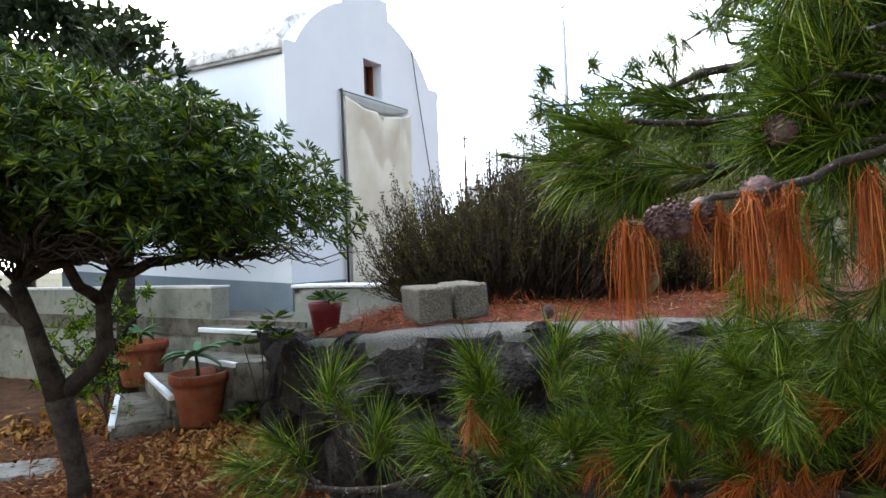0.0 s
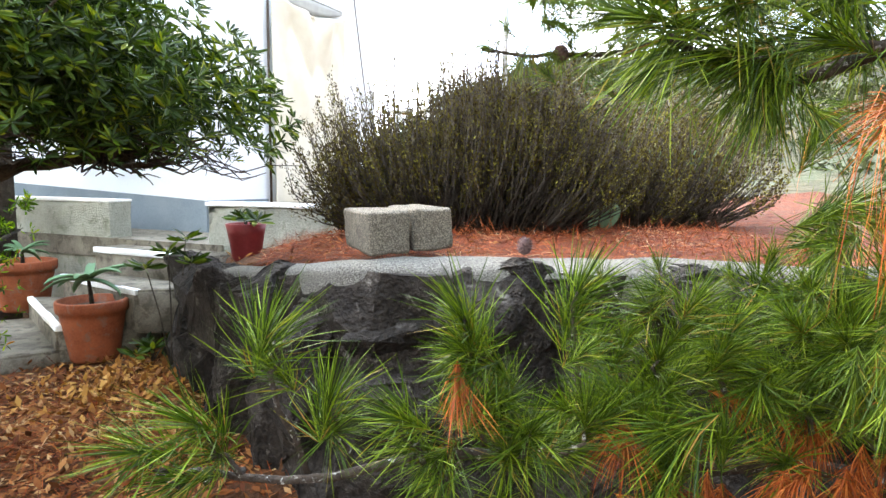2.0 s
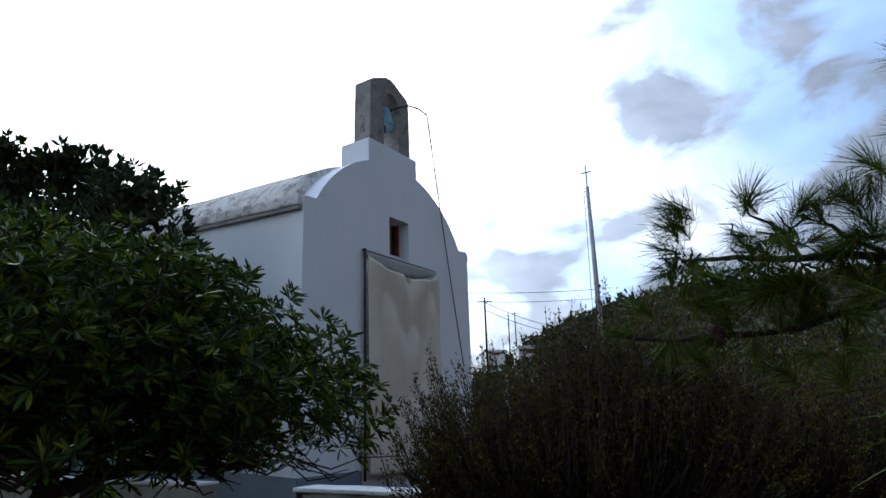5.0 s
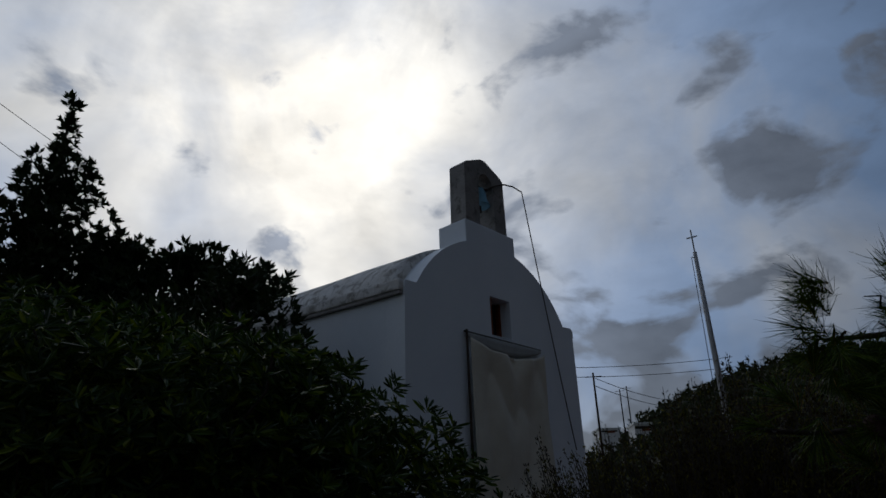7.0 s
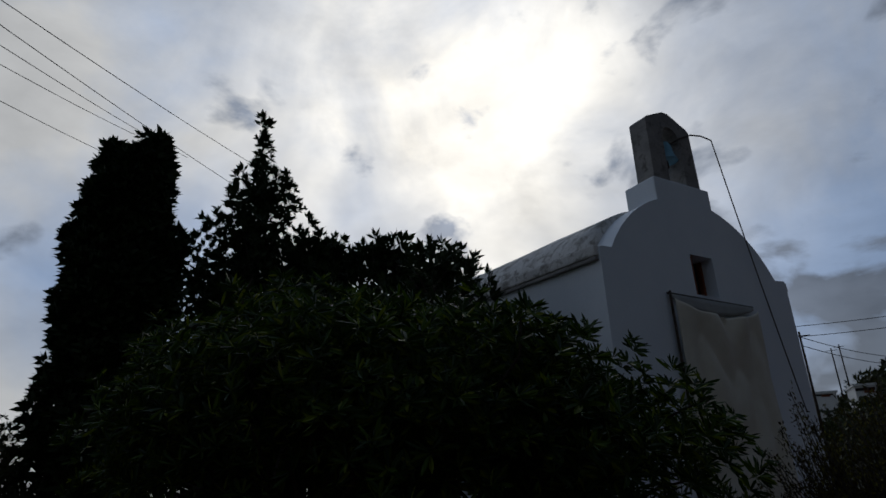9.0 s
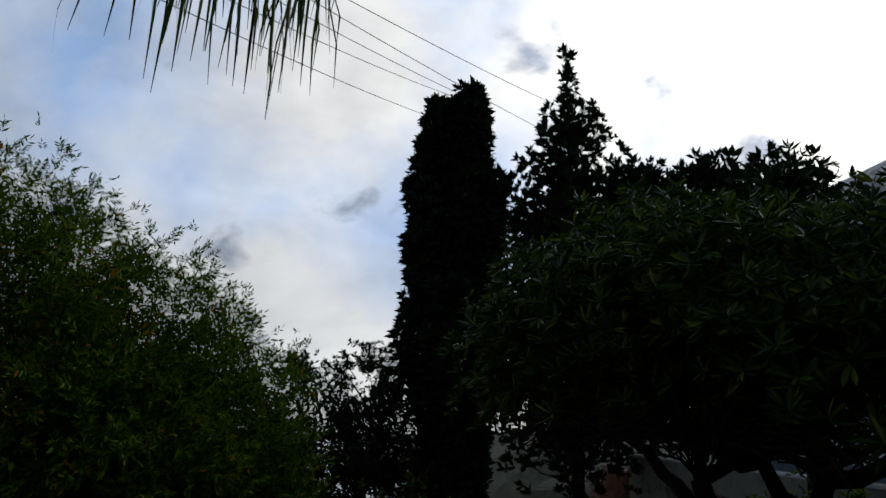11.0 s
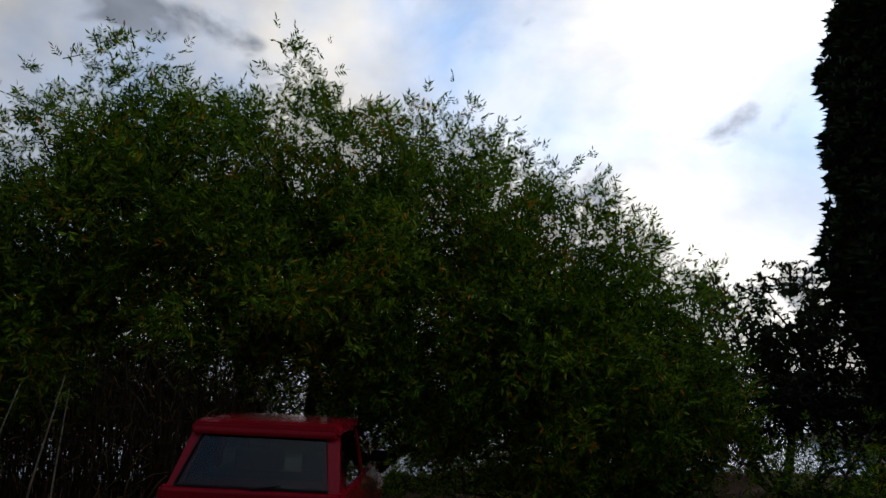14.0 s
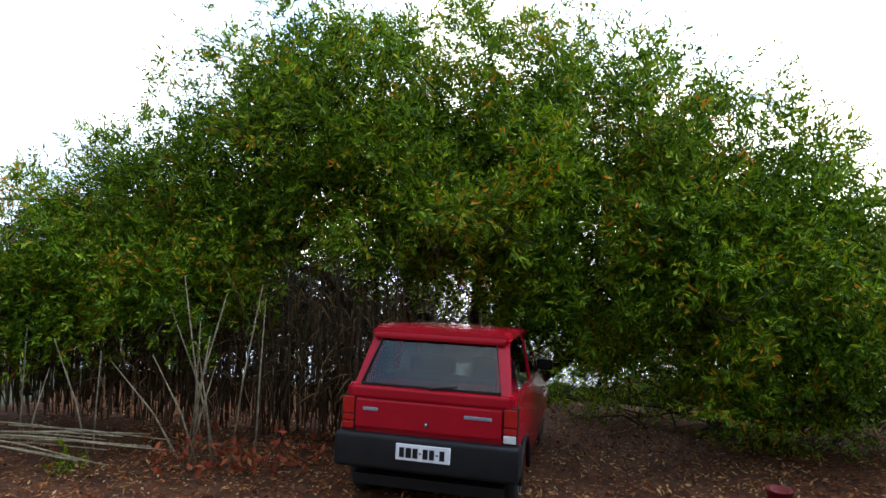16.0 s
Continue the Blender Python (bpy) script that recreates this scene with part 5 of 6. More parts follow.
    FAR = [(0.5, 3.34, 2.5, -0.9, 0, 0.3), (0.6, 3.34, 2.42, -0.5, 0, -0.5), (0.8, 3.31, 2.65, -0.5, 0, 0.7), (0.76, 3.32, 2.54, -0.6, 0, 0.1), (1.02, 3.3, 2.62, -0.3, 0, 0.8), (1.19, 3.29, 2.55, -0.2, -0.2, 0.5),
          (1.12, 3.29, 2.67, -0.3, 0, 0.9), (1.45, 3.26, 2.82, -0.6, 0, 0.6), (1.66, 3.26, 2.6, -0.2, -0.2, 0.6), (0.32, 3.37, 2.22, -1, 0, 0.2), (0.47, 3.36, 2.17, -0.3, 0, -0.7), (0.67, 3.34, 2.24, -0.3, 0, 0.7),
          (0.75, 3.34, 2.15, -0.2, -0.2, -0.7), (0.91, 3.31, 2.53, -0.3, -0.1, 0.6), (1.34, 3.29, 2.45, -0.1, -0.2, -0.5), (1.56, 3.26, 2.7, -0.2, 0, 0.7), (0.95, 3.3, 2.35, -0.2, -0.2, -0.6), (1.2, 3.3, 2.38, 0, -0.2, -0.6),
          (1.5, 3.25, 2.42, 0, -0.3, -0.5), (1.75, 3.2, 2.45, 0, -0.3, -0.4), (1.85, 3.2, 2.75, 0, 0, 0.8), (0.4, 3.36, 2.3, -0.6, 0, 0.6)]
    FAR += [(1.21, 2.99, 3.02, -0.4, 0, 0.6), (1.24, 3.08, 2.8, -0.7, 0, 0.2), (1.28, 3.05, 2.9, -0.5, 0, 0.5)]
    twig([(1.85, 3.2, 2.75), (1.4, 3.1, 2.8), (1.23, 3.0, 3.0)], 0.014, 0.005)
    for x, y, z, dx, dy, dz in FAR:
        tuft((x, y, z), (dx, dy, dz), rng.uniform(0.5, 0.72))
    for i in range(120):
        x = rng.uniform(0.5, 2.0)
        tuft((x, 3.3 + rng.normal() * 0.06, 2.37 + 0.16 * (x > 1.1) + rng.normal() * 0.13), (rng.uniform(-1, 0.3), rng.normal() * 0.3, rng.uniform(-0.7, 0.9)), rng.uniform(0.5, 0.75))
    part("cone", pine_cone((0, 0, 0), 0.07, 9), t, "dark closed pine cone", Matrix.Translation(Vector((0.62, 3.33, 2.22)) - root) @ Matrix.Rotation(2.5, 4, "X"))
    # big shoots close to the path
    twig([(2.6, 2.3, 2.1), (1.11, 1.82, 1.93), (0.68, 1.78, 1.91), (0.47, 1.77, 1.89)], 0.016, 0.006)
    twig([(2.6, 2.3, 2.3), (1.04, 1.85, 2.08), (0.57, 1.78, 2.03), (0.43, 1.78, 2.05)], 0.014, 0.006)
    for x, y, z, dx, dy, dz in ((0.47, 1.77, 1.89, -1, 0.05, -0.05), (0.53, 1.77, 1.87, -0.7, 0, -0.7), (0.43, 1.78, 2.05, -1, 0.1, 0.15), (0.57, 1.78, 1.84, -0.5, 0.1, -0.9), (0.62, 1.71, 1.91, -0.7, 0, 0.2)):
        tuft((x, y, z), (dx, dy, dz), rng.uniform(0.85, 1.0), shaggy)
    # the bough that hangs over the path
    twig([(2.9, 2.45, 3.7), (1.2, 1.9, 3.5), (-0.3, 1.5, 3.1), (-1.1, 1.32, 2.82), (-1.45, 1.36, 2.66), (-1.70, 1.43, 2.64)], 0.04, 0.008)
    for x, y, z in ((-1.52, 1.23, 2.50), (-1.57, 1.29, 2.53), (-1.55, 1.19, 2.52), (-1.66, 1.37, 2.60), (-1.69, 1.43, 2.63)):
        part("needle_tuft", fresh[rng.integers(2)], t, m=Matrix.Translation(Vector((x, y, z)) - root) @ Matrix.Rotation(rng.uniform(0, 6.28), 4, "Z"))
    # unseen crown boughs added over the near path to shade the pine and ground
    for i in range(9):
        a, z = Vector((2.9, 2.35, 3.0 + 0.15 * i)), 3.2 + 0.14 * i
        tip = Vector((0.2 + 0.35 * i, -1.4 + 0.22 * (i % 4), z))
        twig([a, a.lerp(tip, 0.5) + Vector((0, 0, 0.25)), tip], 0.05, 0.012)
    for i in range(240):
        tuft((rng.uniform(0.2, 3.6), rng.uniform(-1.6, 0.75), rng.uniform(3.1, 4.4)), (rng.normal(), rng.normal(), rng.uniform(-0.6, 0.5)), rng.uniform(1.3, 1.7), shaggy)
    # the rest of the crown, above and behind the view
    for i in range(60):
        a, r, z = rng.uniform(0, 6.28), rng.uniform(0.3, 1.3), rng.uniform(2.9, 4.6)
        p = (2.9 + r * math.cos(a), 2.4 + r * math.sin(a), z)
        tuft(p, (math.cos(a), math.sin(a), rng.uniform(-0.3, 0.6)), rng.uniform(0.9, 1.3))
        twig([(2.9, 2.4, z - 0.2), p], 0.016, 0.005)


pine()
ob = part("fallen_cone", pine_cone((0, 0, 0), 0.075, 5), m=Matrix.Translation((0.53, 3.50, 1.335)) @ Matrix.Rotation(0.3, 4, "X"))
tagged(ob, "fallen dark pine cone lying on the ledge", "pine cone")


# ---- heath shrub behind the blocks ----
def heath_bush(name, p, lobes, stems, seed, label, leaf=0.022, material=None, wood=None, tall=1.0):
    rng = np.random.default_rng(seed)
    t = thing(name, pose(*p), label, "shrub")
    tips, _ = in_lobes(lobes, stems, rng, 0.75)
    tips = tips[tips[:, 2] > 0.12]
    lines, pos, head = [], [], []
    for tip in tips:
        tip = Vector(tip)
        foot = Vector((tip.x * 0.55 + rng.normal() * 0.08, tip.y * 0.55 + rng.normal() * 0.06, 0.0))
        mid = foot.lerp(tip, 0.55) + Vector((rng.normal() * 0.05, rng.normal() * 0.05, 0.0)) + Vector((tip.x - foot.x, tip.y - foot.y, 0)) * 0.15
        lines.append(([foot, mid, tip], [0.006, 0.0045, 0.0018]))
        up = (tip - mid).normalized()
        n = 34
        s = rng.random(n) ** 0.7
        for k in range(n):
            q = mid.lerp(tip, s[k])
            pos.append(q + Vector(rng.normal(size=3)) * 0.016)
            head.append(up * 0.9 + Vector(rng.normal(size=3)) * 0.55)
    tagged(part("stem_mass", tubes("stem_mass", lines, wood or BARK, 3), t), kind="stuff")
    part("foliage", scatter("foliage", SMALL_V, SMALL_F, frames(pos, head, rng.uniform(0.7, 1.5, len(pos)) * leaf, rng), material or HEATH), t)


heath_bush("heath_shrub", (0.55, 5.45, 1.24), [(-0.15, 0, 0.68, 1.05, 0.6, 0.62), (0.35, 0.05, 0.92, 0.75, 0.6, 0.68), (0.15, 0.0, 0.84, 0.6, 0.5, 0.7), (-0.85, 0, 0.52, 0.5, 0.5, 0.6), (0.8, -0.05, 0.8, 0.6, 0.5, 0.68)], 3000, 51, "dense upright olive-brown heath shrub behind the concrete blocks", 0.021)
heath_bush("heath_shrub", (1.95, 6.2, 1.24), [(0, 0, 0.6, 0.9, 0.7, 0.75), (0.9, 0.1, 0.7, 0.9, 0.7, 0.8)], 800, 52, "olive-brown heath shrub on the terrace", 0.028)
heath_bush("heath_shrub", (0.9, 8.3, 1.24), [(0, 0, 0.6, 0.9, 0.8, 0.8), (1.3, 0.2, 0.7, 1.0, 0.8, 0.9), (2.8, 0.3, 0.8, 1.2, 0.9, 1.0)], 900, 53, "dark heath shrubs below the hill", 0.03)


def prickly_pear(p, pads, seed):
    rng = np.random.default_rng(seed)
    t = thing("prickly_pear", pose(*p), "grey-green prickly pear cactus with flat oval pads", "cactus")
    for (x, y, z, s, rx, ry, rz) in pads:
        bm = bmesh.new()
        bmesh.ops.create_uvsphere(bm, u_segments=14, v_segments=10, radius=1)
        for v in bm.verts:
            v.co = Vector((v.co.x * 0.62 * (1 + 0.2 * v.co.z), v.co.y * 0.09, v.co.z + 1)) * s
        part("pad", bm_mesh("pad", bm, CACTUS, True), t, m=pose(x, y, z, rx, ry, rz))


prickly_pear((1.65, 5.73, 1.25), [(0, 0, 0, 0.13, 5, -8, 20), (0.0, 0, 0.24, 0.15, 0, -14, 15), (0.10, 0.02, 0.02, 0.12, -8, 25, -20)], 1)
prickly_pear((3.4, 7.9, 1.25), [(0, 0, 0.0, 0.2, 0, 0, 10), (0.0, 0, 0.36, 0.17, 6, -25, 0), (0.05, 0, 0.36, 0.17, -4, 28, 15), (-0.1, 0, 0.64, 0.14, 0, -50, 10), (0.2, 0, 0.62, 0.14, 0, 45, -15), (0.0, 0.05, 0.62, 0.15, 8, 5, 30), (0.45, 0.1, 0.0, 0.2, 0, 10, 40), (0.5, 0.1, 0.36, 0.16, 0, 25, 20), (0.42, 0.1, 0.36, 0.15, 0, -20, 50)], 2)


# ---- far trees ----
def needle_tree(name, p, height, lobes, count, seed, label, spray=0.13, material=None, trunk=0.14, shell=0.6, leaf=None):
    rng = np.random.default_rng(seed)
    t = thing(name, pose(*p), label, "tree")
    q, d = in_lobes(lobes, count, rng, shell)
    lines = [([Vector((0, 0, -0.3)), Vector((0.05, 0, height * 0.5)), Vector((0, 0, height * 0.93))], [trunk, trunk * 0.6, 0.02])]
    part("trunk", tubes("trunk", lines, BARK, 8), t)
    arms = []
    for i in range(min(120, count // 30)):
        tip = Vector(q[rng.integers(len(q))])
        foot = Vector((0, 0, max(0.2, tip.z * rng.uniform(0.55, 0.9))))
        arms += limbs(foot, [tip], rng, 0.03, 0.006, 0.2, 4)
    tagged(part("twig_mass", tubes("twig_mass", arms, BARK, 4), t), kind="stuff")
    v, f = leaf if leaf else rosette(8, 1.0, rng, 0.7, (SMALL_V, SMALL_F))
    part("crown", scatter("crown", v, f, frames(q, d * [1, 1, 0.5] + [0, 0, 0.8], rng.uniform(0.6, 1.4, len(q)) * spray, rng), material or CYPRESSLEAF), t)


g = lower(-10, 7.5)
needle_tree("cypress", (-9.98, 7.80, g), 8.5, [(0.15, 0.1, 1.5, 0.5, 0.5, 1.6), (0.05, 0, 3.5, 0.86, 0.86, 1.8), (0.05, 0, 5.2, 0.86, 0.86, 1.7), (0.1, 0.1, 6.9, 0.60, 0.60, 1.2), (-0.38, -0.15, 7.85, 0.24, 0.24, 0.45), (-0.25, -0.1, 7.0, 0.5, 0.5, 0.7), (0.0, 0.0, 7.6, 0.4, 0.4, 0.45), (0.2, 0.2, 7.8, 0.34, 0.34, 0.7), (-0.6, -0.35, 6.4, 0.3, 0.3, 0.35), (0.5, 0.45, 6.2, 0.34, 0.34, 0.5), (-0.55, -0.3, 5.0, 0.30, 0.30, 0.5)], 8500, 61, "tall dense dark columnar cypress", 0.18, shell=0.55)
needle_tree("conifer", (-9.75, 10.75, g), 10.6, [(0, 0, 3.0, 2.2, 2.2, 2.2), (0.1, 0, 5.0, 1.6, 1.6, 1.6), (-1.1, 0, 6.3, 0.9, 0.9, 0.9), (0.1, 0, 6.9, 1.3, 1.3, 1.3), (0.1, 0, 8.3, 0.75, 0.75, 0.9), (1.5, 0.3, 6.7, 0.7, 0.7, 0.5), (0, 0, 9.6, 0.2, 0.2, 0.8), (1.2, 0.3, 5.9, 0.9, 0.8, 0.7)], 5200, 62, "dark open-crowned conifer with a thin pointed top", 0.17, shell=0.85)
needle_tree("shrubby_tree", (-7.4, 11.2, g + 0.2), 6.6, [(0, 0, 4.0, 1.9, 1.6, 2.2), (-0.8, 0, 6.2, 0.6, 0.6, 0.6), (0.5, 0.2, 6.2, 0.7, 0.6, 0.5), (1.6, 0.2, 5.4, 0.9, 0.8, 0.8), (-1.2, 0, 5.2, 0.8, 0.8, 0.9)], 4600, 63, "dark shrubby tree behind the evergreen", 0.17, shell=0.85)
needle_tree("small_tree", (-3.95, 7.75, lower(-3.95, 7)), 4.6, [(0, 0, 3.0, 1.2, 1.0, 1.2), (0.05, 0.05, 4.35, 0.5, 0.45, 0.42), (-0.8, 0, 3.9, 0.5, 0.45, 0.4), (-1.3, 0.4, 3.2, 0.8, 0.7, 0.8), (0.5, 0.1, 4.0, 0.3, 0.3, 0.25)], 1250, 64, "small dark tree standing beside the parapet", 0.12, shell=0.85)


def broadleaf(name, p, height, lobes, count, seed, label, leaf, material, size, trunks, limb_count=70, shell=0.7, floor=None):
    rng = np.random.default_rng(seed)
    t = thing(name, pose(*p), label, "tree")
    cq, cd = in_lobes(lobes, max(20, count // 40), rng, shell)
    pick = rng.integers(len(cq), size=count)
    spread = rng.uniform(0.07, 0.20, len(cq))[pick]
    off = rng.normal(size=(count, 3))
    q, d = cq[pick] + off * spread[:, None], cd[pick] * 0.6 + off * 0.5
    if floor is not None:
        keep = q[:, 2] > floor - 0.45 * ((q[:, 1] < -1.8) | (q[:, 1] > 0.5)) + 0.12 * np.sin(q[:, 1] * 3.1)
        q, d = q[keep], d[keep]
    lines, heads = [], []
    for foot, head, r in trunks:
        lines += limbs(foot, [head], rng, r, r * 0.6, 0.10, 6)
        heads.append(Vector(head))
    part("trunk", tubes("trunk", lines, BARK, 8), t)
    arms = []
    for i in range(limb_count):
        tip = Vector(q[rng.integers(len(q))])
        foot = min(heads, key=lambda h: (h - tip).length)
        arms += limbs(foot, [tip], rng, 0.045, 0.006, 0.35, 7)
    # shoots that stand out of the crown
    tops = np.argsort(-q[:, 2] - 0.3 * d[:, 2])[:300]
    shoots_p, shoots_d = [], []
    for i in rng.choice(tops, 40):
        a = Vector(q[i])
        b = a + Vector((rng.normal() * 0.12, rng.normal() * 0.12, rng.uniform(0.05, 0.12)))
        arms.append(([a, a.lerp(b, 0.5) + Vector(rng.normal(size=3)) * 0.02, b], [0.006, 0.005, 0.003]))
        for k in range(5):
            shoots_p.append(a.lerp(b, (k + 1) / 5))
            shoots_d.append(Vector((rng.normal(), rng.normal(), 0.6)))
    tagged(part("twig_mass", tubes("twig_mass", arms, BARK, 5), t), kind="stuff")
    q = np.vstack([q, shoots_p])
    h = np.vstack([d * [1, 1, 0.6] + [0, 0, 0.15] + rng.normal(size=d.shape) * 0.45, shoots_d])
    third = len(q) // 3
    for k in range(3):
        v, f = leaf(rng)
        sl = slice(k * third, (k + 1) * third if k < 2 else len(q))
        part("crown", scatter("crown", v, f, frames(q[sl], h[sl], rng.uniform(0.75, 1.25, len(q[sl])) * size, rng), material), t)


PT = (-9.6, -0.6, -0.42)
broadleaf("leafy_tree", PT, 5.4, [(0.5, -0.2, 3.75, 1.9, 2.0, 1.5), (0.6, -2.0, 3.60, 1.7, 1.6, 1.5), (0.7, -3.4, 2.65, 1.6, 1.3, 1.4), (0.4, 1.8, 3.50, 1.8, 1.6, 1.40), (0.3, 3.1, 2.80, 1.7, 1.4, 1.40), (0.2, 4.3, 2.0, 1.6, 1.1, 1.25), (1.3, -4.8, 1.75, 1.2, 1.4, 1.15), (1.6, 0.2, 2.7, 1.2, 2.0, 0.9), (1.4, 3.0, 1.9, 1.2, 1.5, 1.2), (1.7, -3.2, 2.1, 1.1, 1.6, 0.9), (2.0, -2.4, 1.75, 0.7, 1.3, 0.45), (2.0, -5.0, 1.35, 0.8, 1.5, 0.8), (0.9, 1.7, 1.75, 1.0, 1.3, 0.9), (0.9, 3.1, 1.35, 0.9, 1.2, 0.9), (0.9, 0.6, 2.0, 0.9, 1.0, 0.6), (0.7, 1.2, 1.45, 0.8, 0.9, 0.7)], 64000, 71,
          "broad leafy tree with bright green feathery foliage over the car", lambda r: pinnate(4, 1.0, r), PISTACHE, 0.195, [((0, 0.1, -0.1), (0.3, -0.7, 1.9), 0.13), ((0.1, 0.2, -0.1), (0.2, 0.8, 1.9), 0.12), ((0, 0.3, -0.1), (-0.1, 0.2, 2.3), 0.12), ((0.0, 0.0, -0.1), (0.5, -2.2, 2.0), 0.10), ((0.1, 0.4, -0.1), (0.4, 2.4, 1.9), 0.10)], 170, 0.75, 1.05)
broadleaf("olive_tree", (-10.6, 6.2, -0.3), 3.6, [(0, 0.3, 2.25, 1.0, 1.5, 1.15), (0, -1.2, 2.05, 0.9, 1.0, 1.2), (0.2, 1.4, 1.5, 0.9, 1.0, 1.3), (0.1, -0.2, 1.2, 0.9, 1.8, 1.0)], 6500, 72,
          "airy grey-green tree beside the cypress", lambda r: rosette(6, 0.55, r, 0.4, (SMALL_V, SMALL_F)), OLIVE, 0.17, [((0, 0, -0.1), (0, 0.5, 1.3), 0.08), ((0, 0.1, -0.1), (0.1, -0.9, 1.2), 0.07)], 110, 0.9)
broadleaf("young_shrub", (-3.35, 6.15, 0.12), 1.5, [(0, 0, 0.95, 0.32, 0.3, 0.5), (-0.25, 0.1, 0.6, 0.25, 0.25, 0.4)], 260, 75,
          "thin yellow-green shrub beside the tree trunk", lambda r: rosette(5, 0.4, r, 0.3), PISTACHE, 0.16, [((0, 0, -0.05), (0.02, 0, 0.6), 0.015), ((0.05, 0.1, -0.05), (-0.2, 0.1, 0.5), 0.012)], 24, 0.9)
broadleaf("undergrowth", (-8.9, 3.6, -0.36), 1.6, [(0.3, 0, 0.7, 1.0, 1.4, 0.8), (0.9, 1.6, 0.6, 0.9, 1.2, 0.7), (1.6, 2.8, 0.5, 1.0, 1.2, 0.6), (-1.3, -1.6, 0.35, 0.8, 1.3, 0.55), (-1.6, -2.6, 0.55, 0.7, 0.8, 0.6)], 7500, 73,
          "low dark undergrowth of thin leafy twigs", lambda r: pinnate(3, 1.0, r), PISTACHE, 0.14, [((0, 0, -0.1), (0, 0.3, 0.5), 0.03), ((0.4, 1.2, -0.1), (0.5, 1.5, 0.5), 0.03)], 120, 0.9)


broadleaf("hedge", (-12.4, -0.5, -0.5), 2.6, [(0, -5, 1.0, 1.0, 2.2, 1.5), (0, -1.9, 1.2, 1.0, 2.2, 1.7), (0.2, 6.2, 0.5, 1.0, 1.2, 0.6), (0, -8, 1.2, 1.0, 2.2, 1.6)], 7200, 74,
          "dark hedge of leafy scrub behind the tree", lambda r: pinnate(4, 1.0, r), OLIVE, 0.31, [((0, -2, -0.1), (0, -2, 0.8), 0.05), ((0, 2, -0.1), (0, 2, 0.8), 0.05)], 120, 0.9)


# ---- cane thicket ----
def canes():
    rng = np.random.default_rng(81)
    t = thing("cane_thicket", pose(-8.2, -3.6, -0.40), "thicket of dry brown canes under the leafy tree", "reeds", kind="stuff")
    lines, pos, head = [], [], []
    for i in range(1000):
        x, y = rng.uniform(-1.4, 0.35), rng.uniform(-3.4, 2.7)
        h = rng.uniform(1.0, 2.7)
        lean = Vector((rng.normal() * 0.25 + 0.06, rng.normal() * (0.14 if rng.random() < 0.8 else 0.5), 0))
        a = Vector((x, y, 0))
        one = ([a, a + lean * 0.35 + Vector((0, 0, h * 0.5)), a + lean + Vector((0, 0, h))], [0.0075, 0.006, 0.003])
        if x > 0.12:
            part("stalk", tubes("stalk", [one], CANE, 5), t)
        else:
            lines.append(one)
        for k in range(5):
            s = rng.uniform(0.25, 1)
            pos.append(a + lean * s * s + Vector((0, 0, h * s)))
            head.append(Vector((rng.normal(), rng.normal(), rng.uniform(-1.2, 0.4))))
    part("stalk_mass", tubes("stalk_mass", lines, CANE, 5), t)
    part("dry_leaves", scatter("dry_leaves", [(0, 0, 0), (0.03, 0.4, 0.02), (0, 1, -0.25), (-0.03, 0.4, 0.02)], SMALL_F, frames(pos, head, rng.uniform(0.2, 0.45, len(pos)), rng, False), DRYCANELEAF), t)
    for i in range(15):
        # most fan out of one clump, a few stand apart
        y = -2.75 + 0.12 * rng.normal() if i < 10 else rng.uniform(-5.0, -1.6)
        a = Vector((rng.uniform(-7.2, -6.9), y, lower(-7.2, y)))
        h, lean = rng.uniform(0.9, 1.9), Vector((rng.normal() * 0.1, rng.normal() * 0.4, 0))
        me = tubes("cane", [([a, a + lean * 0.4 + Vector((0, 0, h * 0.5)), a + lean + Vector((0, 0, h))], [0.011, 0.009, 0.005])], PALECANE, 6)
        tagged(part("cane", me), "single pale dry cane standing before the thicket", "cane", group="standing canes")
    for i in range(13):
        a = Vector((rng.uniform(-6.9, -6.2), rng.uniform(-5.6, -4.2), -0.27 + 0.007 * i))
        d = Vector((rng.normal() * 0.15 - 0.2, rng.uniform(1.2, 2.0), rng.uniform(-0.08, 0.06)))
        me = tubes("cut_cane", [([a, a + d * 0.5 + Vector((0, 0, 0.02)), a + d], [0.009, 0.008, 0.005])], PALECANE, 6)
        tagged(part("cut_cane", me), "cut pale cane lying on the ground", "cane", group="canes on the ground")


canes()
rng = np.random.default_rng(82)
for k, (x, y, s) in enumerate(((-6.75, -2.75, 0.26), (-7.0, -1.75, 0.24), (-6.9, -2.25, 0.2), (-6.6, -3.9, 0.15))):
    m = 90
    a = rng.normal(size=(m, 3)) * [s * 0.7, s * 0.7, s * 0.4] + [0, 0, s * 0.6]
    ob = part("dry_red_weed", scatter("dry_red_weed", SMALL_V, SMALL_F, frames(a, rng.normal(size=(m, 3)) + [0, 0, 0.4], rng.uniform(0.05, 0.12, m), rng), REDLEAF if k < 3 else PISTACHE), m=pose(x, y, lower(x, y)))
    tagged(ob, "clump of withered red-brown leaves before the canes" if k < 3 else "small green weed before the canes", "weed", kind="stuff")


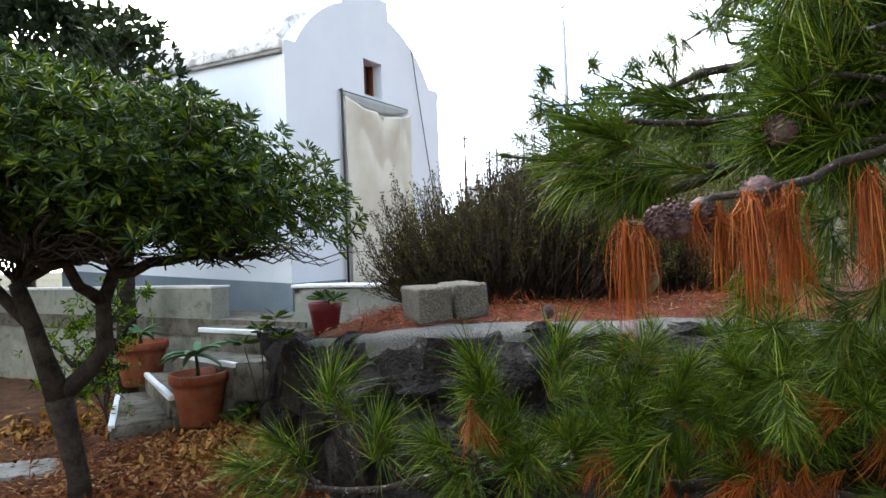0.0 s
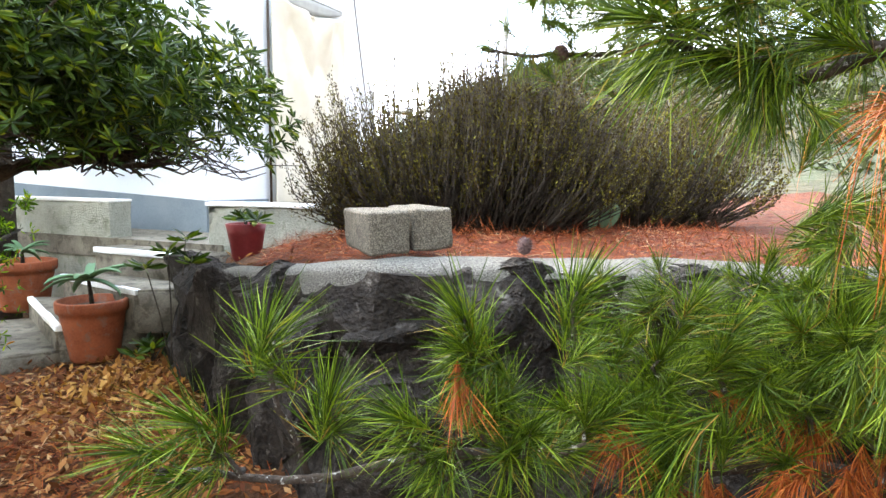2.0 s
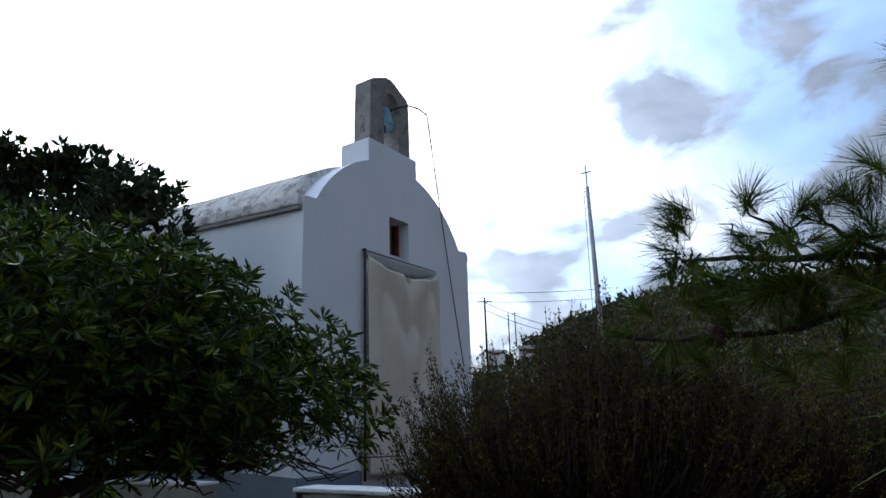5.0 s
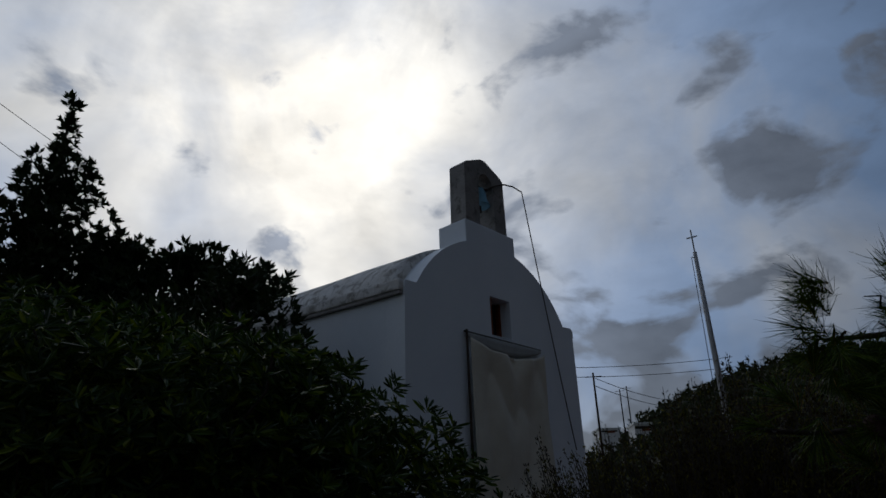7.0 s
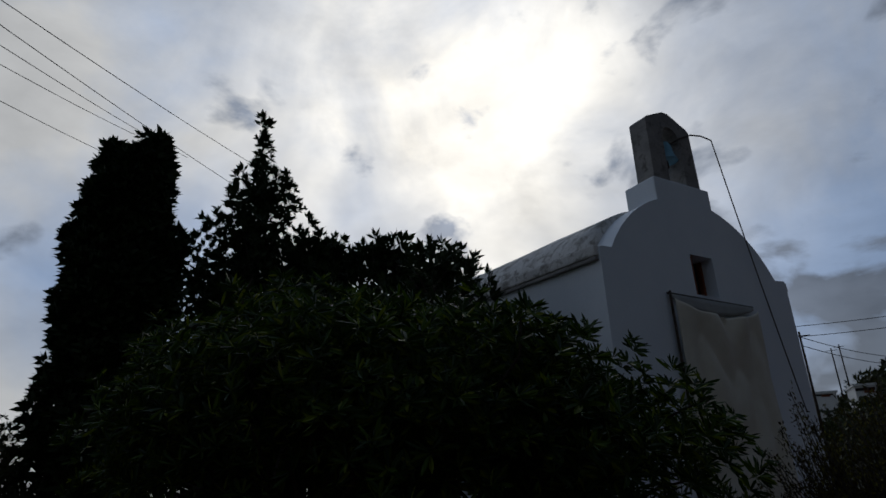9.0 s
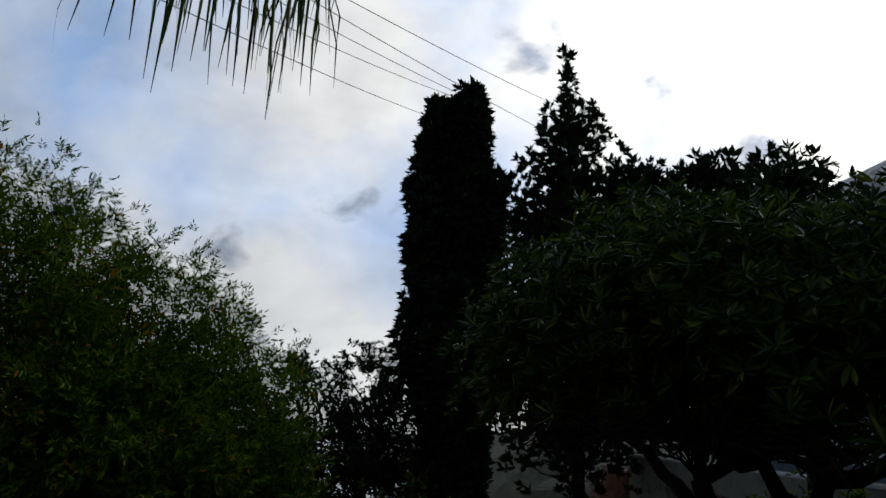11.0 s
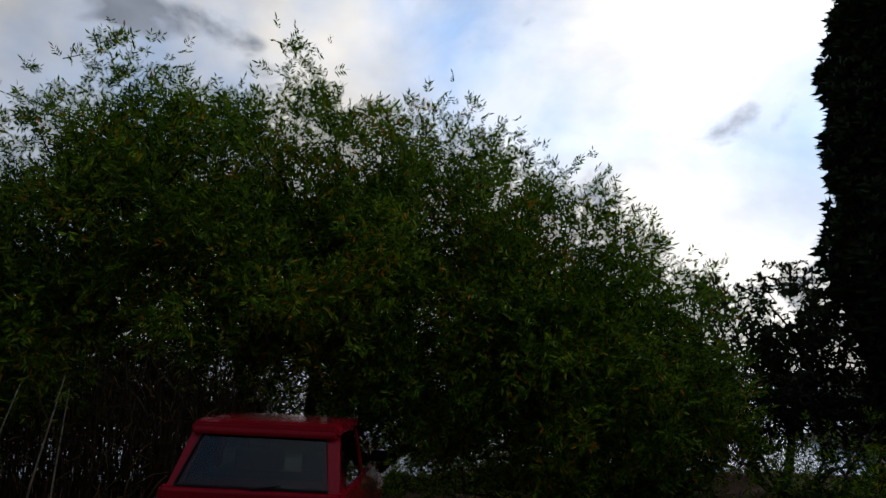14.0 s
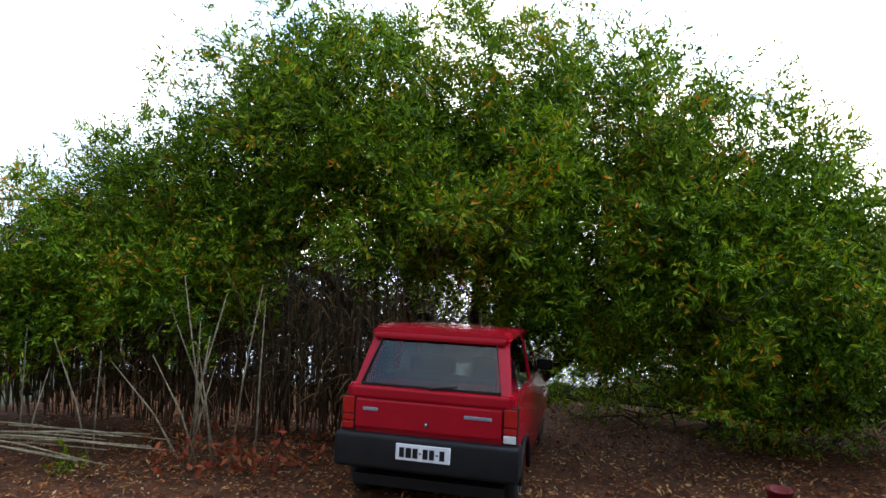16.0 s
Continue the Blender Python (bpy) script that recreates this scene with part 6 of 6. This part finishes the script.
# ---- litter ----
def litter(name, region, count, seed, material, size, label, shape=None, flat=0.2):
    rng = np.random.default_rng(seed)
    pts = []
    while len(pts) < count:
        x, y = region(rng)
        pts.append((x, y, ground_z(x, y) + 0.008 + 0.02 * rng.random()))
    h = rng.normal(size=(count, 3)) * [1, 1, flat]
    v = shape or SMALL_V
    ob = part(name, scatter(name, v, SMALL_F, frames(pts, h, rng.uniform(0.6, 1.4, count) * size, rng, False), material))
    tagged(ob, label, "leaf litter", kind="stuff")


NEEDLE_V = [(0, 0, 0), (0.012, 0.5, 0.06), (0, 1, 0), (-0.012, 0.5, 0.06)]


def on_terrace(r):
    while True:
        x, y = r.uniform(-0.9, 2.6), r.uniform(3.2, 6.8)
        if terrace_side(x, y) > 0.30 - 0.1 * r.random():
            return x, y


def below(r):
    while True:
        x, y = r.normal(-2.0, 0.9), r.normal(4.4, 1.0)
        if terrace_side(x, y) < -0.1:
            return x, y


def by_car(r):
    return r.uniform(-10.5, -2.6) + abs(r.normal()) * 1.3, r.uniform(-6, 5.5) + r.normal() * 0.8


litter("fallen_needles", on_terrace, 22000, 91, REDNEEDLES, 0.13, "carpet of fallen red-brown pine needles", NEEDLE_V, 0.25)
litter("fallen_leaves", on_terrace, 420, 92, LITTER, 0.05, "pale dry leaves among the fallen needles")
litter("fallen_leaves", below, 6000, 93, LITTER, 0.07, "brown fallen leaves below the steps", None, 0.4)
litter("fallen_needles", below, 7000, 94, REDNEEDLES, 0.15, "fallen needles below the steps", NEEDLE_V, 0.25)
litter("fallen_leaves", lambda r: (r.normal(-1.95, 0.30), r.normal(5.35, 0.35)), 1700, 95, YELLOWLITTER, 0.08, "drift of curled yellow-orange leaves beside the pot", None, 0.7)
litter("fallen_leaves", lambda r: (r.normal(-3.9, 0.5), r.normal(6.4, 0.3)), 900, 96, YELLOWLITTER, 0.10, "curled yellow leaves below the parapet", None, 0.7)
litter("fallen_leaves", by_car, 52000, 97, CARLITTER, 0.05, "brown leaf litter round the car", None, 0.35)


def flagstones():
    for i, (x, y, w, d, a) in enumerate(((-3.55, 5.15, 0.75, 0.42, 12), (-4.3, 5.0, 0.65, 0.45, -6), (-3.95, 4.55, 0.6, 0.35, 20), (-2.95, 3.9, 0.45, 0.3, 35))):
        bm = box(-w / 2, w / 2, -d / 2, d / 2, -0.1, 0.035, 0.03, 2)
        ob = part("flagstone", bm_mesh("flagstone", rough_up(bm, 0.02, 3, 3, i * 2.0), SLATE, True), m=pose(x, y, lower(x, y), 0, 0, a))
        tagged(ob, "worn grey-brown flagstone set in the earth", "paving stone", group="flagstones below the steps")


flagstones()


# ---- car ----
def car():
    yaw = math.atan2(0.05, -0.9986) - math.pi / 2
    m = Matrix.Translation((-6.10, -0.29, -0.375)) @ Matrix.Rotation(yaw, 4, "Z") @ Matrix.Rotation(radians(-2.9), 4, "X")
    c = thing("car", m, "small boxy red hatchback parked under the tree, seen from behind", "car")

    def loft(sections, material, name, parent=c, label="", smooth_it=False):
        """Skin over cross-sections (lists of points alike in number)."""
        verts = [p for s in sections for p in s]
        k = len(sections[0])
        faces = [(i * k + j, i * k + (j + 1) % k, (i + 1) * k + (j + 1) % k, (i + 1) * k + j) for i in range(len(sections) - 1) for j in range(k)]
        faces += [tuple(range(k - 1, -1, -1)), tuple(range((len(sections) - 1) * k, len(sections) * k))]
        bm = bmesh.new()
        vs = [bm.verts.new(v) for v in verts]
        for f in faces:
            bm.faces.new([vs[i] for i in f])
        bmesh.ops.recalc_face_normals(bm, faces=bm.faces)
        sharp = [e for e in bm.edges if len(e.link_faces) == 2 and e.calc_face_angle(0) > 0.35]
        bmesh.ops.bevel(bm, geom=sharp, offset=0.018, segments=2, affect="EDGES", clamp_overlap=True)
        return part(name, bm_mesh(name, bm, material, smooth_it), parent, label)

    def ring(y, w_low, w_mid, w_top, z_low, z_mid, z_top):
        return [(-w_low, y, z_low), (w_low, y, z_low), (w_mid, y, z_mid), (w_top, y, z_top), (-w_top, y, z_top), (-w_mid, y, z_mid)]

    body = [ring(0.045, 0.66, 0.715, 0.685, 0.42, 0.60, 0.965), ring(0.10, 0.69, 0.73, 0.695, 0.40, 0.60, 0.975), ring(1.0, 0.70, 0.74, 0.705, 0.22, 0.60, 0.965),
            ring(2.35, 0.70, 0.74, 0.70, 0.22, 0.60, 0.945), ring(3.28, 0.68, 0.72, 0.64, 0.26, 0.58, 0.82), ring(3.36, 0.64, 0.68, 0.60, 0.32, 0.56, 0.76)]
    loft(body, REDPAINT, "body", label="red painted body shell")
    loft([ring(0.30, 0.585, 0.60, 0.56, 1.355, 1.38, 1.425), ring(0.45, 0.60, 0.61, 0.575, 1.365, 1.395, 1.447), ring(1.1, 0.60, 0.61, 0.58, 1.37, 1.395, 1.445), ring(1.78, 0.585, 0.595, 0.56, 1.35, 1.375, 1.42)], REDPAINT, "roof")
    # pillars of the cabin
    for s in (-1, 1):
        for nm, lo, hi, w in (("rear_pillar", (0.635, 0.075, 0.955), (0.565, 0.335, 1.375), 0.125), ("door_pillar", (0.675, 1.22, 0.955), (0.59, 1.16, 1.375), 0.08), ("front_pillar", (0.655, 2.22, 0.935), (0.565, 1.74, 1.37), 0.07)):
            pts = []
            for (x, y, z), g in ((lo, w * 1.15), (hi, w)):
                inn = 0.115 if nm == "rear_pillar" else 0.05
                pts.append([(s * (x - inn), y, z), (s * (x + 0.02), y + 0.01, z), (s * (x + 0.02), y + g, z), (s * (x - 0.03), y + g, z)])
            loft(pts, REDPAINT, nm)
    part("tailgate_rail", bm_mesh("tailgate_rail", box(-0.57, 0.57, 0.28, 0.40, 1.335, 1.39, 0.02), REDPAINT), c)

    def pane(name, quad, label=""):
        bm = bmesh.new()
        bm.faces.new([bm.verts.new(v) for v in quad])
        ob = part(name, bm_mesh(name, bm, GLASS), c, label)
        mod = ob.modifiers.new("glass", "SOLIDIFY")
        mod.thickness = 0.004
        ob.visible_shadow = False
        return ob

    rw = pane("rear_window", [(-0.575, 0.083, 0.985), (0.575, 0.083, 0.985), (0.49, 0.318, 1.345), (-0.49, 0.318, 1.345)], "tinted rear window reflecting the garden")
    seal = [(-0.575, 0.072, 0.98), (0.575, 0.072, 0.98), (0.49, 0.308, 1.35), (-0.49, 0.308, 1.35), (-0.575, 0.072, 0.98)]
    part("seal", tubes("seal", [(seal, [0.013] * 5)], RUBBER, 6), rw)
    part("wiper", tubes("wiper", [([(0.0, 0.055, 0.975), (0.05, 0.055, 0.985), (0.22, 0.075, 1.01)], [0.018, 0.010, 0.007])], RUBBER), rw)
    for s in (-1, 1):
        pane("side_window", [(s * 0.672, 0.32, 0.975), (s * 0.672, 1.22, 0.965), (s * 0.60, 1.16, 1.365), (s * 0.595, 0.46, 1.365)])
        pane("side_window", [(s * 0.675, 1.30, 0.96), (s * 0.66, 2.16, 0.945), (s * 0.59, 1.74, 1.36), (s * 0.60, 1.24, 1.365)])
        part("door_mirror", bm_mesh("door_mirror", box(s * 0.76 - 0.085, s * 0.76 + 0.085, 1.98, 2.06, 0.98, 1.09, 0.02), BUMPER), c, "black door mirror")
    pane("windscreen", [(-0.62, 2.22, 0.95), (0.62, 2.22, 0.95), (0.54, 1.78, 1.37), (-0.54, 1.78, 1.37)])
    # tailgate creases, lights, badges, lock
    part("tailgate", bm_mesh("tailgate", box(-0.60, 0.60, 0.012, 0.05, 0.635, 0.865, 0.014), REDPAINT), c)
    part("tailgate_ledge", bm_mesh("tailgate_ledge", box(-0.655, 0.655, 0.022, 0.09, 0.872, 0.965, 0.02), REDPAINT), c)
    for s in (-1, 1):
        l = part("tail_light", bm_mesh("tail_light", box(*sorted((s * 0.612, s * 0.715)), 0.018, 0.12, 0.735, 0.875, 0.012), TAILRED), c, "red ribbed tail light")
        part("lower_lens", bm_mesh("lower_lens", box(*sorted((s * 0.612, s * 0.712)), 0.020, 0.115, 0.615, 0.675, 0.010), TAILCLEAR if s > 0 else TAILRED), l, "clear reversing lamp" if s > 0 else "red fog lamp")
        part("middle_lens", bm_mesh("middle_lens", box(*sorted((s * 0.612, s * 0.714)), 0.022, 0.118, 0.680, 0.730, 0.010), TAILRED), l)
        part("surround", bm_mesh("surround", box(*sorted((s * 0.603, s * 0.720)), 0.030, 0.125, 0.606, 0.884, 0.006), BUMPER), l)
    part("badge", bm_mesh("badge", box(-0.535, -0.41, 0.004, 0.02, 0.775, 0.80, 0.004), BADGE), c, "small grey name strip")
    part("badge", bm_mesh("badge", box(0.30, 0.52, 0.004, 0.02, 0.775, 0.80, 0.004), BADGE), c, "long grey name strip")
    lock = part("lock", tubes("lock", [([(0.0, 0.03, 0.70), (0.0, 0.004, 0.70)], [0.018, 0.018])], BUMPER, 12), c)
    part("lock_barrel", tubes("lock_barrel", [([(0.0, 0.01, 0.70), (0.0, 0.0, 0.70)], [0.011, 0.011])], RIM, 10), lock)
    # bumper and plate
    bm = box(-0.745, 0.745, -0.05, 0.20, 0.33, 0.60, 0.035, 3)
    part("bumper", bm_mesh("bumper", bm, BUMPER, True), c, "black plastic bumper")
    part("underside", bm_mesh("underside", box(-0.62, 0.62, 0.10, 3.2, 0.16, 0.25, 0.01), BUMPER), c)
    p = part("number_plate", bm_mesh("number_plate", box(-0.22, 0.22, -0.058, -0.046, 0.43, 0.555, 0.004), PLATEWHITE), c, "white number plate with dark marks")
    x = -0.19
    for w in (0.04, 0.045, 0.04, 0.018, 0.04, 0.04, 0.018, 0.04):
        tall = 0.012 if w < 0.02 else 0.075
        part("mark", bm_mesh("mark", box(x, x + w, -0.0615, -0.059, 0.49 - tall / 2, 0.49 + tall / 2), BUMPER), p)
        x += w + 0.012
    # wheels
    for s in (-1, 1):
        for y in (0.50, 2.66):
            v, f = lathe([(0.17, -0.075), (0.255, -0.075), (0.275, -0.05), (0.278, 0.05), (0.255, 0.075), (0.17, 0.075)], 28)
            w = part("wheel", mesh_of("wheel", v, f, RUBBER, True), c, "black tyre", Matrix.Translation((s * 0.63, y, 0.278)) @ Matrix.Rotation(math.pi / 2, 4, "Y"))
            v, f = lathe([(0.02, -0.05), (0.12, -0.055), (0.165, -0.078), (0.172, -0.07), (0.172, 0.07), (0.165, 0.078), (0.12, 0.055), (0.02, 0.05)], 20)
            part("rim", mesh_of("rim", v, f, RIM, True), w, "dull steel rim")
        part("wheel_arch", tubes("wheel_arch", [([(s * 0.735, 0.50 + 0.32 * math.cos(a), 0.27 + 0.32 * math.sin(a)) for a in [math.pi * i / 10 for i in range(11)]], [0.022] * 11)], BUMPER, 6), c)
    # seats seen through the glass
    for s in (-1, 1):
        seat = part("seat", bm_mesh("seat", box(s * 0.32 - 0.23, s * 0.32 + 0.23, 1.35, 1.5, 0.6, 1.12, 0.05, 3), SEATCLOTH, True), c, "dark cloth seat")
        part("headrest", bm_mesh("headrest", box(s * 0.32 - 0.12, s * 0.32 + 0.12, 1.36, 1.45, 1.13, 1.28, 0.03, 3), SEATCLOTH, True), seat)
    part("rear_bench", bm_mesh("rear_bench", box(-0.58, 0.58, 0.62, 0.76, 0.6, 1.02, 0.04, 3), SEATCLOTH, True), c, "dark cloth rear bench")


car()


def bucket():
    t = thing("plastic_bucket", pose(-6.62, 2.45, lower(-6.62, 2.45)), "dull red plastic bucket on the leaf litter", "bucket")
    v, f = lathe([(0.07, 0.0), (0.095, 0.13), (0.10, 0.13), (0.10, 0.145), (0.088, 0.145), (0.07, 0.02)], 20)
    part("vessel", mesh_of("vessel", v, f, REDPLASTIC, True), t)
    part("handle", tubes("handle", [([(0.095 * math.cos(a), 0.03, 0.135 + 0.07 * math.sin(a)) for a in [math.pi * i / 8 for i in range(9)]], [0.004] * 9)], IRON), t)


bucket()


def edge_stones():
    """A tumbled row of dark stones where the ground breaks off behind the car."""
    r = np.random.default_rng(84)
    for i in range(22):
        y = 0.6 + 0.2 * i + r.uniform(-0.06, 0.06)
        x = -11.2 + r.uniform(-0.2, 0.2)
        k = r.uniform(0.14, 0.26)
        ob = part("edge_stone", bm_mesh("edge_stone", boulder((k, k * 0.9, k * 0.8), 30.0 + i), ROCK), m=pose(x, y, ground_z(x, y) + k * 0.45, 0, 0, r.uniform(0, 180)))
        tagged(ob, "dark rough stone at the edge of the clearing", "stone", group="stones along the edge")


edge_stones()


# ---- poles, wires, far houses ----
def mast():
    x, y = 4.12, 20.9
    z = ground_z(x, y)
    t = thing("mast", pose(x, y, z), "tall pale mast with a small cross and a stay wire", "mast")
    top = 9.95 - z
    part("shaft", tubes("shaft", [([(0, 0, -0.2), (0, 0, top * 0.5), (0, 0, top - 0.75)], [0.10, 0.085, 0.06])], POLE, 10), t)
    part("tip", tubes("tip", [([(0, 0, top - 0.75), (0, 0, top)], [0.022, 0.022])], POLE), t)
    part("cross_arm", tubes("cross_arm", [([(-0.16, 0, top - 0.28), (0.16, 0, top - 0.22)], [0.022, 0.022])], POLE), t)
    part("stay_wire", tubes("stay_wire", [([(-0.12, 0, top - 0.95), (-0.25, 0, 0.5)], [0.012, 0.012])], WIRE, 4), t)
    part("bracket", tubes("bracket", [([(0, 0, top - 0.92), (-0.14, 0, top - 0.92)], [0.015, 0.015])], POLE), t)


def utility_pole(x, y, z_top, label, r=0.07):
    z = ground_z(x, y)
    t = thing("utility_pole", pose(x, y, z), label, "pole", group="poles on the hill")
    part("shaft", tubes("shaft", [([(0, 0, -0.2), (0, 0, z_top - z)], [r * 1.2, r * 0.8])], DARKWOOD, 8), t)
    part("cross_arm", tubes("cross_arm", [([(-0.5, 0, z_top - z - 0.25), (0.5, 0, z_top - z - 0.25)], [r * 0.4] * 2)], DARKWOOD), t)


def wire(a, b, sag, label, r=0.012):
    a, b = Vector(a), Vector(b)
    pts = [a.lerp(b, i / 24) - Vector((0, 0, 4 * sag * (i / 24) * (1 - i / 24))) for i in range(25)]
    tagged(part("power_line", tubes("power_line", [(pts, [r] * 25)], WIRE, 5)), label, "wire", group="overhead lines")


mast()
D = 42.0
utility_pole(D * math.sin(radians(2.0)), D, 1.9 + D * math.tan(radians(10.4)), "dark wooden utility pole on the hillside")
utility_pole(75 * math.sin(radians(4.2)), 75, 1.9 + 75 * math.tan(radians(9.0)), "distant thin dark pole on the hillside")
utility_pole(80 * math.sin(radians(4.8)), 80, 1.9 + 80 * math.tan(radians(9.2)), "distant thin dark pole on the hillside")
P0 = Vector((D * math.sin(radians(2.0)), D, 1.6 + D * math.tan(radians(10.4))))
for k in (0, 1):
    wire(P0 - Vector((0, 0, 0.5 * k)), (13.0, 70.0, 11.3 - 0.6 * k), 0.6, "thin black line from the pole over the hill", 0.022)


def sky_point(az, el, d):
    az, el = radians(az), radians(el)
    return Vector((-0.6 + d * math.sin(az), 1.1 + d * math.cos(az), 1.9 + d * math.tan(el)))


for az0, el0, az1, el1 in ((-66.25, 36.63, -45.07, 28.59), (-69.35, 36.0, -46.45, 26.62), (-72.22, 35.34, -53.86, 29.39), (-74.82, 34.25, -56.67, 29.74), (-75.59, 32.11, -57.32, 27.51)):
    a, b = sky_point(az0, el0, 15.0), sky_point(az1, el1, 26.0)
    wire(a + (a - b) * 0.7, b + (b - a) * 0.4, 0.3, "thin black overhead power line")
for el in (10.9, 11.7):
    wire(sky_point(-4, el - 0.2, 60), sky_point(14, el - 0.9, 75), 0.4, "faint line across the sky behind the chapel", 0.03)


def far_house(az, d, w, h, depth, el, label):
    az = radians(az)
    x, y = d * math.sin(az), d * math.cos(az)
    z = 1.9 + d * math.tan(radians(el))
    t = thing("far_house", pose(x, y, z, 0, 0, -math.degrees(az) + 12), label, "house", group="houses on the hill")
    part("wall", bm_mesh("wall", box(-w / 2, w / 2, 0, depth, -3, h, 0.04), HOUSEWHITE), t)
    part("roof", bm_mesh("roof", box(-w / 2 - 0.1, w / 2 + 0.1, -0.1, depth + 0.1, h, h + 0.18), HOUSEWHITE), t)
    for k in (-0.25, 0.2):
        part("window", bm_mesh("window", box(w * k - 0.35, w * k + 0.35, -0.03, 0.05, h * 0.35, h * 0.75), DARKVOID), t)
    part("door", bm_mesh("door", box(-0.1 * w, -0.1 * w + 0.7, -0.03, 0.05, 0, h * 0.7), REDWOOD), t)


far_house(5.6, 62, 1.5, 0.55, 3, 5.5, "small white flat-roofed house on the hill")
far_house(2.9, 66, 2.0, 0.3, 3, 5.5, "low white house on the hillside")


# ---- scrub on the hill ----
def hill_scrub():
    rng = np.random.default_rng(101)
    pts = []
    for i in range(2600):
        az, d = radians(rng.uniform(-3, 40)), 20 + 75 * rng.random() ** 0.8
        x, y = d * math.sin(az), d * math.cos(az)
        s = rng.uniform(0.3, 1.0) * (0.5 + d / 60)
        c = Vector((x, y, ground_z(x, y) + s * 0.25))
        for k in range(6):
            pts.append((*(c + Vector(rng.normal(size=3)) * s * 0.35), s))
    pts = np.array(pts)
    v, f = rosette(6, 1.0, rng, 0.5, (SMALL_V, SMALL_F))
    d = rng.normal(size=(len(pts), 3)) + [0, 0, 0.8]
    ob = part("hill_scrub", scatter("hill_scrub", v, f, frames(pts[:, :3], d, pts[:, 3] * 0.45, rng), OLIVE))
    tagged(ob, "low dark scrub scattered over the hillside", "scrub", kind="stuff")


hill_scrub()
